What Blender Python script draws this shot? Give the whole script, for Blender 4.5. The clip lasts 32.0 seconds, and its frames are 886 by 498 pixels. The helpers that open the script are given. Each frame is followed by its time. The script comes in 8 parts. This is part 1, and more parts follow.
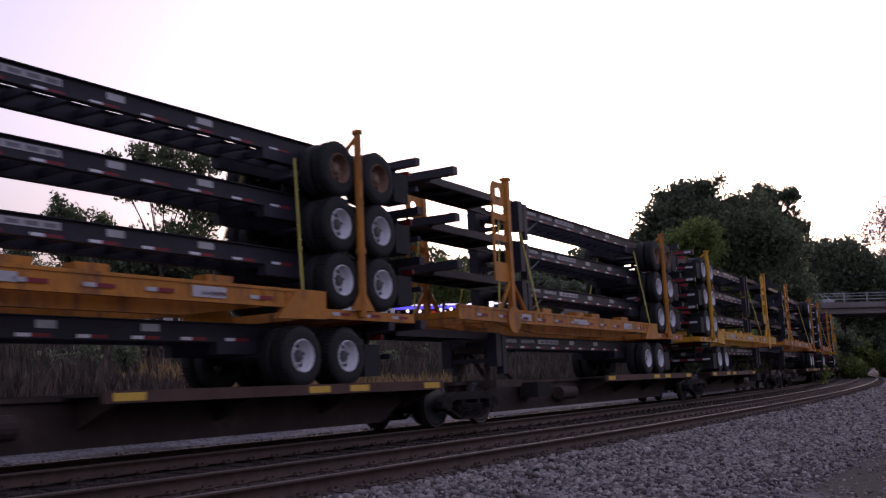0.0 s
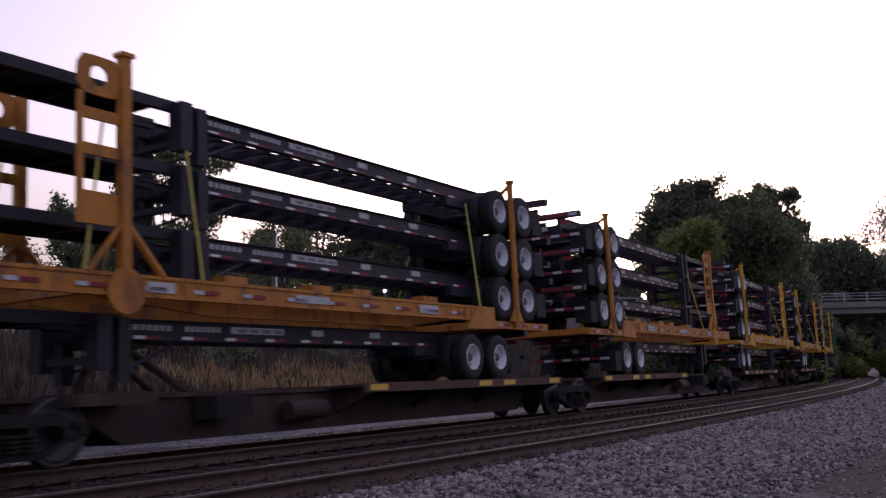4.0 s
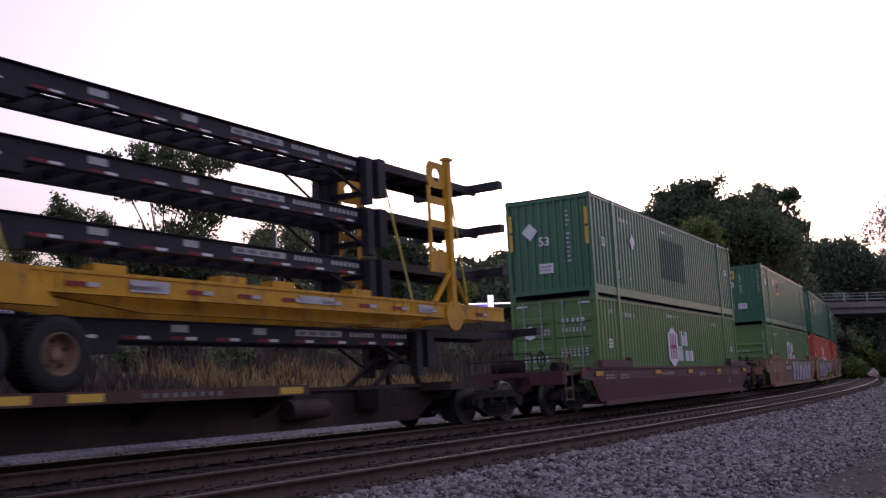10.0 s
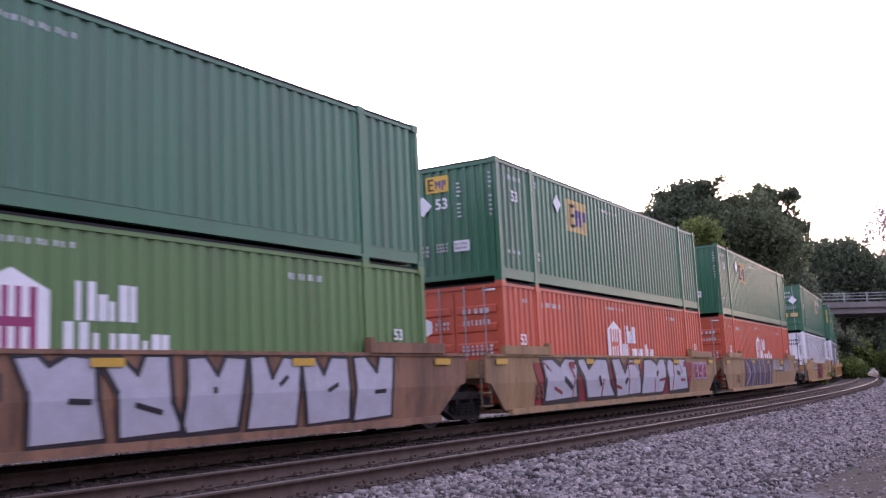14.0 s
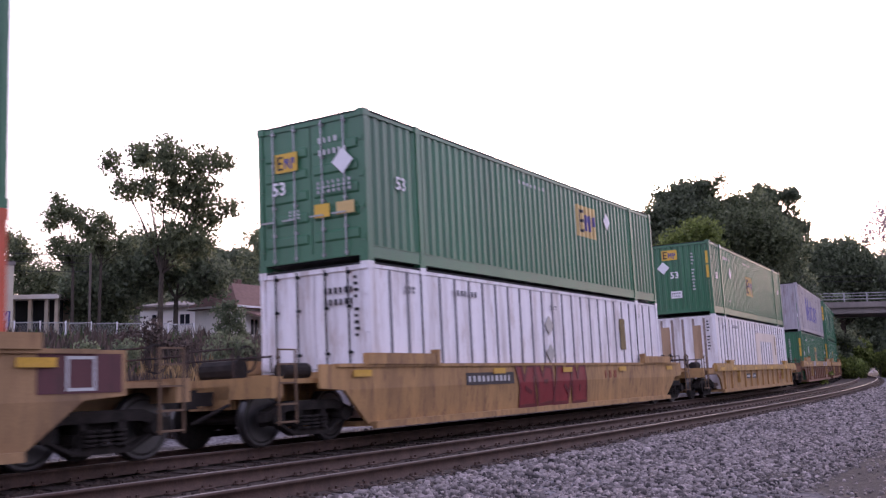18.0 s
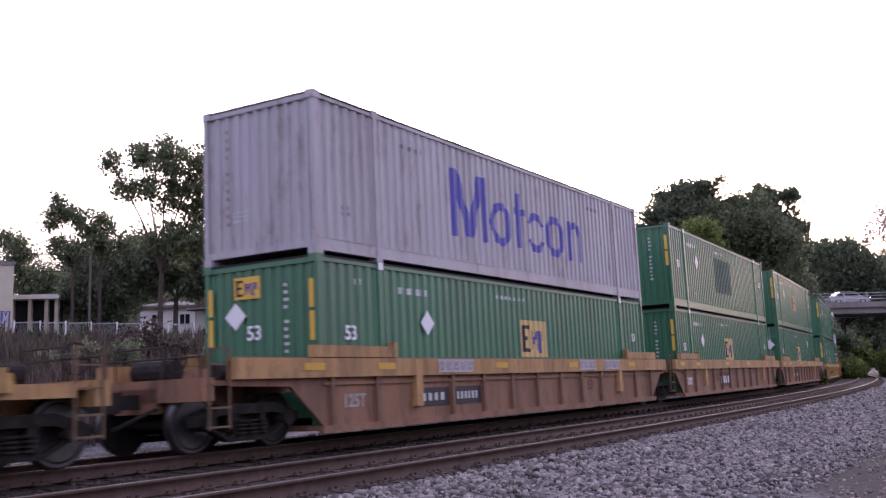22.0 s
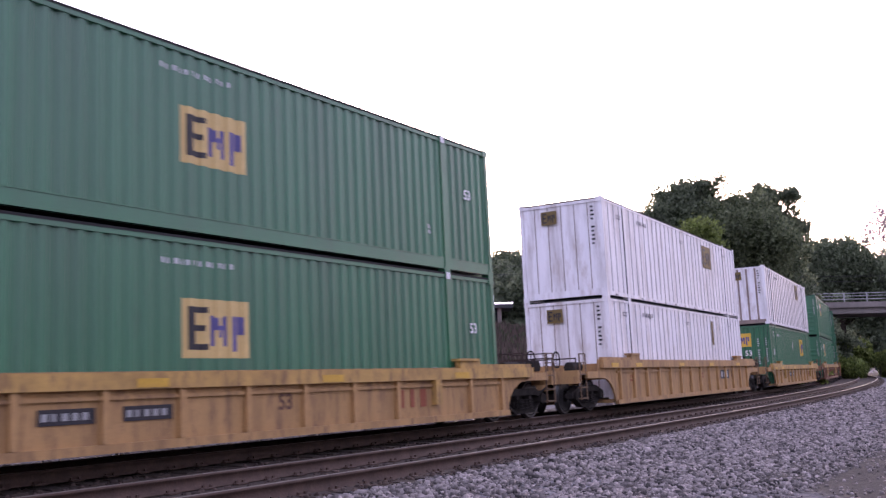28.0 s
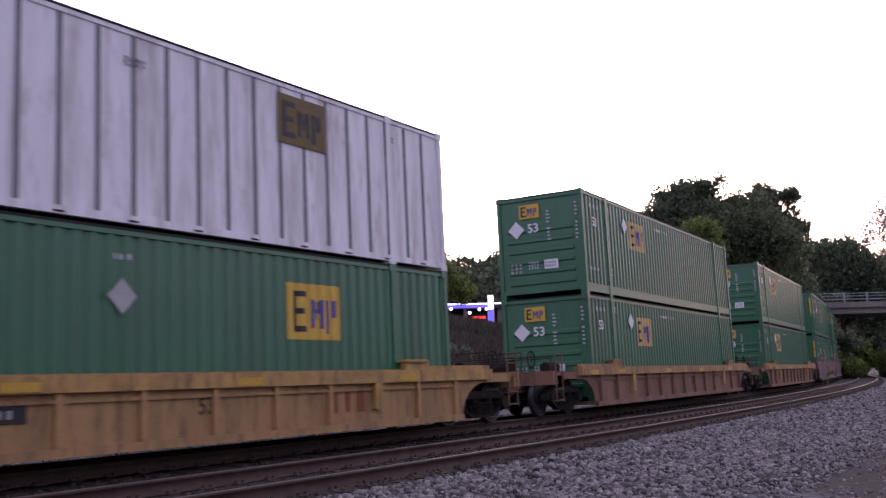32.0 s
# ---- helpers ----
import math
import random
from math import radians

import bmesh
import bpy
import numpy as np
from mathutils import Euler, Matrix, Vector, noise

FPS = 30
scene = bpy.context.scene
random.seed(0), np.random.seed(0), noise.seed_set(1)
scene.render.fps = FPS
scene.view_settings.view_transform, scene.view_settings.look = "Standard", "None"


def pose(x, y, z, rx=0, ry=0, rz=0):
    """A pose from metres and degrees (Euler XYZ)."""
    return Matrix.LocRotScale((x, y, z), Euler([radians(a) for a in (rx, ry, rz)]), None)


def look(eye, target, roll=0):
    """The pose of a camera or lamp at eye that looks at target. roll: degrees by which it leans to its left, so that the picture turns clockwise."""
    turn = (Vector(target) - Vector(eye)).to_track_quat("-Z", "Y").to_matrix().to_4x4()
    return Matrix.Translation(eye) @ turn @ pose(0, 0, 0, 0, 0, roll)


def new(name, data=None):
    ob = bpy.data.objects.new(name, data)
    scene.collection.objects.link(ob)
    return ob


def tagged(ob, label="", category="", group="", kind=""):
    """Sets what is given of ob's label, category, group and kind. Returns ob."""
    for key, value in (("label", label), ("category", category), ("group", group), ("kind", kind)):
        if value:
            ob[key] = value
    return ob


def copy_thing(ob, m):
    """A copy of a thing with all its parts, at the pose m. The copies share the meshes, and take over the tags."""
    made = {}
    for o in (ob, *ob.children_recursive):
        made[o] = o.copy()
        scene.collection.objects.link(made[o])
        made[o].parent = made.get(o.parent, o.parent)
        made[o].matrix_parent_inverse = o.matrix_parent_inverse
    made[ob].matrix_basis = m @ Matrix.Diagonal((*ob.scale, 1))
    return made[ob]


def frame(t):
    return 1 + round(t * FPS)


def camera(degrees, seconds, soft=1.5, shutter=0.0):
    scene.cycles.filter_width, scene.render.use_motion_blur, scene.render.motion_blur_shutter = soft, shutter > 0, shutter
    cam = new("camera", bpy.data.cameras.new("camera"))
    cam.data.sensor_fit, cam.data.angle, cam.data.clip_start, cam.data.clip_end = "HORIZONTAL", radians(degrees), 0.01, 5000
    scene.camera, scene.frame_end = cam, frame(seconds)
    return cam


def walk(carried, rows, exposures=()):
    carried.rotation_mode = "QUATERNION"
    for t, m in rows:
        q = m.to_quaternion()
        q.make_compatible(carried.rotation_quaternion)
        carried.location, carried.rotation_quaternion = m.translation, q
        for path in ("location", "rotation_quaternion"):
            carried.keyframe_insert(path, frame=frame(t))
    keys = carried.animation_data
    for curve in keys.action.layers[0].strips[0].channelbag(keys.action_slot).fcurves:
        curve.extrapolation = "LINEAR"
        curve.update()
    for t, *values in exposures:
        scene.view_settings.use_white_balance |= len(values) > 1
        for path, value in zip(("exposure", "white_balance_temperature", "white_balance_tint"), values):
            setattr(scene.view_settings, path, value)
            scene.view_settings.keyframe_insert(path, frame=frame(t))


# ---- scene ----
SPEED = 12.0963          # the train's pace, metres a second
SECONDS = 32.0
CANT = 0.02554         # bank of the curve, radians

# ---- camera ----
cam = camera(48.342, SECONDS, soft=1.3, shutter=0.22)
EYE = pose(0, 0, 1.114, 90 + 7.3206, 0, 0) @ pose(0, 0, 0, 0, 0, -1.4068)
walk(cam, [(0.0, EYE), (SECONDS, EYE)],
     exposures=[(0.0, -1.05, 7000, 42), (9.4, -1.05, 7000, 42), (10.0, -0.92, 7000, 42), (10.6, -0.50, 7000, 42), (11.0, -0.25, 7000, 42), (11.6, 0.30, 7000, 42), (12.2, 0.58, 7000, 42), (13.0, 0.38, 7000, 42),
                (14.5, 0.50, 7000, 42), (16.0, 0.68, 7050, 44), (17.2, 0.70, 7050, 44), (18.0, 0.22, 7050, 44), (20.0, 0.16, 7050, 42), (22.0, 0.25, 7050, 42), (23.0, 0.50, 7050, 42), (25.0, 0.90, 7000, 42),
                (28.0, 0.45, 7000, 42), (29.5, 0.03, 7050, 46), (30.8, -0.33, 7050, 46), (SECONDS, -0.40, 7050, 44)])

# ---- light: an even evening sky, the sun low behind thin cloud ----
SUN_EL, SUN_AZ = radians(4), radians(13)
world = bpy.data.worlds.new("evening_sky")
scene.world = world
world.use_nodes = True
wn, wl = world.node_tree.nodes, world.node_tree.links
sky = wn.new("ShaderNodeTexSky")
sky.sky_type, sky.sun_disc = "NISHITA", False
sky.sun_elevation, sky.sun_rotation = SUN_EL, SUN_AZ
sky.air_density, sky.dust_density, sky.ozone_density = 1.0, 8.0, 3.2
pale = wn.new("ShaderNodeHueSaturation")
pale.inputs["Saturation"].default_value = 0.58
wl.new(sky.outputs[0], pale.inputs["Color"])
veil = wn.new("ShaderNodeMix")                     # thin even cloud over the whole sky
veil.data_type, veil.blend_type = "RGBA", "ADD"
veil.inputs[0].default_value = 1.0
wl.new(pale.outputs[0], veil.inputs[6])
veil.inputs[7].default_value = (0.125, 0.155, 0.20, 1)
wl.new(veil.outputs[2], wn["Background"].inputs[0])
wn["Background"].inputs[1].default_value = 1.3
sun = new("sun", bpy.data.lights.new("sun", "SUN"))
sun.data.energy, sun.data.angle, sun.data.color = 0.15, radians(25), (1.0, 0.93, 0.88)
sun.matrix_world = look((0, 0, 60), (-60 * math.cos(SUN_EL) * math.sin(SUN_AZ), -60 * math.cos(SUN_EL) * math.cos(SUN_AZ), 60 - 60 * math.sin(SUN_EL)))


# ---- the railway's line ----
def bend(s):
    """Curvature of the line, s metres along it."""
    if s < -60:
        return 0.0026 * max(0.0, 1 + (s + 60) / 60)
    if s < 0:
        return 0.0026
    if s < 92:
        return 0.002582 - 1.2734e-5 * s
    return min(0.0045, 0.00141 + (s - 92) * 0.00012)


S_MIN, STEP = -440.0, 0.5
LINE = {}


def lay_line():
    n0, n1 = int(-S_MIN / STEP), int(580 / STEP)
    th = 0.590682
    x, y = -12.2176 * math.cos(th), 12.2176 * math.sin(th)
    pts = {0: (x, y, th)}
    for way, n in ((1, n1), (-1, n0)):
        x, y, th = pts[0]
        for i in range(1, n + 1):
            k = bend(way * (i - 0.5) * STEP)
            mid = th - way * k * STEP / 2
            x, y = x + way * math.sin(mid) * STEP, y + way * math.cos(mid) * STEP
            th -= way * k * STEP
            pts[way * i] = (x, y, th)
    return np.array([pts[i] for i in range(-n0, n1 + 1)])


LINE = lay_line()


def on_line(s):
    f = min(max((s - S_MIN) / STEP, 0), len(LINE) - 1.001)
    i = int(f)
    return LINE[i] + (LINE[i + 1] - LINE[i]) * (f - i)


def beside(s, off, z):
    """A point s along the line, off metres to the camera's side of its middle."""
    x, y, th = on_line(s)
    return (x + off * math.cos(th), y - off * math.sin(th), z)


def vehicle_pose(s, half=7.0):
    """The pose of a vehicle whose middle is at s: x along the line away from the camera, -y the camera's side."""
    a, b = on_line(s - half), on_line(s + half)
    way = math.atan2(b[1] - a[1], b[0] - a[0])
    m = Matrix.Translation(((a[0] + b[0]) / 2, (a[1] + b[1]) / 2, 0.75 * math.sin(CANT)))
    return m @ Matrix.Rotation(way, 4, "Z") @ Matrix.Rotation(-CANT, 4, "X")


WHEELS = []            # wheelset, its place under the car, the car's middle along the line at 0 s
MOVERS = []            # (thing, its middle along the line at 0 s, its pose on its vehicle, half base)


def rides(ob, s0, local=None, half=7.0):
    MOVERS.append((ob, s0, local or Matrix.Identity(4), half))
    for wheel in WHEELS:
        if wheel[0].parent == ob:
            wheel[2] = s0
    ob.matrix_world = vehicle_pose(s0, half) @ MOVERS[-1][2]
    return ob


# ---- materials ----
def material(name, color, rough=0.6, metal=0.0, vary=0.25, scale=2.0, fine=40.0, bump=0.1, dirt=None, dirt_amount=0.35,
             streak=False, spec=0.4, random_tint=0.0, island=0.0, thin=0.0, rust=0.0, rust_scale=1.1, rust_at=0.60, rust_color=(0.16, 0.075, 0.04)):
    m = bpy.data.materials.new(name)
    m.use_nodes = True
    n, l = m.node_tree.nodes, m.node_tree.links
    b = n["Principled BSDF"]
    b.inputs["Roughness"].default_value, b.inputs["Metallic"].default_value = rough, metal
    b.inputs["Specular IOR Level"].default_value = spec
    co = n.new("ShaderNodeTexCoord")
    space = co.outputs["Object"]
    if streak:
        mp = n.new("ShaderNodeMapping")
        mp.inputs["Scale"].default_value = (1.0, 1.0, 0.12)
        l.new(space, mp.inputs[0])
        streaked = mp.outputs[0]
    else:
        streaked = space
    big, small = n.new("ShaderNodeTexNoise"), n.new("ShaderNodeTexNoise")
    big.inputs["Scale"].default_value, big.inputs["Detail"].default_value, big.inputs["Roughness"].default_value = scale, 6, 0.65
    small.inputs["Scale"].default_value, small.inputs["Detail"].default_value = fine, 4
    l.new(streaked, big.inputs["Vector"])
    l.new(space, small.inputs["Vector"])
    ramp = n.new("ShaderNodeMapRange")
    ramp.inputs["From Min"].default_value, ramp.inputs["From Max"].default_value = 0.25, 0.75
    ramp.inputs["To Min"].default_value, ramp.inputs["To Max"].default_value = 1 - vary, 1 + vary
    l.new(big.outputs[0], ramp.inputs[0])
    ramp2 = n.new("ShaderNodeMapRange")
    ramp2.inputs["From Min"].default_value, ramp2.inputs["From Max"].default_value = 0.25, 0.75
    ramp2.inputs["To Min"].default_value, ramp2.inputs["To Max"].default_value = 1 - vary * 0.5, 1 + vary * 0.5
    l.new(small.outputs[0], ramp2.inputs[0])
    mul = n.new("ShaderNodeMath")
    mul.operation = "MULTIPLY"
    l.new(ramp.outputs[0], mul.inputs[0])
    l.new(ramp2.outputs[0], mul.inputs[1])
    value = mul.outputs[0]
    for amount, source in ((random_tint, "ShaderNodeObjectInfo"), (island, "ShaderNodeNewGeometry")):
        if amount:
            info = n.new(source)
            r = n.new("ShaderNodeMapRange")
            r.inputs["To Min"].default_value, r.inputs["To Max"].default_value = 1 - amount, 1 + amount
            l.new(info.outputs["Random" if source == "ShaderNodeObjectInfo" else "Random Per Island"], r.inputs[0])
            m2 = n.new("ShaderNodeMath")
            m2.operation = "MULTIPLY"
            l.new(value, m2.inputs[0])
            l.new(r.outputs[0], m2.inputs[1])
            value = m2.outputs[0]
    hsv = n.new("ShaderNodeHueSaturation")
    hsv.inputs["Color"].default_value = (*color, 1)
    l.new(value, hsv.inputs["Value"])
    out = hsv.outputs[0]
    if dirt:
        mix = n.new("ShaderNodeMix")
        mix.data_type = "RGBA"
        r = n.new("ShaderNodeMapRange")
        r.inputs["From Min"].default_value, r.inputs["From Max"].default_value = 0.48, 0.75
        r.inputs["To Max"].default_value = dirt_amount
        dn = n.new("ShaderNodeTexNoise")
        dn.inputs["Scale"].default_value, dn.inputs["Detail"].default_value, dn.inputs["Roughness"].default_value = scale * 0.7, 8, 0.7
        l.new(streaked, dn.inputs["Vector"])
        l.new(dn.outputs[0], r.inputs[0])
        l.new(r.outputs[0], mix.inputs[0])
        l.new(out, mix.inputs[6])
        mix.inputs[7].default_value = (*dirt, 1)
        out = mix.outputs[2]
    if rust:                                   # scattered rust blooms, run down by rain
        rm, rn, rr, mix = n.new("ShaderNodeMapping"), n.new("ShaderNodeTexNoise"), n.new("ShaderNodeMapRange"), n.new("ShaderNodeMix")
        rm.inputs["Scale"].default_value = (2.2, 2.2, 0.55)
        rm.inputs["Location"].default_value = (3.7, 1.9, 0.8)
        l.new(space, rm.inputs[0])
        rn.inputs["Scale"].default_value, rn.inputs["Detail"].default_value, rn.inputs["Roughness"].default_value = rust_scale, 9, 0.75
        l.new(rm.outputs[0], rn.inputs["Vector"])
        rr.inputs["From Min"].default_value, rr.inputs["From Max"].default_value = rust_at, rust_at + 0.12
        rr.inputs["To Max"].default_value = rust
        l.new(rn.outputs[0], rr.inputs[0])
        mix.data_type = "RGBA"
        l.new(rr.outputs[0], mix.inputs[0])
        l.new(out, mix.inputs[6])
        mix.inputs[7].default_value = (*rust_color, 1)
        out = mix.outputs[2]
    l.new(out, b.inputs["Base Color"])
    if bump:
        bp = n.new("ShaderNodeBump")
        bp.inputs["Strength"].default_value, bp.inputs["Distance"].default_value = bump, 0.02
        l.new(small.outputs[0], bp.inputs["Height"])
        l.new(bp.outputs[0], b.inputs["Normal"])
    if thin:                                   # leaves let some of the sky's light through
        tr, ms = n.new("ShaderNodeBsdfTranslucent"), n.new("ShaderNodeMixShader")
        ms.inputs[0].default_value = thin
        l.new(out, tr.inputs["Color"])
        l.new(b.outputs[0], ms.inputs[1])
        l.new(tr.outputs[0], ms.inputs[2])
        l.new(ms.outputs[0], n["Material Output"].inputs["Surface"])
    return m


def glow(name, color, strength):
    m = bpy.data.materials.new(name)
    m.use_nodes = True
    b = m.node_tree.nodes["Principled BSDF"]
    b.inputs["Base Color"].default_value = (*color, 1)
    b.inputs["Emission Color"].default_value = (*color, 1)
    b.inputs["Emission Strength"].default_value = strength
    return m


RUST = (0.11, 0.05, 0.03)
GRIME = (0.05, 0.045, 0.04)
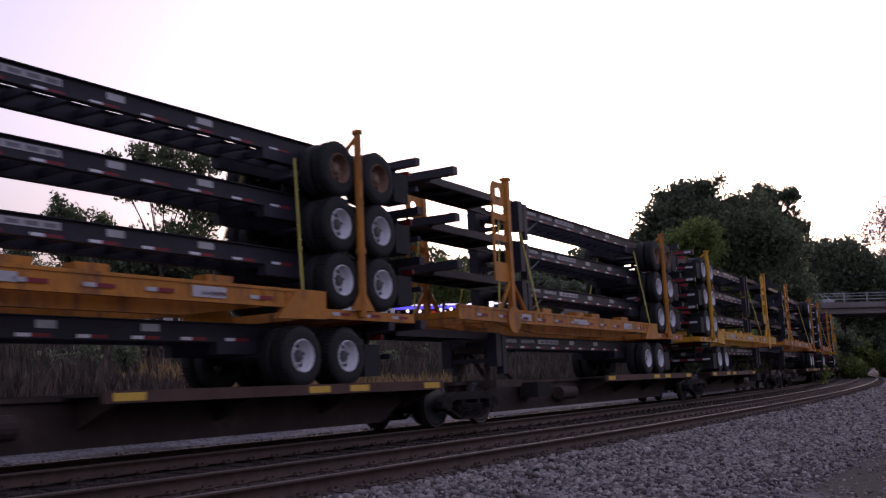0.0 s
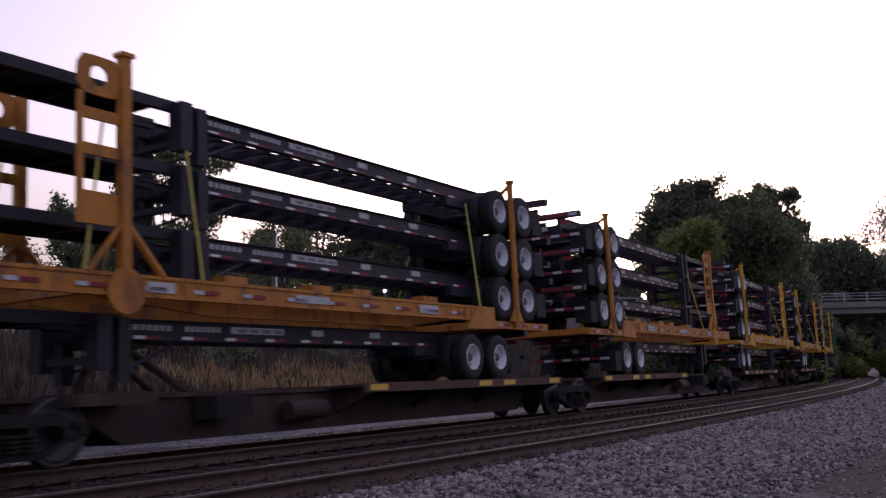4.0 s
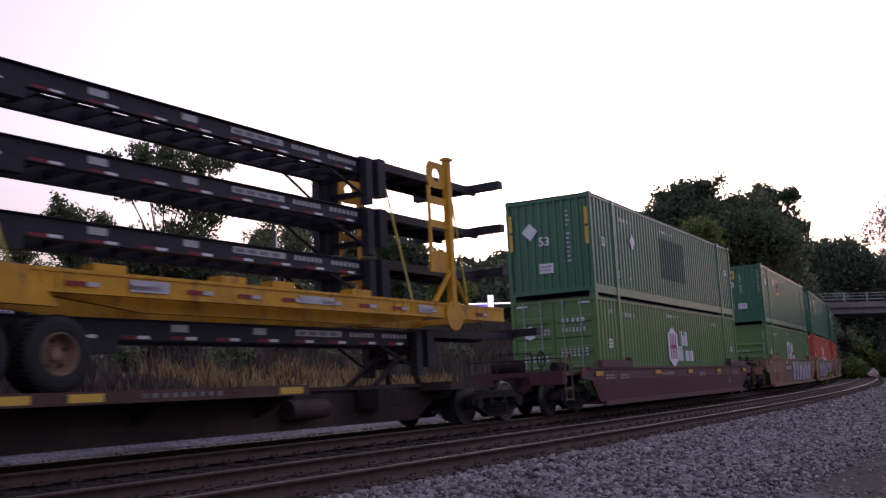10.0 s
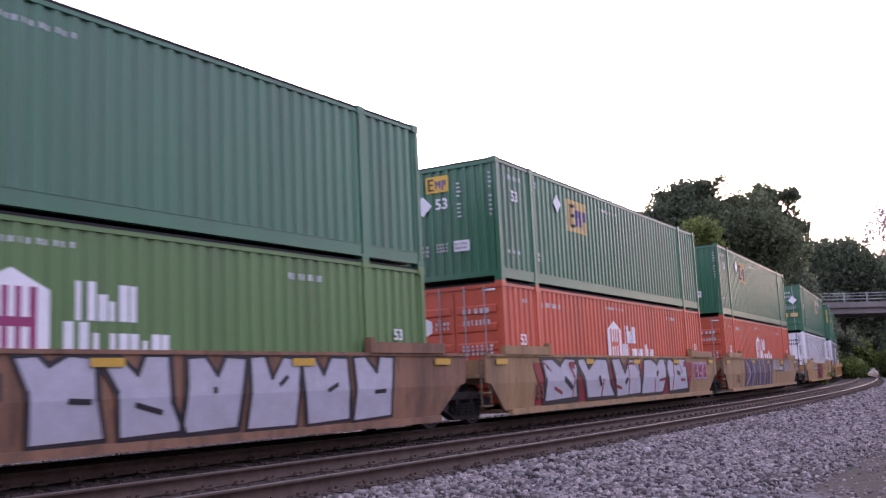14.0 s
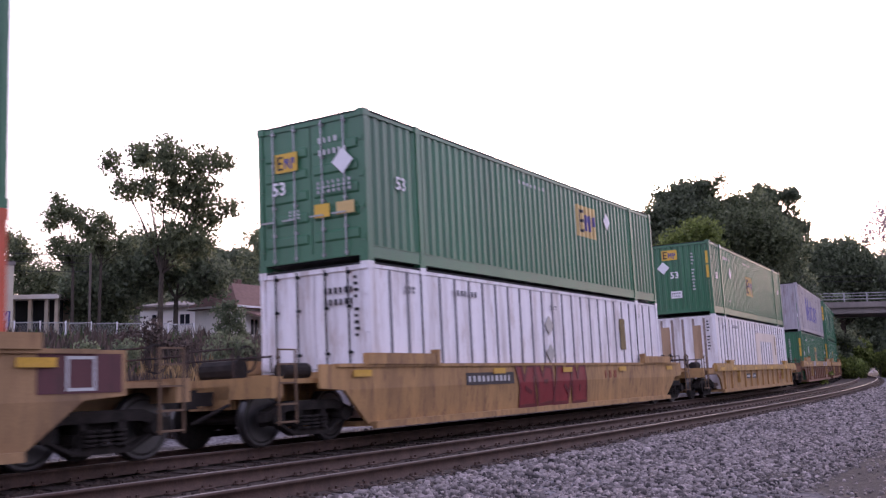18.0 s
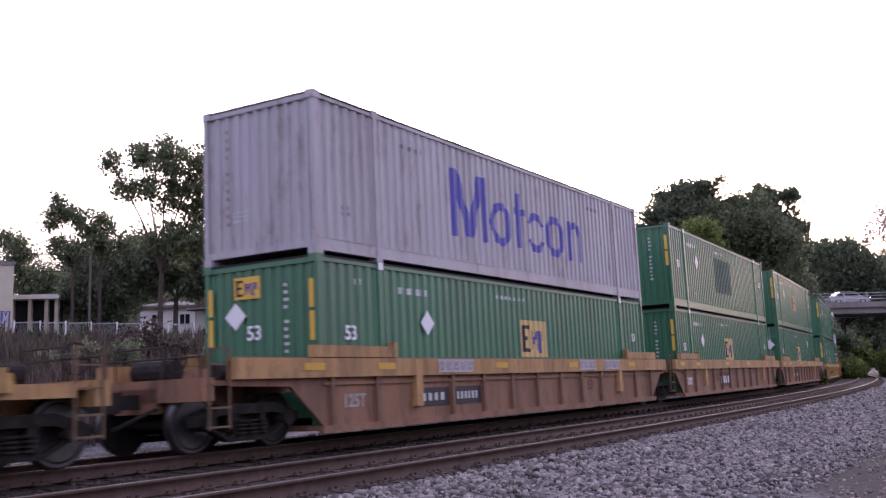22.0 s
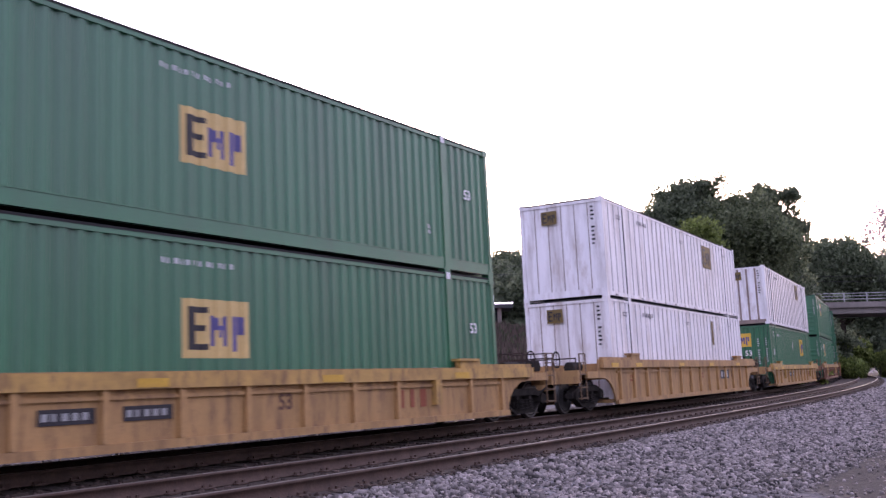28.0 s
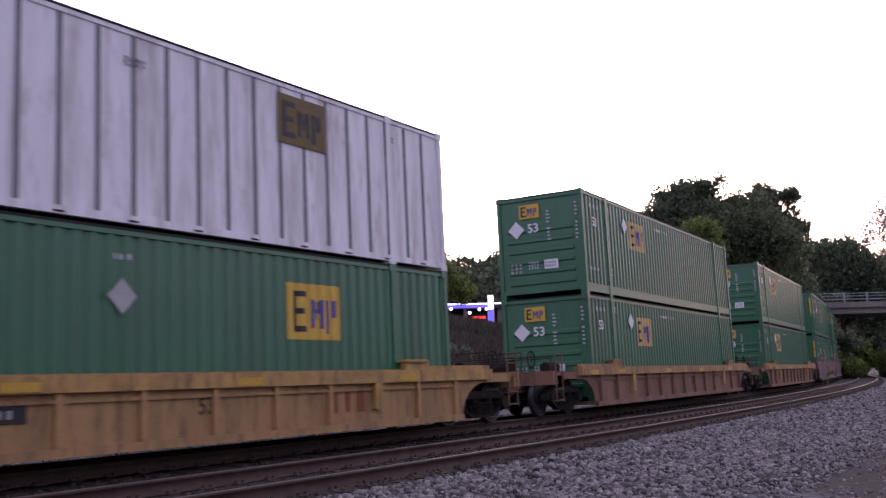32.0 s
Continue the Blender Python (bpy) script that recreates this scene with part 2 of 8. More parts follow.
M = {
    "deep_green": material("deep_green", (0.030, 0.158, 0.081), 0.33, vary=0.16, scale=0.9, dirt=(0.07, 0.09, 0.07), dirt_amount=0.5, streak=True, spec=0.6, rust=0.45, rust_at=0.56, rust_color=(0.045, 0.075, 0.05)),
    "light_green": material("light_green", (0.11, 0.215, 0.072), 0.35, vary=0.12, scale=0.8, dirt=(0.08, 0.1, 0.06), streak=True),
    "orange_red": material("orange_red", (0.64, 0.115, 0.06), 0.38, vary=0.15, scale=0.8, dirt=(0.2, 0.06, 0.04), streak=True, rust=0.45, rust_at=0.56, rust_color=(0.26, 0.08, 0.05)),
    "white_paint": material("white_paint", (0.86, 0.82, 0.85), 0.45, vary=0.09, scale=3.2, dirt=(0.36, 0.29, 0.27), dirt_amount=0.8, streak=True, rust=0.5, rust_scale=1.3, rust_at=0.53, rust_color=(0.42, 0.30, 0.24)),
    "grey_paint": material("grey_paint", (0.42, 0.385, 0.41), 0.45, vary=0.12, scale=1.0, dirt=(0.22, 0.17, 0.17), dirt_amount=0.6, streak=True, rust=0.7, rust_at=0.52, rust_color=(0.22, 0.16, 0.15)),
    "end_grime": material("end_grime", (0.27, 0.20, 0.17), 0.7, vary=0.3, scale=3),
    # rib shade put into a flat grey; also the ink of small marks
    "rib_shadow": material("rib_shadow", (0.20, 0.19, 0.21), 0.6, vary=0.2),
    "seam_grey": material("seam_grey", (0.45, 0.42, 0.45), 0.6, vary=0.2),
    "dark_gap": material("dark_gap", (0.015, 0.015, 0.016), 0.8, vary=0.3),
    "steel_roof": material("steel_roof", (0.10, 0.13, 0.11), 0.5, vary=0.2),
    "galv": material("galv", (0.38, 0.38, 0.39), 0.45, 0.6, vary=0.2),
    "decal_white": material("decal_white", (0.78, 0.76, 0.78), 0.5, vary=0.06, scale=5),
    "decal_faded": material("decal_faded", (0.52, 0.52, 0.53), 0.6, vary=0.25, scale=6),
    "decal_yellow": material("decal_yellow", (0.72, 0.42, 0.06), 0.5, vary=0.1, scale=5),
    "reflector_yellow": material("reflector_yellow", (0.60, 0.33, 0.04), 0.45, vary=0.3, scale=4, dirt=(0.3, 0.16, 0.06), dirt_amount=0.7),
    "decal_tan": material("decal_tan", (0.62, 0.42, 0.17), 0.5, vary=0.1, scale=5),
    "decal_blue": material("decal_blue", (0.10, 0.085, 0.24), 0.5, vary=0.1, scale=5),
    "decal_blue_name": material("decal_blue_name", (0.09, 0.085, 0.36), 0.5, vary=0.12, scale=5),
    "decal_black": material("decal_black", (0.025, 0.02, 0.025), 0.5, vary=0.2, scale=5),
    "decal_plum": material("decal_plum", (0.32, 0.04, 0.13), 0.5, vary=0.1, scale=5),
    "decal_olive": material("decal_olive", (0.17, 0.11, 0.035), 0.6, vary=0.3, scale=5),
    "tape_red": material("tape_red", (0.25, 0.013, 0.02), 0.5, vary=0.2),
    "tape_white": material("tape_white", (0.5, 0.48, 0.5), 0.5, vary=0.2, scale=5),
    "well_tan": material("well_tan", (0.43, 0.235, 0.095), 0.65, vary=0.22, scale=2.2, dirt=(0.16, 0.08, 0.045), dirt_amount=0.75, streak=True, rust=0.7, rust_scale=2.6, rust_at=0.50, rust_color=(0.17, 0.085, 0.05)),
    "well_lip": material("well_lip", (0.50, 0.285, 0.085), 0.6, vary=0.2, scale=2.2, dirt=(0.20, 0.10, 0.05), dirt_amount=0.8, rust=0.75, rust_scale=2.6, rust_at=0.49, rust_color=(0.17, 0.085, 0.05)),
    "well_dun": material("well_dun", (0.34, 0.195, 0.095), 0.7, vary=0.3, scale=1.4, dirt=(0.11, 0.07, 0.055), dirt_amount=0.9, streak=True, rust=0.55, rust_scale=2.4, rust_at=0.53),
    "well_brown": material("well_brown", (0.255, 0.122, 0.072), 0.7, vary=0.3, scale=1.6, dirt=(0.10, 0.055, 0.04), dirt_amount=0.85, streak=True, rust=0.55, rust_scale=2.4, rust_at=0.52, rust_color=(0.075, 0.04, 0.035)),
    "well_maroon": material("well_maroon", (0.11, 0.035, 0.04), 0.6, vary=0.2, scale=1.2, dirt=(0.12, 0.07, 0.06), streak=True, rust=0.6, rust_scale=1.6, rust_at=0.52, rust_color=(0.05, 0.03, 0.028)),
    "well_plum": material("well_plum", (0.20, 0.11, 0.12), 0.7, vary=0.25, scale=1.2, dirt=RUST, dirt_amount=0.5, streak=True),
    "spine_edge": material("spine_edge", (0.085, 0.040, 0.030), 0.75, vary=0.3, scale=1.5, dirt=(0.16, 0.10, 0.07), dirt_amount=0.4),
    # same brown darkened, shade below the platform put into the colour
    "spine_brown_shaded": material("spine_brown_shaded", (0.038, 0.020, 0.017), 0.75, vary=0.3, scale=1.5, dirt=(0.16, 0.10, 0.07), dirt_amount=0.4),
    # iron of the trucks, with the shade under the cars put into its tone
    "truck_iron": material("truck_iron", (0.028, 0.023, 0.021), 0.85, spec=0.15, vary=0.4, scale=5, bump=0.3),
    "ladder_iron": material("ladder_iron", (0.15, 0.09, 0.055), 0.7, vary=0.3, scale=5),
    # wheel steel, darkened likewise for the shade under the cars
    "wheel_tread": material("wheel_tread", (0.10, 0.095, 0.095), 0.4, 0.8, vary=0.25),
    "chassis_black": material("chassis_black", (0.025, 0.022, 0.032), 0.5, spec=0.25, vary=0.25, scale=3, dirt=(0.05, 0.045, 0.045)),
    "frame_yellow": material("frame_yellow", (0.68, 0.32, 0.012), 0.5, vary=0.18, scale=1.5, dirt=(0.3, 0.11, 0.03), dirt_amount=0.6, rust=0.75, rust_scale=1.8, rust_at=0.52, rust_color=(0.26, 0.10, 0.03)),
    "frame_orange": material("frame_orange", (0.56, 0.195, 0.018), 0.55, vary=0.2, scale=1.5, dirt=(0.22, 0.08, 0.03), dirt_amount=0.6, rust=0.8, rust_scale=1.8, rust_at=0.50, rust_color=(0.17, 0.06, 0.03)),
    "strap": material("strap", (0.55, 0.46, 0.10), 0.7, vary=0.15),
    "tyre": material("tyre", (0.014, 0.014, 0.015), 0.75, vary=0.3, scale=6, bump=0.3),
    "rim_white": material("rim_white", (0.80, 0.78, 0.81), 0.4, vary=0.12, scale=6),
    # wheel disc: shade of the deep rim put into the grey, with dirt
    "disc_shade_dirt": material("disc_shade_dirt", (0.40, 0.38, 0.40), 0.55, vary=0.25, scale=9, dirt=(0.12, 0.09, 0.08), dirt_amount=0.7),
    "hub_grey": material("hub_grey", (0.10, 0.095, 0.095), 0.5, 0.3, vary=0.3, scale=8),
    "rim_rust": material("rim_rust", (0.26, 0.15, 0.10), 0.6, vary=0.3, scale=6),
    "rail_side": material("rail_side", (0.066, 0.036, 0.027), 0.8, vary=0.35, scale=4, bump=0.3),
    "rail_top": material("rail_top", (0.14, 0.112, 0.102), 0.5, 0.35, vary=0.2, scale=6),
    "tie": material("tie", (0.042, 0.027, 0.021), 0.9, vary=0.4, scale=6, bump=0.5, random_tint=0.3),
    "stone": material("stone", (0.195, 0.164, 0.159), 0.85, vary=0.45, scale=3, bump=0.3, island=0.85),
    "shaded_grimy_stone": material("shaded_grimy_stone", (0.12, 0.10, 0.095), 0.9, vary=0.4, scale=3, bump=0.3, island=0.7),
    "dirty_stone": material("dirty_stone", (0.050, 0.031, 0.025), 0.9, vary=0.3, scale=20, bump=0.3, island=0.5),
    "track_bed": material("track_bed", (0.040, 0.025, 0.020), 0.95, vary=0.4, scale=1.2, fine=14, bump=0.8),
    "bark": material("bark", (0.06, 0.045, 0.035), 0.9, vary=0.4, scale=6, bump=0.6),
    "leaf": material("leaf", (0.165, 0.195, 0.11), 0.6, vary=0.3, scale=0.5, bump=0, island=0.45, thin=0.6),
    "leaf_dark": material("leaf_dark", (0.165, 0.20, 0.125), 0.6, vary=0.3, scale=0.5, bump=0, island=0.45, thin=0.6),
    "leaf_bright": material("leaf_bright", (0.20, 0.25, 0.075), 0.6, vary=0.3, scale=0.5, bump=0, island=0.45, thin=0.6),
    "leaf_plum": material("leaf_plum", (0.42, 0.34, 0.40), 0.7, vary=0.3, scale=0.5, bump=0, island=0.4, thin=0.45),
    "weed": material("weed", (0.090, 0.062, 0.050), 0.9, vary=0.4, scale=0.3, bump=0, island=0.5),
    "weed_green": material("weed_green", (0.05, 0.075, 0.028), 0.9, vary=0.4, scale=0.3, bump=0, island=0.5),
    "dry_grass": material("dry_grass", (0.30, 0.19, 0.09), 0.9, vary=0.3, scale=0.5, bump=0, island=0.4),
    "concrete": material("concrete", (0.22, 0.185, 0.17), 0.85, vary=0.2, scale=0.6, bump=0.2, dirt=(0.12, 0.11, 0.1), streak=True),
    "asphalt": material("asphalt", (0.05, 0.05, 0.052), 0.9, vary=0.2, bump=0.2),
    "stucco": material("stucco", (0.74, 0.70, 0.66), 0.8, vary=0.1, scale=0.8),
    "beige_wall": material("beige_wall", (0.55, 0.47, 0.37), 0.8, vary=0.12, scale=0.8),
    "shingle": material("shingle", (0.17, 0.095, 0.08), 0.9, vary=0.25, scale=3, bump=0.4, random_tint=0.15),
    "glass_dark": material("glass_dark", (0.02, 0.02, 0.025), 0.1, vary=0.1, bump=0, spec=0.6),
    "wood_pole": material("wood_pole", (0.12, 0.095, 0.08), 0.9, vary=0.3, scale=4, bump=0.4),
    "car_silver": material("car_silver", (0.5, 0.5, 0.52), 0.25, 0.5, vary=0.05, bump=0),
    "car_dark": material("car_dark", (0.03, 0.03, 0.035), 0.25, vary=0.05, bump=0),
    "car_white": material("car_white", (0.78, 0.78, 0.78), 0.25, vary=0.05, bump=0),
    "blue_light": glow("blue_light", (0.10, 0.10, 0.9), 2.0),
    "white_light": glow("white_light", (0.8, 0.8, 1.0), 4.0),
    "red_light": glow("red_light", (0.9, 0.05, 0.03), 2.0),
    "repaint_green": material("repaint_green", (0.016, 0.085, 0.06), 0.5, vary=0.15, scale=1.0, streak=True),
    "stain_pale": material("stain_pale", (0.70, 0.60, 0.53), 0.6, vary=0.12, scale=2.0, streak=True, dirt=(0.55, 0.40, 0.30), dirt_amount=0.6),
    "stain_rust": material("stain_rust", (0.42, 0.27, 0.17), 0.7, vary=0.3, scale=2.5, streak=True, dirt=(0.20, 0.10, 0.05), dirt_amount=0.9),
    "stain_tan": material("stain_tan", (0.60, 0.50, 0.42), 0.6, vary=0.15, scale=2.0, streak=True),
    "graffiti_pink": material("graffiti_pink", (0.42, 0.27, 0.40), 0.5, vary=0.25, scale=3),
    "graffiti_pale": material("graffiti_pale", (0.33, 0.27, 0.27), 0.6, vary=0.35, scale=4, dirt=(0.30, 0.18, 0.09), dirt_amount=0.9),
    "graffiti_white": material("graffiti_white", (0.43, 0.41, 0.47), 0.5, vary=0.12, scale=3, dirt=(0.35, 0.25, 0.2)),
    "graffiti_red": material("graffiti_red", (0.24, 0.018, 0.025), 0.5, vary=0.3, scale=2),
    "graffiti_dark": material("graffiti_dark", (0.13, 0.015, 0.02), 0.5, vary=0.3, scale=2),
    "graffiti_violet": material("graffiti_violet", (0.085, 0.065, 0.10), 0.5, vary=0.3, scale=2),
    "stencil_dark": material("stencil_dark", (0.13, 0.06, 0.04), 0.7, vary=0.2),
    "stencil_red": material("stencil_red", (0.28, 0.07, 0.035), 0.7, vary=0.2),
}


# ---- small mesh tools ----
def box(bm, x0, x1, y0, y1, z0, z1):
    v = [bm.verts.new(p) for p in ((x0, y0, z0), (x1, y0, z0), (x1, y1, z0), (x0, y1, z0), (x0, y0, z1), (x1, y0, z1), (x1, y1, z1), (x0, y1, z1))]
    for f in ((0, 3, 2, 1), (4, 5, 6, 7), (0, 1, 5, 4), (1, 2, 6, 5), (2, 3, 7, 6), (3, 0, 4, 7)):
        bm.faces.new([v[i] for i in f])


def tube(bm, p0, p1, r0, r1=None, n=10, caps=True):
    """A round bar from p0 to p1."""
    p0, p1, r1 = Vector(p0), Vector(p1), r0 if r1 is None else r1
    q = (p1 - p0).to_track_quat("Z", "Y")
    rings = []
    for p, r in ((p0, r0), (p1, r1)):
        rings.append([bm.verts.new(p + q @ Vector((r * math.cos(2 * math.pi * i / n), r * math.sin(2 * math.pi * i / n), 0))) for i in range(n)])
    for i in range(n):
        bm.faces.new((rings[0][i], rings[0][(i + 1) % n], rings[1][(i + 1) % n], rings[1][i]))
    if caps:
        bm.faces.new(rings[0][::-1])
        bm.faces.new(rings[1])


def prism(bm, outline, y0, y1):
    """A flat outline of (x, z) carried from y0 to y1."""
    a = [bm.verts.new((x, y0, z)) for x, z in outline]
    b = [bm.verts.new((x, y1, z)) for x, z in outline]
    bm.faces.new(a)
    bm.faces.new(b[::-1])
    for i in range(len(a)):
        j = (i + 1) % len(a)
        bm.faces.new((a[j], a[i], b[i], b[j]))


def prism_x(bm, outline, x0, x1):
    """A flat outline of (y, z) carried from x0 to x1."""
    a = [bm.verts.new((x0, y, z)) for y, z in outline]
    b = [bm.verts.new((x1, y, z)) for y, z in outline]
    bm.faces.new(a)
    bm.faces.new(b[::-1])
    for i in range(len(a)):
        j = (i + 1) % len(a)
        bm.faces.new((a[j], a[i], b[i], b[j]))


def lathe(bm, profile, n=20, mid=(0, 0, 0), caps=True):
    """A profile of (y, radius) turned about the y axis."""
    rings = [[bm.verts.new((mid[0] + r * math.cos(2 * math.pi * i / n), mid[1] + y, mid[2] + r * math.sin(2 * math.pi * i / n))) for i in range(n)] for y, r in profile]
    for a, b in zip(rings, rings[1:]):
        for i in range(n):
            bm.faces.new((a[i], a[(i + 1) % n], b[(i + 1) % n], b[i]))
    if caps:
        bm.faces.new(rings[0][::-1])
        bm.faces.new(rings[-1])


def finish(bm, name, mat, smooth=False, fix=True):
    if fix:
        bmesh.ops.recalc_face_normals(bm, faces=bm.faces)
    me = bpy.data.meshes.new(name)
    bm.to_mesh(me)
    bm.free()
    me.materials.append(mat)
    if smooth:
        for p in me.polygons:
            p.use_smooth = True
    return me


MESHES = {}


def part(name, build, mat, parent, label="", key=None, at=None, smooth=False):
    """One mesh object under a thing or a part. build fills a bmesh; equal keys share the mesh."""
    me = MESHES.get((key, mat)) if key else None
    if me is None:
        bm = bmesh.new()
        build(bm)
        me = finish(bm, name, M[mat], smooth)
        if key:
            MESHES[(key, mat)] = me
    ob = new(name, me)
    ob.parent = parent
    if at is not None:
        ob.matrix_basis = at if isinstance(at, Matrix) else Matrix.Translation(at)
    if label:
        tagged(ob, label)
    if name in SMALL_MARKS:
        tagged(ob, kind="stuff")
    return ob


SMALL_MARKS = {"label_mark", "label_plate", "red_tape", "white_tape", "marking", "dark_mark", "blue_mark", "emblem_mark", "blue_shape", "stain", "white_shape", "painted_edge", "rim", "hand_hole", "tread", "spring_nest"}


def thing(name, label, category, group="", kind=""):
    return tagged(new(name), label, category, group, kind)


def boxes(*dims):
    def build(bm):
        for d in dims:
            box(bm, *d)
    return build


LETTERS = {}


def lettering(word, size, depth=0.004):
    """A flat mesh of a word in the built-in font, centred, standing in the x-z plane and facing -y."""
    if (word, size) not in LETTERS:
        cu = bpy.data.curves.new("lettering", "FONT")
        cu.body, cu.size, cu.align_x, cu.align_y, cu.extrude, cu.offset, cu.resolution_u = word, size, "CENTER", "CENTER", depth, size * 0.02, 3
        ob = bpy.data.objects.new("lettering", cu)
        scene.collection.objects.link(ob)
        bpy.context.view_layer.update()
        me = bpy.data.meshes.new_from_object(ob.evaluated_get(bpy.context.evaluated_depsgraph_get()))
        me.transform(Matrix.Rotation(radians(90), 4, "X"))
        bpy.data.objects.remove(ob)
        LETTERS[(word, size)] = me
    return LETTERS[(word, size)]


def sign(word, size, mat, parent, m, name="lettering"):
    me = lettering(word, size).copy()
    me.materials.clear()
    me.materials.append(M[mat])
    ob = new(name, me)
    ob.parent, ob.matrix_basis = parent, m
    return ob


# ---- containers, 53 feet long; x from the leading end, -y the side that is seen ----
CL, CW, CH = 16.15, 2.59, 2.896
HALF = CL / 2
MID_POST = 1.9         # the posts that carry the stack stand this far from the ends


def corrugated(x0, x1, z0, z1, y, pitch=0.28, depth=0.042, way=-1):
    """A sheet with trapezoid waves; way -1: its face looks to -y."""
    def build(bm):
        n = max(2, round((x1 - x0) / pitch))
        w = (x1 - x0) / n
        prof = []
        for i in range(n):
            a = x0 + i * w
            prof += [(a, 0), (a + 0.36 * w, 0), (a + 0.5 * w, depth), (a + 0.86 * w, depth)]
        prof.append((x1, 0))
        low = [bm.verts.new((x, y - way * d, z0)) for x, d in prof]
        top = [bm.verts.new((x, y - way * d, z1)) for x, d in prof]
        for i in range(len(prof) - 1):
            bm.faces.new((low[i], low[i + 1], top[i + 1], top[i]) if way < 0 else (low[i + 1], low[i], top[i], top[i + 1]))
    return build


def end_sheet(z0, z1, x, pitch=0.24, depth=0.048):
    def build(bm):
        y0, y1 = -CW / 2 + 0.12, CW / 2 - 0.12
        n = round((y1 - y0) / pitch)
        w = (y1 - y0) / n
        prof = []
        for i in range(n):
            a = y0 + i * w
            prof += [(a, 0), (a + 0.36 * w, 0), (a + 0.5 * w, depth), (a + 0.86 * w, depth)]
        prof.append((y1, 0))
        low = [bm.verts.new((x + d, y, z0)) for y, d in prof]
        top = [bm.verts.new((x + d, y, z1)) for y, d in prof]
        for i in range(len(prof) - 1):
            bm.faces.new((low[i + 1], low[i], top[i], top[i + 1]))
    return build


def ribbed_end(bm):
    """A sheet with lying pressed ribs."""
    x = -HALF + 0.05
    box(bm, x, x + 0.03, -CW / 2 + 0.1, CW / 2 - 0.1, 0.18, CH - 0.1)


def end_rib(bm):
    x = -HALF + 0.05
    prism(bm, [(x + 0.002, -0.08), (x - 0.04, -0.04), (x - 0.04, 0.04), (x + 0.002, 0.08)], -CW / 2 + 0.3, CW / 2 - 0.3)


NEAR = -CW / 2


def on_side(u, z, out=0.012):
    """On the seen side, u from the leading end and z from the container's floor."""
    return Matrix.Translation((u - HALF, NEAR - out, z))


def on_end(y, z, out=-0.008):
    """On the leading end; y to the far side."""
    return Matrix.Translation((-HALF - out, y, z)) @ Matrix.Rotation(radians(-90), 4, "Z")


def plate(w, h, t=0.006):
    return boxes((-w / 2, w / 2, -t, 0, -h / 2, h / 2))


def patch(name, w, h, mat, parent, m, label=""):
    return part(name, plate(w, h), mat, parent, label, key=("plate", w, h), at=m)


def lozenge(bm):
    prism(bm, [(0, -0.25), (0.25, 0), (0, 0.25), (-0.25, 0)], -0.006, 0)


def hexagon(bm):
    prism(bm, [(-0.55, -0.42), (0, -0.68), (0.55, -0.42), (0.55, 0.42), (0, 0.68), (-0.55, 0.42)], -0.006, 0)


def logo_patch(parent, m, w=1.42, h=0.88, worn=False, back="decal_yellow"):
    """A yellow panel with a dark bracket and blue blocks, as plain shapes."""
    back = "decal_olive" if worn else back
    k, g = w / 1.42, h / 0.88
    dark, blue = "decal_black", "decal_black" if worn else "decal_blue"
    d = [(-0.58 * k, -0.47 * k, -0.32 * g, 0.32 * g), (-0.47 * k, -0.2 * k, 0.23 * g, 0.32 * g), (-0.47 * k, -0.2 * k, -0.32 * g, -0.23 * g), (-0.47 * k, -0.26 * k, -0.04 * g, 0.05 * g)]
    b = [(-0.12 * k, -0.04 * k, -0.26 * g, 0.2 * g), (-0.04 * k, 0.02 * k, -0.02 * g, 0.17 * g), (0.02 * k, 0.08 * k, -0.13 * g, 0.05 * g), (0.08 * k, 0.14 * k, -0.02 * g, 0.17 * g), (0.14 * k, 0.22 * k, -0.26 * g, 0.2 * g),
         (0.30 * k, 0.40 * k, -0.34 * g, 0.2 * g), (0.44 * k, 0.56 * k, -0.08 * g, 0.2 * g)]
    label = "faded dark panel" if worn else "yellow panel with dark and blue shapes"
    if on_wave(parent, m):
        p = painted("logo_panel", [(-w / 2, w / 2, -h / 2, h / 2)], back, parent, m, 0.004, label)
        painted("dark_mark", d, dark, p, m, 0.007)
        painted("blue_mark", b, blue, p, m, 0.007)
        return
    p = patch("logo_panel", w, h, back, parent, m, label)
    part("dark_mark", boxes(*[(x0, x1, -0.012, -0.006, z0, z1) for x0, x1, z0, z1 in d]), dark, p, key=("dark_mark", w, h))
    part("blue_mark", boxes(*[(x0, x1, -0.012, -0.006, z0, z1) for x0, x1, z0, z1 in b]), blue, p, key=("blue_mark", w, h))


WAVY = set()
WAVES = round((CL - 0.24) / 0.28)
WAVE = (CL - 0.24) / WAVES


def paint_film(bm, x0, x1, z0, z1, out):
    """A film of paint on a corrugated side, following its waves."""
    first = -HALF + 0.12
    xs = {x0, x1}
    for i in range(int((x0 - first) / WAVE) - 1, int((x1 - first) / WAVE) + 2):
        xs.update(x for x in (first + (i + f) * WAVE for f in (0, 0.36, 0.5, 0.86)) if x0 < x < x1)
    def deep(x):
        f = ((x - first) / WAVE) % 1
        return 0.042 * (0 if f < 0.36 else (f - 0.36) / 0.14 if f < 0.5 else 1 if f < 0.86 else (1 - f) / 0.14)
    rows = [(bm.verts.new((x, NEAR + 0.015 + deep(x) - out, z0)), bm.verts.new((x, NEAR + 0.015 + deep(x) - out, z1))) for x in sorted(xs)]
    for a, b in zip(rows, rows[1:]):
        bm.faces.new((a[0], b[0], b[1], a[1]))


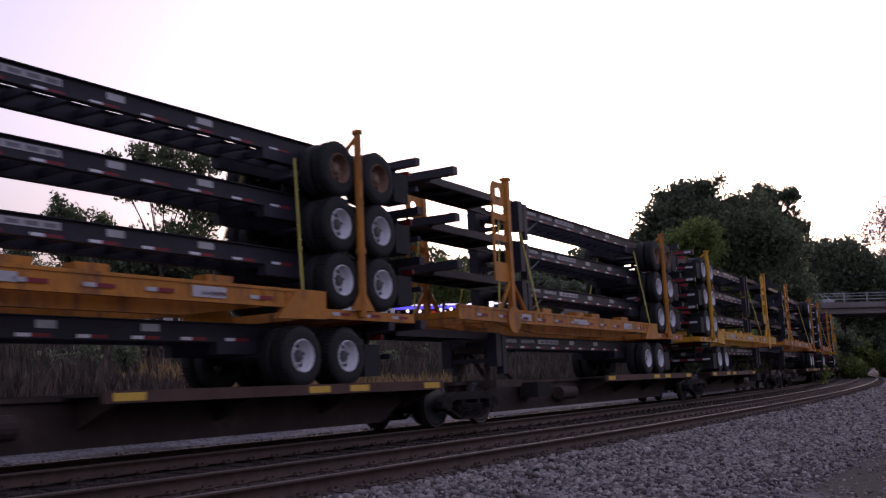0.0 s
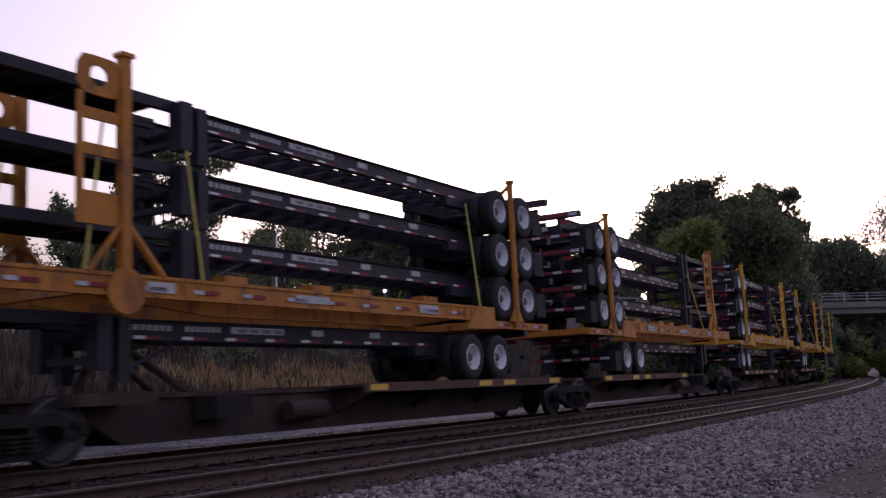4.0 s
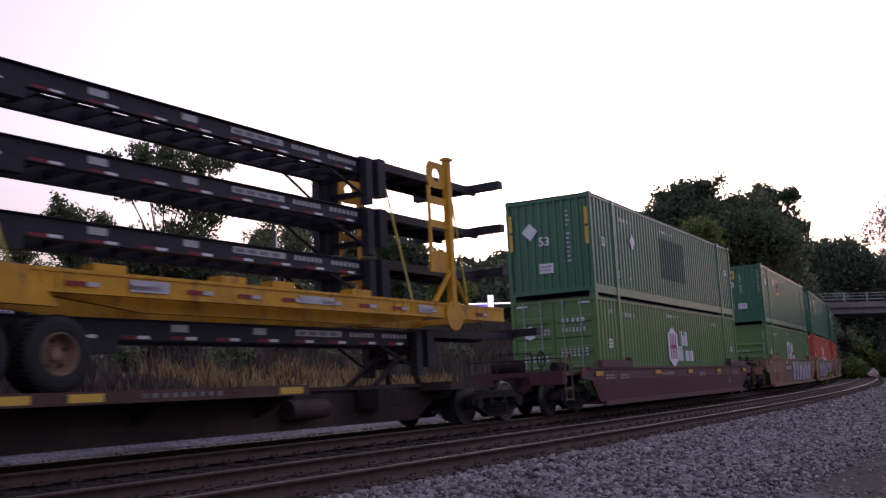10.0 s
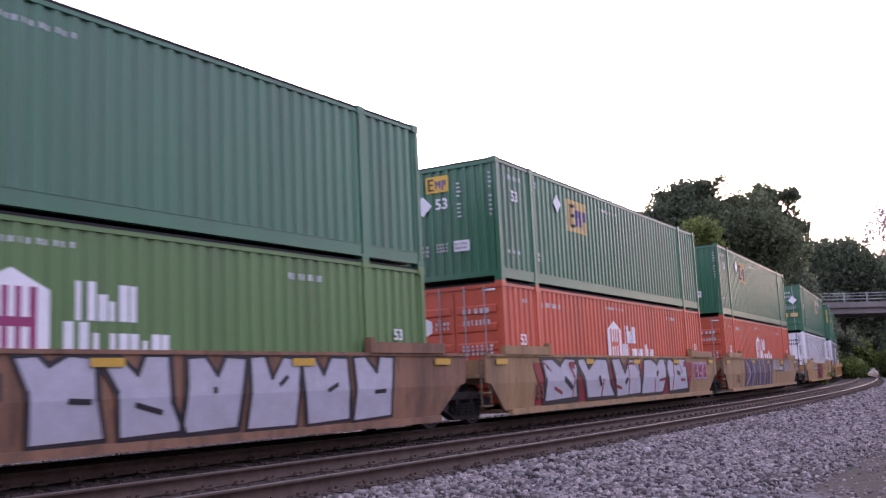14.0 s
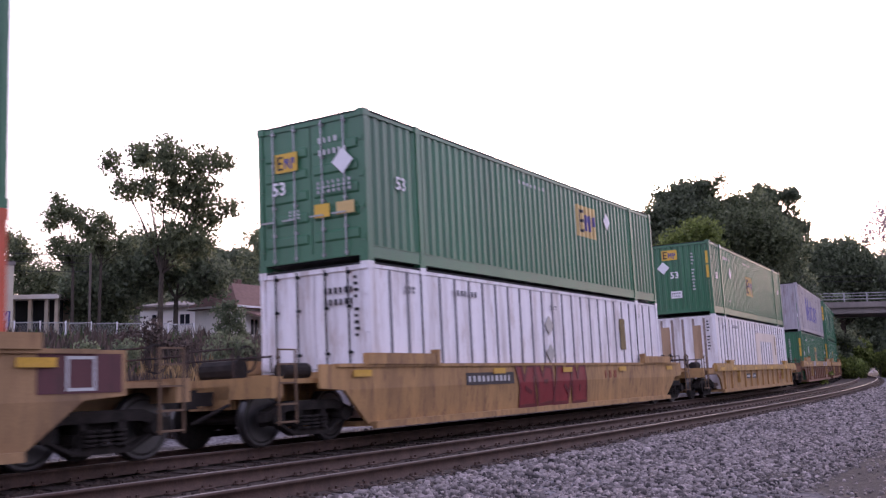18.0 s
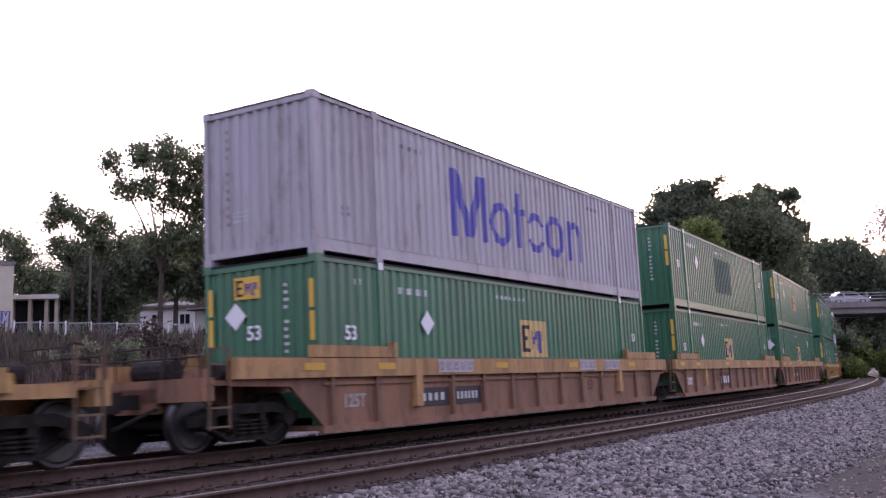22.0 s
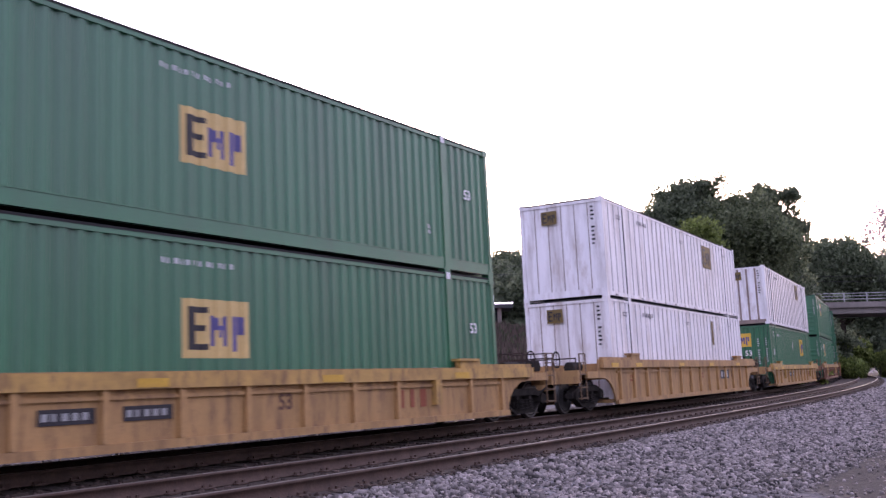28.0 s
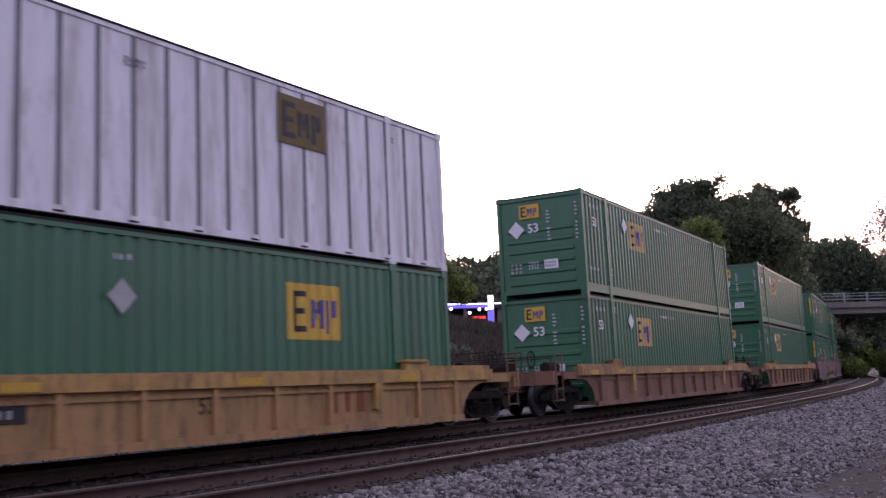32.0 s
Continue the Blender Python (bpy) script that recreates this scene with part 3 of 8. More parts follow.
def on_wave(parent, m):
    return parent.name in WAVY and abs(m.translation.y - NEAR) < 0.02 and abs(m[0][0] - 1) < 1e-6


def painted(name, rects, mat, parent, m, out, label=""):
    """Rectangles (x0, x1, z0, z1) about the place m, as paint on a side."""
    u, z = m.translation.x, m.translation.z
    def build(bm):
        for a, b, c, d in rects:
            paint_film(bm, u + a, u + b, z + c, z + d, out)
    return part(name, build, mat, parent, label, key=("film", name, round(u, 3), round(z, 3), tuple(rects)))


def bars(parent, m, w, h, n=5, mat="decal_faded", rows=1, name="marking"):
    """Unreadable writing: a row of short bars."""
    r = random.Random(int(w * 100) * 7 + n)
    rects = []
    for j in range(rows):
        z = -h / 2 + (j + 0.5) * h / rows
        x = -w / 2
        while x < w / 2 - 0.02:
            d = w / n * r.uniform(0.34, 0.62)
            rects.append((x, min(x + d, w / 2), z - h / rows * 0.34, z + h / rows * 0.34))
            x += w / n
    if on_wave(parent, m):
        return painted(name, rects, mat, parent, m, 0.005)
    return part(name, boxes(*[(a, b, -0.005, 0, c, d) for a, b, c, d in rects]), mat, parent, key=("bars", w, h, n, rows), at=m)


def tall_bars(parent, m, h, n=9, w=0.11, mat="decal_faded"):
    def build(bm):
        for i in range(n):
            z = h / 2 - (i + 0.5) * h / n
            if n > 6 and i == 4:
                continue
            box(bm, -w / 2, w / 2 * (0.4 + 0.6 * ((i * 7) % 3) / 2), -0.005, 0, z - h / n * 0.22, z + h / n * 0.22)
    return part("marking", build, mat, parent, key=("tall", h, n, w), at=m)


def corner_castings(ob, paint):
    for x in (-HALF, HALF, -HALF + MID_POST, HALF - MID_POST):
        for sy in (-1, 1):
            for z in (0.0, CH - 0.12):
                w = 0.16
                xa = x if x == -HALF else x - w if x == HALF else x - w / 2
                out = 0.022
                y0, y1 = (-CW / 2 - out, -CW / 2 + 0.16) if sy < 0 else (CW / 2 - 0.16, CW / 2 + out)
                part("corner_casting", boxes((xa - out, xa + w + out, y0, y1, z - 0.001, z + (0.121 if z < 1 else 0.142))), paint, ob, key=("casting", x, sy, z))


def container(name, paint, label, style="wave", lead="wave"):
    """style: wave (pressed steel sheets) or panel (smooth sheets with posts); lead: wave, ribs, doors, panel."""
    ob = thing(name, label, "container")
    y = CW / 2
    if style == "wave":
        WAVY.add(ob.name)
        part("side_panel", corrugated(-HALF + 0.12, HALF - 0.12, 0.30, CH - 0.10, -y + 0.015), paint, ob, key="side_wave_near")
        part("side_panel", corrugated(-HALF + 0.12, HALF - 0.12, 0.30, CH - 0.10, y - 0.015, way=1), paint, ob, key="side_wave_far")
    else:
        part("side_panel", boxes((-HALF + 0.1, HALF - 0.1, -y + 0.02, -y + 0.05, 0.16, CH - 0.1)), paint, ob, key="side_flat_near")
        part("side_panel", boxes((-HALF + 0.1, HALF - 0.1, y - 0.05, y - 0.02, 0.16, CH - 0.1)), paint, ob, key="side_flat_far")
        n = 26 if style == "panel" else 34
        # panel style: post strips darkened, the ribs' shade put into their colour
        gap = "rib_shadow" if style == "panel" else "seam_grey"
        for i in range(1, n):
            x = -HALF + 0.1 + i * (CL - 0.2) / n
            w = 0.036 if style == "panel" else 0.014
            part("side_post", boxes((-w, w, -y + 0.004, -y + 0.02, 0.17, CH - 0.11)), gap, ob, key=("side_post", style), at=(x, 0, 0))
    for sy in (-1, 1):
        a, b = (-y, -y + 0.09) if sy < 0 else (y - 0.09, y)
        part("top_rail", boxes((-HALF, HALF, a, b, CH - 0.10, CH)), paint, ob, key=("top_rail", sy))
        spans = ((-HALF + 0.13, -HALF + MID_POST - 0.08), (-HALF + MID_POST + 0.08, HALF - MID_POST - 0.08), (HALF - MID_POST + 0.08, HALF - 0.13))
        if style == "wave":
            part("bottom_rail", boxes(*[(x0, x1, a, b, 0.09, 0.30) for x0, x1 in spans], *[(x0, x1, a - 0.016 * (sy < 0), b + 0.016 * (sy > 0), 0.06, 0.09) for x0, x1 in spans], *[(x0, x1, a - 0.010 * (sy < 0), b + 0.010 * (sy > 0), 0.285, 0.302) for x0, x1 in spans]), paint, ob, key=("low_rail_w", sy))
        else:
            part("bottom_rail", boxes((-HALF, HALF, a, b, 0.05, 0.16)), paint, ob, key=("low_rail_p", sy))
        for x, w in ((-HALF, 0.12), (-HALF + MID_POST - 0.07, 0.14), (HALF - MID_POST - 0.07, 0.14), (HALF - 0.12, 0.12)):
            part("post", boxes((x, x + w, a - 0.018 * (sy < 0), b + 0.018 * (sy > 0), 0.12, CH - 0.12)), paint, ob, key=("post", x, sy))
    if style != "wave":
        for x in (-HALF + MID_POST, HALF - MID_POST):
            for dx in (-0.084, 0.076):
                part("post_seam", boxes((x + dx, x + dx + 0.008, -y - 0.003, -y + 0.02, 0.17, CH - 0.11)), "dark_gap", ob, key=("post_seam", round(x + dx, 3)))
        for i in range(13):
            part("drain_slot", boxes((-0.09, 0.09, -y - 0.003, -y + 0.01, 0.07, 0.10)), "dark_gap", ob, key="drain_slot", at=(-HALF + 0.8 + i * 1.21, 0, 0))
    corner_castings(ob, paint)
    part("roof", boxes((-HALF + 0.05, HALF - 0.05, -y + 0.05, y - 0.05, CH - 0.06, CH - 0.02)), "steel_roof" if style == "wave" else paint, ob, key="roof")
    # near-black strips along the roof's near side and leading end
    part("roof_edge", boxes((-HALF - 0.004, HALF, -y - 0.006, -y + 0.03, CH - 0.03, CH + 0.008)), "dark_gap", ob, "dark strip along the roof edge", key="roof_edge_side")
    part("roof_edge", boxes((-HALF - 0.006, -HALF + 0.03, -y + 0.03, y, CH - 0.03, CH + 0.008)), "dark_gap", ob, "dark strip along the roof edge", key="roof_edge_end")
    part("floor", boxes((-HALF + 0.05, HALF - 0.05, -y + 0.09, y - 0.09, 0.10, 0.20)), "dark_gap", ob, key="floor")
    part("sill", boxes((-HALF, -HALF + 0.10, -y + 0.1, y - 0.1, 0.12 if style == "wave" else 0.05, 0.24)), paint if style != "panel" else "end_grime", ob, key=("sill", style))
    part("header", boxes((-HALF, -HALF + 0.10, -y + 0.1, y - 0.1, CH - 0.12, CH)), paint, ob, key="header")
    if lead == "wave":
        part("end_wall", end_sheet(0.24, CH - 0.12, -HALF + 0.02), paint, ob, key="end_wave")
    elif lead == "ribs":
        wall = part("end_wall", ribbed_end, paint, ob, key="end_ribs")
        for z in (0.42, 0.72, 1.02, 1.32, 1.62, 1.92):
            part("rib", end_rib, paint, wall, key="end_rib", at=(0, 0, z))
    elif lead == "panel":
        part("end_wall", boxes((-HALF + 0.03, -HALF + 0.06, -y + 0.1, y - 0.1, 0.2, CH - 0.1)), paint, ob, key="end_flat")
        for i in range(5):
            part("end_post", boxes((-HALF + 0.008, -HALF + 0.03, -0.045, 0.045, 0.24, CH - 0.12) if style == "panel" else (-HALF + 0.022, -HALF + 0.03, -0.012, 0.012, 0.24, CH - 0.12)), "end_grime", ob, "grimy end post", key=("end_post", style), at=(0, -0.85 + i * 0.42, 0))
    else:
        for sy in (-1, 1):
            a, b = (-y + 0.1, -0.012) if sy < 0 else (0.012, y - 0.1)
            def door(bm, a=a, b=b):
                box(bm, -HALF + 0.03, -HALF + 0.07, a, b, 0.22, CH - 0.11)
                if paint != "white_paint":
                    for z in (0.55, 0.98, 1.42, 1.86, 2.28):
                        prism(bm, [(-HALF + 0.032, z - 0.11), (-HALF + 0.0, z - 0.07), (-HALF + 0.0, z + 0.07), (-HALF + 0.032, z + 0.11)], a + 0.08, b - 0.08)
            d = part("door", door, paint, ob, key=("door", sy, paint))
            for f in (0.3, 0.75):
                yy = a + (b - a) * f
                def rod(bm, yy=yy):
                    tube(bm, (-HALF - 0.035, yy, 0.14), (-HALF - 0.035, yy, CH - 0.06), 0.016, n=8)
                    for z in (0.2, 0.7, 1.25, 2.1, CH - 0.15):
                        box(bm, -HALF - 0.05, -HALF + 0.03, yy - 0.028, yy + 0.028, z - 0.025, z + 0.025)
                part("lock_rod", rod, "galv" if paint != "white_paint" else "dark_gap", d, key=("rod", sy, f, paint))
                part("door_handle", boxes((-HALF - 0.07, -HALF - 0.05, yy - 0.02, yy + 0.3, 0.95, 0.98)), "galv", d, key=("handle", sy, f))
            for z in (0.4, 1.0, 1.6, 2.3):
                yh = sy * (y - 0.07)
                part("hinge", boxes((-HALF - 0.02, -HALF + 0.04, yh - 0.05, yh + 0.05, z, z + 0.12)), paint, d, key=("hinge", sy, z))
    return ob


def green_marks(ob, variant="low", ring=True):
    """The markings of the green containers."""
    if variant == "low":                       # panel low at the middle of the side
        sign("53", 0.36, "decal_white", ob, on_side(0.92, 1.55))
        part("placard", lozenge, "decal_white", ob, "white diamond placard", key="lozenge", at=on_side(3.5, 1.82))
        bars(ob, on_side(3.1, 2.42), 1.05, 0.19, 7)
        bars(ob, on_side(7.3, 2.52), 1.5, 0.12, 12)
        bars(ob, on_side(1.3, 2.5), 0.3, 0.16, 3)
        bars(ob, on_side(2.25, 0.72), 0.26, 0.26, 2, rows=2)
        bars(ob, on_side(3.3, 0.64), 0.26, 0.1, 2)
        bars(ob, on_side(13.7, 0.85), 0.2, 0.22, 2, rows=2)
        sign("53", 0.3, "decal_white", ob, on_side(15.2, 1.75))
        sign("53", 0.36, "decal_white", ob, on_end(0.15, 1.62))
        part("placard", lozenge, "decal_white", ob, "white diamond placard", key="lozenge", at=on_end(0.58, 1.95))
        patch("number_plate", 0.44, 0.28, "decal_white", ob, on_end(0.12, 0.85), "white plate with small dark marks")
        bars(ob, on_end(0.12, 0.85, -0.001), 0.36, 0.2, 5, "rib_shadow", rows=2)
        tall_bars(ob, on_end(-0.6, 1.72), 1.55, 12)
        for yy in (-CW / 2 + 0.12, CW / 2 - 0.12):
            patch("warning_stripe", 0.10, 0.5, "decal_yellow", ob, on_end(yy, 2.24, 0.004), "yellow warning stripe")
            patch("warning_stripe", 0.10, 0.5, "decal_yellow", ob, on_end(yy, 1.68, 0.004), "yellow warning stripe")
        for x in (-HALF + MID_POST, HALF - MID_POST):
            patch("post_label", 0.15, 0.14, "decal_white", ob, Matrix.Translation((x, NEAR - 0.0235, CH - 0.06)))
    else:                                       # panel high, behind the second post
        sign("53", 0.36, "decal_white", ob, on_side(0.9, 2.05))
        part("placard", lozenge, "decal_white", ob, "white diamond placard", key="lozenge", at=on_side(3.45, 2.25))
        bars(ob, on_side(0.95, 2.52), 0.85, 0.17, 6)
        bars(ob, on_side(0.85, 0.72), 0.8, 0.12, 6)
        bars(ob, on_side(7.3, 2.52), 1.5, 0.12, 12)
        bars(ob, on_side(2.25, 2.55), 0.26, 0.2, 2, rows=2)
        bars(ob, on_side(2.25, 0.72), 0.26, 0.26, 2, rows=2)
        sign("53", 0.36, "decal_white", ob, on_end(0.2, 1.95))
        part("placard", lozenge, "decal_white", ob, "white diamond placard", key="lozenge", at=on_end(0.72, 1.95))
        patch("number_plate", 0.42, 0.26, "decal_white", ob, on_end(-0.3, 0.9), "white plate with small dark marks")
        bars(ob, on_end(-0.3, 0.9, -0.001), 0.34, 0.18, 5, "rib_shadow", rows=2)
        bars(ob, on_end(0.22, 0.9), 0.34, 0.24, 4, rows=3)
        bars(ob, on_end(0.75, 0.85), 0.4, 0.3, 3, rows=3, mat="galv")
        tall_bars(ob, on_end(-0.28, 2.0), 0.9, 9)
        tall_bars(ob, on_end(-1.12, 2.05), 1.1, 10, w=0.08)


ORANGE = set()


def chunks(ob, x, z, sizes):
    """Heavy plain white bars in pairs, for words that are not spelled out."""
    for i, (w, h) in enumerate(sizes):
        t = min(0.12, w)
        rects = [(0, t, 0, h), (w - t, w, 0, h * (0.75 if i % 2 else 1.0))] if w > 0.22 else [(0, t, 0, h)]
        painted("white_shape", rects, "decal_white", ob, on_side(x, z), 0.006, "white painted bars")
        x += w + 0.07


def emblem_marks(ob, doors):
    h = part("emblem", hexagon, "decal_white", ob, "white hexagon emblem", key="hexagon", at=on_side(7.05, 1.54))
    part("emblem_mark", boxes((-0.34, -0.24, -0.012, -0.006, -0.4, 0.45), (-0.12, -0.04, -0.012, -0.006, -0.4, 0.45), (0.06, 0.14, -0.012, -0.006, -0.4, 0.45),
         (0.26, 0.36, -0.012, -0.006, -0.4, 0.45), (-0.3, 0.3, -0.013, -0.007, -0.05, 0.07)), "orange_red" if ob.name in ORANGE else "decal_plum", h, key="emblem_mark")
    chunks(ob, 8.0, 1.60, ((0.32, 0.52), (0.27, 0.36), (0.29, 0.5)))
    chunks(ob, 7.85, 1.08, ((0.36, 0.5), (0.2, 0.36), (0.3, 0.36), (0.3, 0.36), (0.3, 0.36)))
    if ob.name in ORANGE:
        chunks(ob, 9.85, 1.08, ((0.1, 0.5), (0.28, 0.36), (0.26, 0.36)))
    bars(ob, on_side(7.3, 2.58), 1.5, 0.12, 12)
    bars(ob, on_side(2.8, 2.45), 1.1, 0.18, 7)
    bars(ob, on_side(12.6, 2.48), 0.9, 0.16, 7)
    sign("53", 0.36, "decal_white", ob, on_side(0.98, 1.55))
    sign("53", 0.3, "decal_white", ob, on_side(15.2, 1.55))
    bars(ob, on_side(1.3, 2.5), 0.26, 0.14, 3)
    if doors:
        e = part("emblem", hexagon, "decal_white", ob, "small white hexagon emblem", key="hexagon", at=on_end(0.75, 1.95, 0.006) @ Matrix.Diagonal((0.28, 1, 0.3, 1)))
        bars(ob, on_end(0.3, 1.95, 0.006), 0.42, 0.22, 4, rows=2)
        bars(ob, on_end(-0.62, 2.25, 0.006), 0.75, 0.18, 5)
        bars(ob, on_end(-0.62, 1.98, 0.006), 0.75, 0.18, 7)
        bars(ob, on_end(0.55, 1.2, 0.006), 0.8, 0.2, 6, rows=2)
        bars(ob, on_end(-0.62, 1.35, 0.006), 0.85, 0.26, 7, rows=3)
        for yy in (-0.95, 0.95):
            patch("reflector", 0.34, 0.05, "decal_white", ob, on_end(yy, 2.72, 0.006))
    else:
        part("emblem", hexagon, "decal_white", ob, "small white hexagon emblem", key="hexagon", at=on_end(0.78, 2.3) @ Matrix.Diagonal((0.3, 1, 0.32, 1)))
        bars(ob, on_end(0.35, 2.3), 0.45, 0.22, 4, rows=2)
        bars(ob, on_end(0.1, 1.62), 1.2, 0.08, 9)
        tall_bars(ob, on_end(-1.12, 1.9), 1.4, 12, w=0.08)
        tall_bars(ob, on_end(1.12, 1.9), 1.4, 12, w=0.08)


def white_marks(ob, patch_u, patch_z, w=1.25):
    if w > 0.5:
        logo_patch(ob, on_side(patch_u, patch_z, 0.002), w, 0.86, worn=True)
    else:
        patch("logo_panel", w, 0.9, "decal_olive", ob, on_side(patch_u, patch_z, 0.002), "narrow faded dark panel")
    bars(ob, on_side(3.6, 2.5), 1.05, 0.17, 7, "rib_shadow")
    bars(ob, on_side(8.1, 2.4), 0.42, 0.14, 4, "rib_shadow", rows=2)
    bars(ob, on_side(1.4, 2.45), 0.4, 0.16, 3, "rib_shadow", rows=2)
    bars(ob, on_side(14.3, 2.45), 0.32, 0.14, 3, "rib_shadow", rows=2)
    tall_bars(ob, on_end(-1.0, 2.1), 1.2, 10, mat="decal_black")


# ---- railway trucks and wheels ----
def truck(parent, x):
    """A two-axle truck under a car; its wheelsets roll."""
    t = part("truck", boxes((-0.28, 0.28, -0.95, 0.95, 0.42, 0.72), (-0.4, 0.4, -1.05, -0.7, 0.30, 0.42), (-0.4, 0.4, 0.7, 1.05, 0.30, 0.42)), "truck_iron", parent, key="truck_bolster", at=(x, 0, 0))
    for sy in (-1, 1):
        def side(bm, sy=sy):
            y0, y1 = (-1.12, -0.94) if sy < 0 else (0.94, 1.12)
            prism(bm, [(-1.15, 0.40), (-0.62, 0.56), (0.62, 0.56), (1.15, 0.40), (1.15, 0.55), (0.62, 0.72), (-0.62, 0.72), (-1.15, 0.55)], y0, y1)
            prism(bm, [(-0.45, 0.15), (0.45, 0.15), (0.42, 0.25), (-0.42, 0.25)], y0, y1)
            for e in (-1, 1):
                prism(bm, [(e * 0.98, 0.42), (e * 0.86, 0.40), (e * 0.34, 0.16), (e * 0.45, 0.15)][::e], y0, y1)
                box(bm, *sorted((e * 0.26, e * 0.36)), y0, y1, 0.2, 0.6)
            for xx in (-0.9, 0.9):
                tube(bm, (xx, y0 - 0.05, 0.46), (xx, y1, 0.46), 0.13, n=10)
        part("side_frame", side, "truck_iron", t, key=("side_frame", sy))
        def spring(bm, sy=sy):
            for dx in (-0.24, 0, 0.24):
                for i in range(4):
                    tube(bm, (dx, sy * 1.13, 0.26 + i * 0.06), (dx, sy * 1.13, 0.29 + i * 0.06), 0.1, n=8)
        part("spring_nest", spring, "truck_iron", t, key=("springs", sy))
    for xx in (-0.9, 0.9):
        w = part("wheelset", wheelset, "truck_iron", parent, key="wheelset", at=(x + xx, 0, 0.46), smooth=False)
        for sy in (-1, 1):
            part("wheel_rim", wheel_rim(sy), "wheel_tread", w, key=("wheel_rim", sy))
        WHEELS.append([w, (x + xx, 0, 0.46), 0.0])
    return t


def wheelset(bm):
    tube(bm, (0, -1.0, 0), (0, 1.0, 0), 0.08, n=10)
    for sy in (-1, 1):
        lathe(bm, [(sy * 0.69, 0.485), (sy * 0.715, 0.455), (sy * 0.80, 0.445), (sy * 0.805, 0.37), (sy * 0.76, 0.33), (sy * 0.76, 0.16), (sy * 0.83, 0.14), (sy * 0.83, 0.05)], 24)


def wheel_rim(sy):
    return lambda bm: lathe(bm, [(sy * 0.717, 0.461), (sy * 0.803, 0.451), (sy * 0.807, 0.435), (sy * 0.803, 0.43)], 28)


# ---- well cars ----
def steel_steps(parent, x, mat):
    def build(bm):
        for dx in (0, 0.42):
            box(bm, x + dx - 0.014, x + dx + 0.014, -1.38, -1.35, 0.35, 1.55)
        for z in (0.38, 0.66):
            box(bm, x, x + 0.42, -1.40, -1.30, z, z + 0.03)
        for z in (1.0, 1.3, 1.53):
            box(bm, x, x + 0.42, -1.37, -1.35, z, z + 0.025)
    part("ladder", build, mat, parent, key=("ladder", x))


def well_outline(W0, top, style, free_ends):
    """The side's outline: a straight lower edge, cut away over the trucks by a slope or an arch."""
    def end(free):
        reach = 10.35 if free else 9.3
        if style == "ribbed" and top > 1.4:
            return [(W0 - 0.15, 0.24), (W0 + 0.75, 0.95), (reach, 0.98), (reach, top)]
        if style == "smooth":
            return [(W0 + 0.05, 0.24), (W0 + 0.85, 0.86), (min(reach, 9.75), 0.9), (min(reach, 9.75), top)]
        arch = [(W0 + 0.05 + 0.95 * (1 - math.cos(a)), 0.24 + 0.66 * math.sin(a)) for a in (0, 0.25, 0.5, 0.8, 1.1, 1.35, math.pi / 2)]
        return arch + [(reach, 0.9), (reach, top)]
    def ended(free):
        pts = end(free)
        if style != "smooth" and top < 1.41 and free:      # beyond the well only a low sill goes on to the end
            pts = pts[:-2] + [(pts[-2][0], 0.9), (pts[-2][0], 1.08), (W0 + 1.25, 1.08), (W0 + 1.2, top)]
        return pts
    tail, lead = ended(free_ends[1]), ended(free_ends[0])
    return tail + [(-x, z) for x, z in reversed(lead)]


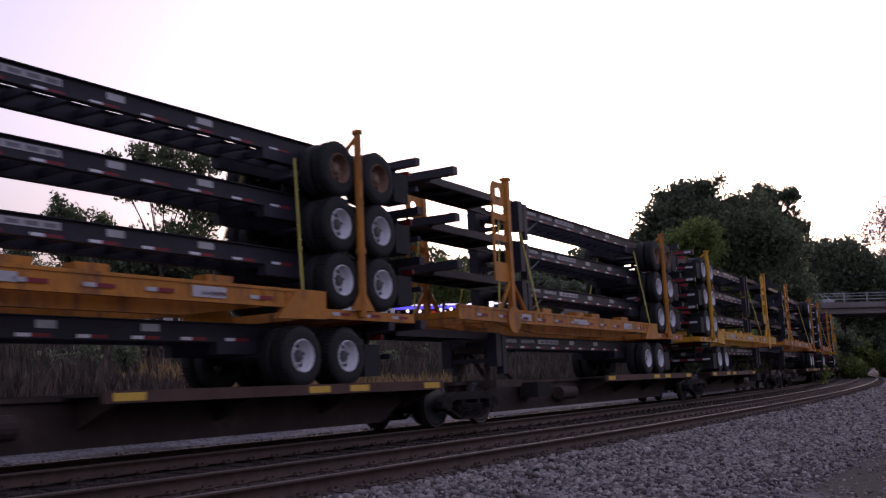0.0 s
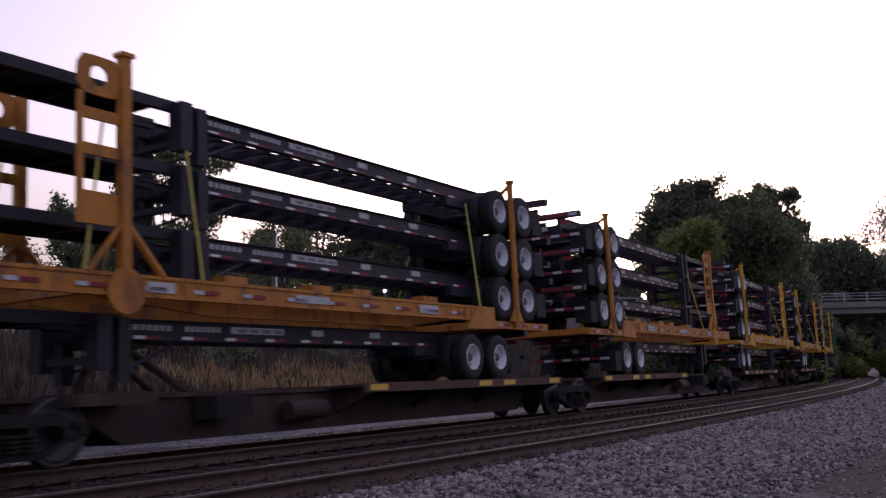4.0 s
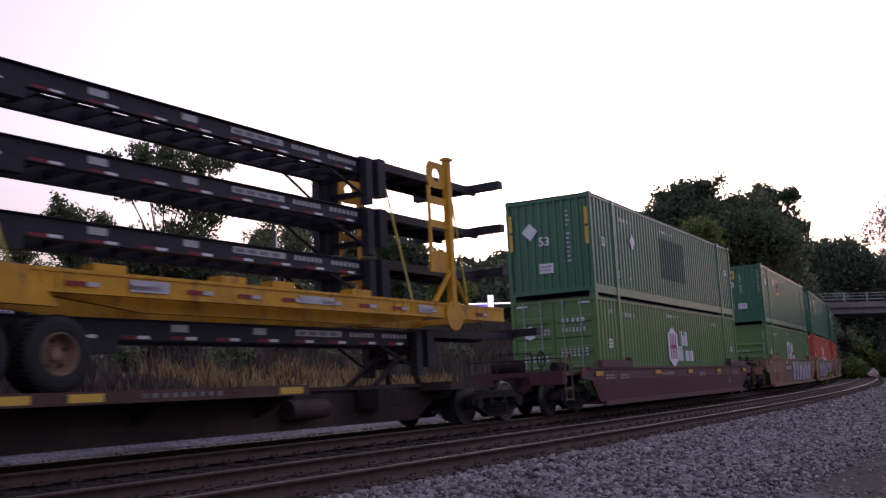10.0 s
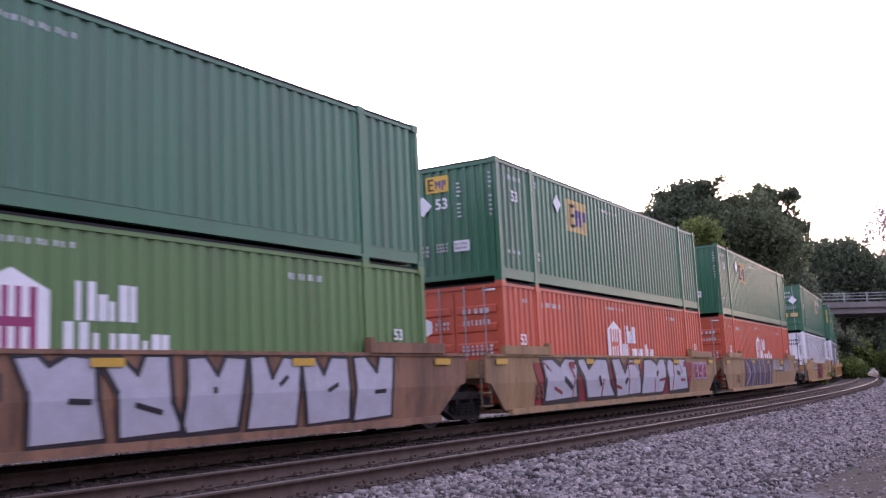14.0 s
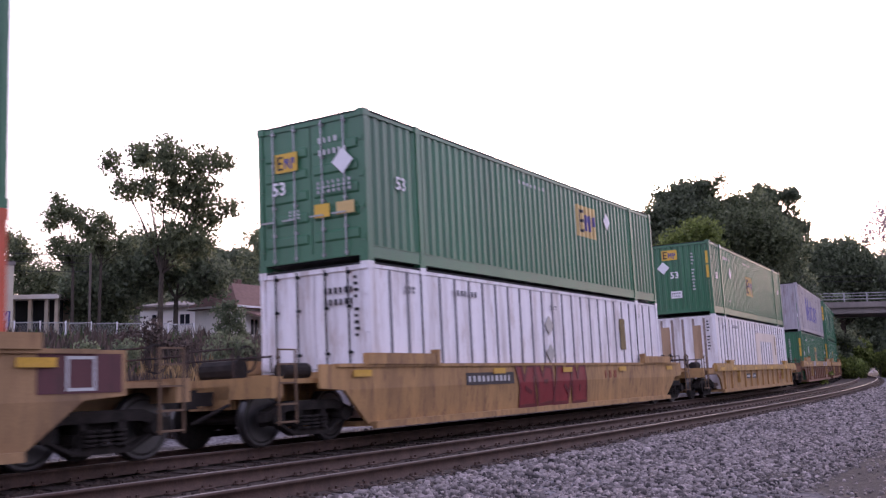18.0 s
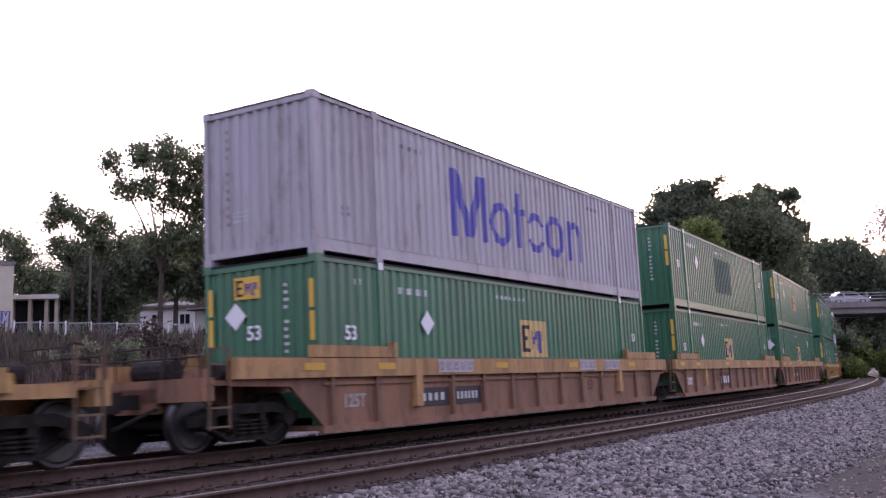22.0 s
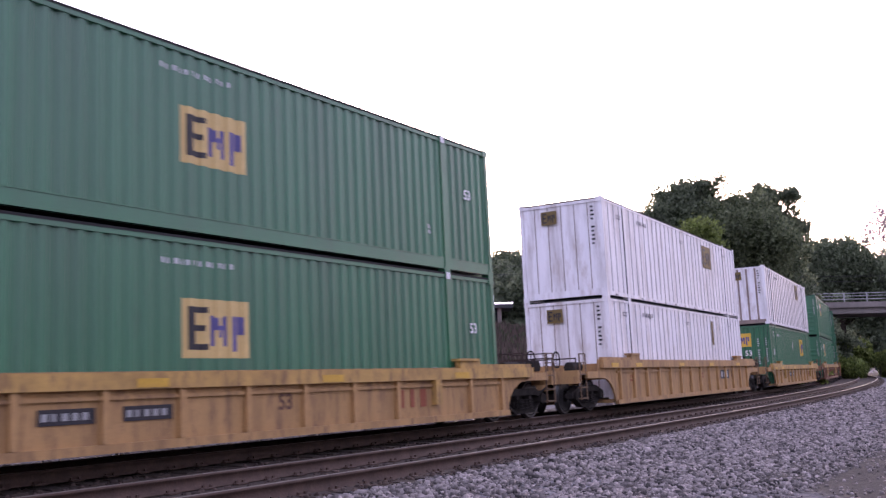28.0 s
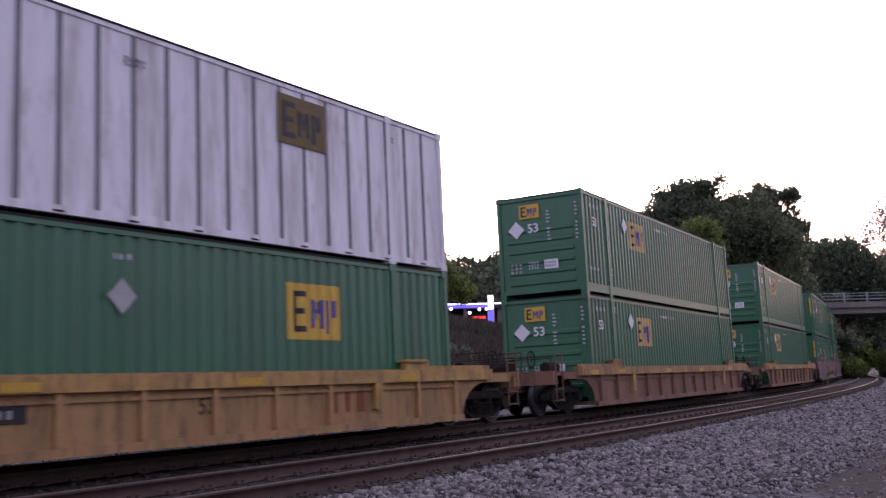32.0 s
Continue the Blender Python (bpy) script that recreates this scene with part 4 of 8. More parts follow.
def well_car(name, label, paint, style, top, free_ends=(True, True), trucks=(True, True), lip=None):
    """style smooth or ribbed; top: height of the side's upper edge; free_ends: which ends have couplers and steps."""
    ob = thing(name, label, "freight car")
    lip = lip or paint
    W0, Y = 8.25, 1.42
    chord_end = lambda free: 9.3 if not free else 9.4 if top < 1.41 else 10.35
    for sy in (-1, 1):
        a, b = (-Y, -Y + 0.06) if sy < 0 else (Y - 0.06, Y)
        def side(bm, a=a, b=b):
            prism(bm, well_outline(W0, top, style, free_ends), a, b)
            if style == "smooth":
                fold(bm)
        part("side_sheet", side, paint, ob, key=("side_sheet", style, free_ends, top, sy))
        c, d = (-Y - 0.11, -Y + 0.08) if sy < 0 else (Y - 0.08, Y + 0.11)
        part("top_chord", boxes((-chord_end(free_ends[0]), chord_end(free_ends[1]), c, d, top - (0.34 if top > 1.4 else 0.24), top - 0.02)) if style != "smooth" else boxes((-9.3, 9.3, c + 0.07 * (sy < 0), d - 0.07 * (sy > 0), top - 0.05, top + 0.01)), lip, ob, key=("chord", top, sy, style, free_ends))
        part("bottom_chord", boxes((-W0, W0, c + (0.15 if style == "smooth" else 0.04), d - (0.15 if style == "smooth" else 0.04), 0.16, 0.28)), paint, ob, key=("chord_low", sy, style == "smooth"))
        for e in (-1, 1):
            xx = e * (W0 - 1.0)
            if style != "smooth" and top < 1.41:           # a short block a little way in from the end
                part("guide", boxes((e * 6.6 - 0.4, e * 6.6 + 0.4, c + 0.03, d - 0.03, top - 0.02, top + 0.15), (e * 6.6 - 0.46, e * 6.6 + 0.3, c - 0.02, d + 0.02, top + 0.13, top + 0.18)), lip, ob, key=("guide", top, e, sy))
                part("end_plate", boxes((*sorted((e * 7.0, e * 9.35)), c + 0.04, d - 0.04, top - 0.02, top + 0.06)), lip, ob, key=("end_plate", top, e, sy))
                continue
            part("guide", boxes((xx - 1.2, xx + 1.2, c + 0.03, d - 0.03, top, top + 0.2), (xx + 1.2 * -e - 0.06, xx + 1.2 * -e + 0.06, c + 0.02, d - 0.02, top, top + 0.28)), lip, ob, key=("guide", top, e, sy))
    if style != "smooth":
        n = 13 if style == "ribbed" else 14
        for i in range(n):
            x = -W0 + 0.3 + i * (2 * W0 - 0.6) / (n - 1)
            wide = style == "ribbed" and i in (2, n - 3)
            w = 0.11 if wide else 0.05
            part("rib", boxes((-w, w, -Y - 0.115 if wide else -Y - 0.08, -Y + 0.001, 0.5 if wide else 0.29, top - 0.03 if wide and top > 1.4 else top - 0.24)), lip if wide else paint, ob, key=("rib", style, wide, top), at=(x, 0, 0))
    if style != "smooth":
        z = top - (0.34 if top > 1.4 else 0.24) - 0.13
        # added ledge that draws the chord's shadow line below it
        part("stringer", boxes((-W0 + 0.1, W0 - 0.1, -Y - 0.045, -Y + 0.001, z, z + 0.05)), paint, ob, key=("stringer", top))
    part("floor", boxes((-W0, W0, -Y + 0.06, Y - 0.06, 0.2, 0.29)), paint, ob, key="well_floor")
    for e in (-1, 1):
        i = 0 if e < 0 else 1
        reach = 10.9 if free_ends[i] else 9.55
        part("draft_sill", boxes((*sorted((e * (W0 + 0.3), e * reach)), -0.45, 0.45, 0.62, 1.0)), paint, ob, key=("draft", e, reach))
        part("bulkhead", boxes((*sorted((e * (W0 + 0.3), e * (W0 + 0.75))), -Y + 0.06, Y - 0.06, 0.86, top - 0.1)), paint, ob, key=("bulkhead", e, top))
        part("end_deck", boxes((*sorted((e * (W0 + 0.7), e * (reach - 0.1))), -1.25, 1.25, 1.0, 1.08)), paint, ob, key=("end_deck", e, reach))
        if reach > 10:
            part("end_beam", boxes((*sorted((e * (reach - 0.25), e * reach)), -1.36, 1.36, 0.78, 1.12)), paint, ob, key=("end_beam", e, reach))
        if free_ends[i]:
            steel_steps(ob, e * 10.55 - 0.2, "ladder_iron")
            def coupler(bm, e=e):
                x0, x1 = sorted((e * 10.8, e * 11.5))
                box(bm, x0, x1, -0.1, 0.1, 0.70, 0.92)
                x0, x1 = sorted((e * 11.35, e * 11.68))
                box(bm, x0, x1, -0.2, 0.2, 0.66, 0.96)
                tube(bm, (e * 10.9, -0.45, 0.7), (e * 11.5, -0.2, 0.42), 0.03, n=6)
            part("coupler", coupler, "truck_iron", ob, key=("coupler", e))
            def rails(bm, e=e):
                for y in (-1.3, -0.5, 0.5, 1.3):
                    tube(bm, (e * 10.85, y, 1.0), (e * 10.85, y, 1.62 if abs(y) < 1 else 1.45), 0.018, n=6)
                tube(bm, (e * 10.85, -1.3, 1.43), (e * 10.85, 1.3, 1.43), 0.018, n=6)
                tube(bm, (e * 10.85, -0.5, 1.6), (e * 10.85, 0.5, 1.6), 0.018, n=6)
            part("grab_rail", rails, "spine_brown_shaded", ob, key=("rails", e))
            part("brake_cylinder", lambda bm: tube(bm, (e * 9.3, -0.75, 1.22), (e * 10.0, -0.75, 1.22), 0.14, n=14), "truck_iron", ob, key=("cylinder", e))
            part("air_tank", lambda bm: tube(bm, (e * 9.9, 0.2, 1.28), (e * 9.9, 1.05, 1.28), 0.19, n=12), "truck_iron", ob, key=("tank", e))
            part("brake_wheel", lambda bm: (lathe(bm, [(-0.015, 0.2), (-0.015, 0.225), (0.015, 0.225), (0.015, 0.2), (-0.015, 0.2)], 18, (e * 10.8, -0.75, 1.42), caps=False), *[tube(bm, (e * 10.8, -0.75, 1.42), (e * 10.8 + 0.2 * math.cos(k * 1.57), -0.75, 1.42 + 0.2 * math.sin(k * 1.57)), 0.012, n=5) for k in range(4)]), "truck_iron", ob, key=("brake_wheel", e))
        else:
            def link(bm, e=e):
                x0, x1 = sorted((e * 9.4, e * 9.86))
                box(bm, x0, x1, -0.3, 0.3, 0.72, 1.0)
            part("link", link, "truck_iron", ob, key=("link", e))
            if e < 0:
                steel_steps(ob, -9.45, "ladder_iron")
        if trucks[i]:
            truck(ob, e * (9.62 if free_ends[i] else 9.78))
    for x in ((-8.6, -3.4, 0.3, 4.2, 8.4) if style == "smooth" else (-8.5, -6.4, -1.9, 2.0, 6.2)):
        patch("reflector", 0.55, 0.12, "reflector_yellow", ob, Matrix.Translation((x, -Y - (0.115 if style != "smooth" else 0.045), top - 0.16)), "yellow reflector")
    return ob


def fold(bm, amount=0.13, z=0.86):
    """The lower half of a smooth side leans inwards."""
    bmesh.ops.bisect_plane(bm, geom=bm.verts[:] + bm.edges[:] + bm.faces[:], plane_co=(0, 0, z), plane_no=(0, 0, 1))
    for v in bm.verts:
        if v.co.z < z - 1e-4:
            v.co.y -= math.copysign((z - v.co.z) * amount, v.co.y)


def strip(a, b, w):
    """A straight painted stroke from a to b."""
    dx, dz = b[0] - a[0], b[1] - a[1]
    d = math.hypot(dx, dz) or 1.0
    nx, nz = -dz / d * w / 2, dx / d * w / 2
    ex, ez = dx / d * w / 3, dz / d * w / 3
    return [(a[0] - ex + nx, a[1] - ez + nz), (b[0] + ex + nx, b[1] + ez + nz), (b[0] + ex - nx, b[1] + ez - nz), (a[0] - ex - nx, a[1] - ez - nz)]


def graffiti(parent, x0, x1, z0, z1, mat, n, seed, edge="decal_black", y=-1.43, stroke=None, folded=True, line=0.085):
    """Sprayed angular slabs side by side, with drawn edges and a few inner strokes."""
    r = random.Random(seed)
    w = (x1 - x0) / n
    h = z1 - z0
    def sprayed(name, outlines, out, paint, label="", step=0.0):
        def build(bm):
            for k, pts in enumerate(outlines):
                prism(bm, [(px, min(max(pz, z0 - 0.02), z1 + 0.02)) for px, pz in pts], y - out - k * step, y - out - k * step + 0.003)
            if folded:
                fold(bm)
        part(name, build, paint, parent, label)
    for i in range(n):
        a, b = x0 + i * w, x0 + (i + 1) * w
        lean = w * r.uniform(-0.16, 0.16)
        waist = w * r.uniform(0.02, 0.16)
        outline = [(a + w * 0.05 - lean, z0), (b - w * 0.06 - lean, z0 + h * r.uniform(0, 0.06)), (b - waist, z0 + h * r.uniform(0.35, 0.6)), (b - w * 0.03 + lean, z1 - h * r.uniform(0, 0.05)),
                   (a + w * 0.62 + lean, z1), (a + w * r.uniform(0.4, 0.55) + lean, z1 - h * r.uniform(0.12, 0.36)), (a + w * 0.3 + lean, z1), (a + w * 0.02 + lean, z1 - h * 0.02), (a + waist, z0 + h * r.uniform(0.4, 0.62))]
        sprayed("painted_shape", [outline[::-1]], 0.006 + 0.0015 * (i % 2), mat, "sprayed paint")
        edges = [strip(outline[k], outline[(k + 1) % len(outline)], line * r.uniform(0.7, 1.25))[::-1] for k in range(len(outline))]
        sprayed("painted_edge", edges, 0.011, edge, step=0.0006)
        cx, cz = a + w * r.uniform(0.35, 0.6), z0 + h * r.uniform(0.35, 0.6)
        sprayed("painted_stroke", [strip((cx, cz), (cx + w * r.uniform(-0.1, 0.35), cz + h * r.uniform(-0.25, 0.1)), line)[::-1]], 0.018, edge)
        if stroke:
            p, q = a + w * r.uniform(0.1, 0.4), a + w * r.uniform(0.4, 0.9)
            zz = z0 + h * r.uniform(0.4, 0.6)
            sprayed("painted_stroke", [strip((p, z1), (q, zz), 0.12)[::-1]], 0.020, stroke, "pale sprayed strokes")
            sprayed("painted_stroke", [strip((q, zz), (p + w * 0.1, z0), 0.12)[::-1]], 0.022, stroke, "pale sprayed strokes")


# ---- trailer chassis; x from the middle of the two axles, the coupling end to +x, z from the road ----
TYRE = 0.505


def tyre(bm):
    lathe(bm, [(-0.13, 0.26), (-0.142, 0.33), (-0.14, 0.42), (-0.118, 0.478), (-0.075, TYRE), (0.075, TYRE), (0.118, 0.478), (0.14, 0.42), (0.142, 0.33), (0.13, 0.26)], 30, caps=False)


def tyre_tread(bm):
    for i in range(44):
        a = 2 * math.pi * i / 44
        for y in (-0.07, 0.0, 0.07):
            x, z = TYRE * math.cos(a), TYRE * math.sin(a)
            q = Matrix.Translation((x, y, z)) @ Matrix.Rotation(-a, 4, "Y")
            v = [bm.verts.new(q @ Vector(p)) for p in ((0.012, -0.025, -0.02), (0.012, 0.025, -0.02), (0.012, 0.025, 0.02), (0.012, -0.025, 0.02), (-0.01, -0.025, -0.02), (-0.01, 0.025, -0.02), (-0.01, 0.025, 0.02), (-0.01, -0.025, 0.02))]
            for f in ((0, 1, 2, 3), (0, 4, 5, 1), (1, 5, 6, 2), (2, 6, 7, 3), (3, 7, 4, 0)):
                bm.faces.new([v[k] for k in f])


def rim(sy):
    """A dished disc wheel with its outer lip and nuts."""
    def build(bm):
        lathe(bm, [(sy * -0.13, 0.262), (sy * 0.137, 0.283), (sy * 0.147, 0.270), (sy * 0.12, 0.256), (sy * 0.03, 0.246), (sy * -0.012, 0.236), (sy * -0.03, 0.21), (sy * -0.035, 0.205)], 28, caps=False)
        lathe(bm, [(sy * -0.06, 0.215), (sy * -0.05, 0.215)], 24)
        for i in range(10):
            a = 2 * math.pi * i / 10
            tube(bm, (0.122 * math.cos(a), sy * -0.01, 0.122 * math.sin(a)), (0.122 * math.cos(a), sy * 0.03, 0.122 * math.sin(a)), 0.014, n=5)
    return build


def wheel_disc(sy):
    """The dull dished disc inside the bright rim; its grey holds dirt and the rim's shade."""
    return lambda bm: lathe(bm, [(sy * -0.034, 0.212), (sy * -0.026, 0.19), (sy * 0.0, 0.135), (sy * 0.012, 0.115), (sy * 0.012, 0.05)], 24)


def rim_holes(sy):
    def build(bm):
        for i in range(5):
            a = 2 * math.pi * (i + 0.3) / 5
            tube(bm, (0.178 * math.cos(a), sy * -0.04, 0.178 * math.sin(a)), (0.178 * math.cos(a), sy * -0.005, 0.178 * math.sin(a)), 0.034, n=8)
    return build


def hub_cap(sy):
    return lambda bm: lathe(bm, [(sy * 0.005, 0.108), (sy * 0.04, 0.1), (sy * 0.075, 0.07), (sy * 0.08, 0.02)], 14)


def chassis(name="trailer_chassis", rusty=()):
    ob = thing(name, "black steel container trailer chassis with dual tyres and red-white tape", "trailer chassis", "stacked chassis")
    r0, r1 = 0.76, 1.07
    for sy in (-1, 1):
        y = sy * 0.5
        part("main_rail", lambda bm, y=y: prism_x(bm, [(y - 0.07, r0), (y + 0.07, r0), (y + 0.07, r0 + 0.015), (y + 0.012, r0 + 0.015), (y + 0.012, r1 - 0.015), (y + 0.07, r1 - 0.015), (y + 0.07, r1), (y - 0.07, r1), (y - 0.07, r1 - 0.015), (y - 0.012, r1 - 0.015), (y - 0.012, r0 + 0.015), (y - 0.07, r0 + 0.015)], -1.9, 9.9), "chassis_black", ob, key=("main_rail", sy))
        part("neck_rail", boxes((9.6, 14.15, y - 0.05, y + 0.05, 0.96, 1.13)), "chassis_black", ob, key=("neck_rail", sy))
        yo = y + sy * 0.016
        a, b = (yo - 0.004, yo) if sy < 0 else (yo, yo + 0.004)
        red, white, labels = [], [], []
        x = 1.2
        while x < 9.6:
            red.append((x, x + 0.30, a, b, r0 + 0.02, r0 + 0.07))
            white.append((x + 0.30, x + 0.52, a, b, r0 + 0.02, r0 + 0.07))
            x += 0.95
        for x0, w in ((3.1, 0.34), (4.9, 0.32), (6.0, 1.3), (7.6, 0.85), (8.7, 0.75)):
            labels.append((x0, x0 + w, a, b, r0 + 0.14, r1 - 0.06))
        part("red_tape", boxes(*red), "tape_red", ob, "red reflective tape", key=("red_tape", sy))
        part("white_tape", boxes(*white), "decal_white", ob, "white reflective tape", key=("white_tape", sy))
        part("label_plate", boxes(*labels[:2]), "galv", ob, key=("labels_a", sy))
        part("label_plate", boxes(labels[2]), "tape_white", ob, "white label with unreadable marks", key=("labels_b", sy))
        inner = []
        for x0, w in ((6.0, 1.3),):
            for k in range(4):
                inner.append((x0 + 0.05 + k * w / 4.4, x0 + 0.05 + k * w / 4.4 + w * 0.16, a - 0.003 * (sy < 0), b + 0.003 * (sy > 0), r0 + 0.16, r1 - 0.09))
        part("label_mark", boxes(*inner), "rib_shadow", ob, key=("label_marks", sy))
        words = []
        for x0, w in ((7.55, 0.8), (8.6, 0.9)):
            for k in range(7):
                words.append((x0 + k * w / 7, x0 + (k + 0.62) * w / 7, a, b, r0 + 0.15, r1 - 0.075))
        part("marking", boxes(*words), "tape_white", ob, key=("rail_words", sy))
        part("leg", boxes((9.55, 9.75, sy * 0.62 - 0.09, sy * 0.62 + 0.09, 0.14, 1.07), (9.9, 10.15, sy * 0.62 - 0.13, sy * 0.62 + 0.13, 0.32, 1.10)), "chassis_black", ob, key=("leg", sy))
        part("leg_brace", lambda bm, sy=sy: tube(bm, (9.6, sy * 0.62, 0.3), (8.4, sy * 0.5, 0.8), 0.03, n=6), "chassis_black", ob, key=("leg_brace", sy))
        part("mud_flap", boxes((-1.60, -1.12, sy * 0.95 - 0.24, sy * 0.95 + 0.24, 0.14, 0.72)), "tyre", ob, "black mud flap box", key=("flap", sy))
    cross = []
    x = -1.2
    while x < 9.4:
        cross.append((x - 0.04, x + 0.04, -0.5, 0.5, r0 + 0.08, r0 + 0.2))
        x += 0.62
    for i, c in enumerate(cross):
        part("cross_member", boxes((-0.04, 0.04, -0.49, 0.49, r0 + 0.08, r0 + 0.2)), "chassis_black", ob, key="cross_member", at=((c[0] + c[1]) / 2, 0, 0))
    part("slider", boxes((-1.4, 2.0, -0.62, -0.44, 0.56, 0.76), (-1.4, 2.0, 0.44, 0.62, 0.56, 0.76), (-0.1, 0.1, -0.6, 0.6, 0.5, 0.7)), "chassis_black", ob, key="slider")
    part("rear_bolster", boxes((-2.08, -1.9, -1.21, 1.21, 1.0, 1.16)), "chassis_black", ob, key="rear_bolster")
    part("front_bolster", boxes((14.05, 14.27, -1.21, 1.21, 1.04, 1.22)), "chassis_black", ob, key="front_bolster")
    part("neck_plate", boxes((10.15, 14.06, -0.46, 0.46, 1.105, 1.128)), "chassis_black", ob, "dark deck plate over the gooseneck", key="neck_plate")
    part("neck_cross", boxes((10.6, 10.7, -0.5, 0.5, 0.98, 1.1), (11.7, 11.8, -0.5, 0.5, 0.98, 1.1), (12.8, 12.9, -0.5, 0.5, 0.98, 1.1)), "chassis_black", ob, key="neck_cross")
    part("leg_cross", boxes((9.95, 10.1, -0.6, 0.6, 0.42, 0.52), (9.6, 9.7, -0.6, 0.6, 0.7, 0.8)), "chassis_black", ob, key="leg_cross")
    part("bumper", boxes((-2.05, -1.97, -1.15, 1.15, 0.46, 0.56), (-2.04, -1.98, -0.62, -0.52, 0.5, 1.02), (-2.04, -1.98, 0.52, 0.62, 0.5, 1.02)), "chassis_black", ob, key="bumper")
    for z, k in ((0.51, 0.035), (1.08, 0.04)):
        xb = -2.055 if z < 1 else -2.085
        for i in range(8):
            y = -1.02 + i * 0.29
            part("bumper_tape", boxes((xb - 0.006, xb, -0.13, 0.13, -k, k)), "tape_red" if i % (2 if z < 1 else 4) else "tape_white", ob, key=("btape", z), at=(0, y, z))
    for y in (-0.78, 0.78):
        part("tail_lamp", boxes((-2.1, -2.04, y - 0.14, y + 0.14, 0.84, 0.94)), "tape_red", ob, key=("tail", y))
    part("number_board", boxes((-2.075, -2.06, -0.24, -0.06, 0.68, 0.80)), "galv", ob, key="board")
    for ax in (-0.61, 0.61):
        part("axle", lambda bm: tube(bm, (0, -0.9, TYRE), (0, 0.9, TYRE), 0.065, n=8), "chassis_black", ob, key="axle", at=(ax, 0, 0))
        for sy in (-1, 1):
            for k, yy in ((0, 1.08), (1, 0.76)):
                w = part("wheel", tyre, "tyre", ob, key="tyre", at=(ax, sy * yy, TYRE), smooth=False)
                if k == 0:
                    part("tread", tyre_tread, "tyre", w, key="tread")
                    bad = (ax > 0, sy) in rusty
                    part("rim", rim(sy), "rim_rust" if bad else "rim_white", w, "rusty brown wheel rim" if bad else "white painted wheel rim", key=("rim", sy), smooth=False)
                    part("disc", wheel_disc(sy), "rim_rust" if bad else "disc_shade_dirt", w, key=("disc", sy))
                    part("hand_hole", rim_holes(sy), "dark_gap", w, key=("holes", sy))
                    part("hub", hub_cap(sy), "rim_rust" if bad else "hub_grey", w, key=("hub", sy))
    return ob


def loading_frame(colour, dull, post, inward):
    g = -1 if inward else 1                    # the bracket stands on one side of its post
    """The painted frame that carries three chassis over a fourth; x as for the chassis, z from its wheel deck."""
    ob = thing("loading_frame", "%s steel loading frame with posts, riding on a trailer chassis" % ("worn orange" if dull else "yellow"), "loading frame", "loading frames")
    for sy in (-1, 1):
        yo = sy * 1.2
        a, b = sorted((yo, yo - sy * 0.1))
        part("side_beam", lambda bm, yo=yo, sy=sy: prism_x(bm, [(yo, -0.05), (yo, 0.0), (yo - sy * 0.02, 0.0), (yo - sy * 0.02, 0.22), (yo, 0.22), (yo, 0.27), (yo - sy * 0.1, 0.27), (yo - sy * 0.1, -0.05)], 1.3, 14.15), colour, ob, key=("side_beam", sy))
        part("inner_beam", lambda bm, sy=sy: prism(bm, [(2.2, -0.02), (4.0, -0.22), (9.5, -0.22), (11.6, -0.02), (11.6, 0.05), (2.2, 0.05)], sy * 0.75 - 0.05, sy * 0.75 + 0.05), colour, ob, key=("inner_beam", sy))
        part("neck_plate", lambda bm, a=a, b=b, sy=sy: prism(bm, [(1.0, -0.22), (2.25, -0.24), (1.75, 0.27), (1.0, 0.27)], a - 0.02 * (sy < 0), b + 0.02 * (sy > 0)), colour, ob, key=("neck_plate", sy))
        part("deck_beam", boxes((-1.75, 1.15, a, b, -0.2, -0.03)), colour, ob, key=("deck_beam", sy))
        for x in (2.0, 2.25, 2.55, 9.8, 10.1, 10.4):
            part("stiffener", boxes((-0.02, 0.02, min(yo, yo - sy * 0.08), max(yo, yo - sy * 0.08), 0.0, 0.22)), colour, ob, key=("stiff", sy), at=(x, 0, 0))
        part("round_plate", lambda bm, sy=sy: prism(bm, [(post + 0.33 * math.cos(t * math.pi / 6), 0.02 + 0.33 * math.sin(t * math.pi / 6)) for t in range(12)], yo - 0.03 * (sy < 0), yo + 0.03 * (sy > 0)), colour, ob, key=("round_plate", post, sy))
        p0, p1 = sorted((sy * 1.24, sy * 1.10))
        part("front_post", boxes(((post - 0.08), (post + 0.08), p0, p1, 0.2, 3.36), ((post - 0.12), (post + 0.12), p0 - 0.03, p1 + 0.03, 3.36, 3.42)), colour, ob, key=("front_post", post, sy))
        y0, y1 = sorted((sy * 1.19, sy * 1.15))
        part("bracket_plate", lambda bm: prism(bm, [((post + g * 0.80), 0.9), ((post + g * 0.08), 0.9), ((post + g * 0.08), 1.35), ((post + g * 0.70), 1.35), ((post + g * 0.70), 2.72), ((post + g * 0.80), 2.72)], y0, y1), colour, ob, key=("bracket", g, post, sy))
        for z in (1.85, 2.35):
            part("bracket_bar", boxes((*sorted((post + g * 0.70, post + g * 0.08)), y0, y1, z, z + 0.16)), colour, ob, key=("bracket_bar", g, post, sy, z))
        def holed(bm):
            n, cx, cz, r = 16, (post + g * 0.44), 2.98, 0.15
            rings = []
            for yy in (y0, y1):
                inner, outer = [], []
                for i in range(n):
                    dx, dz = math.cos(2 * math.pi * i / n), math.sin(2 * math.pi * i / n)
                    k = min(0.36 / max(abs(dx), 1e-6), 0.28 / max(abs(dz), 1e-6), 0.38)
                    inner.append(bm.verts.new((cx + r * dx, yy, cz + r * dz)))
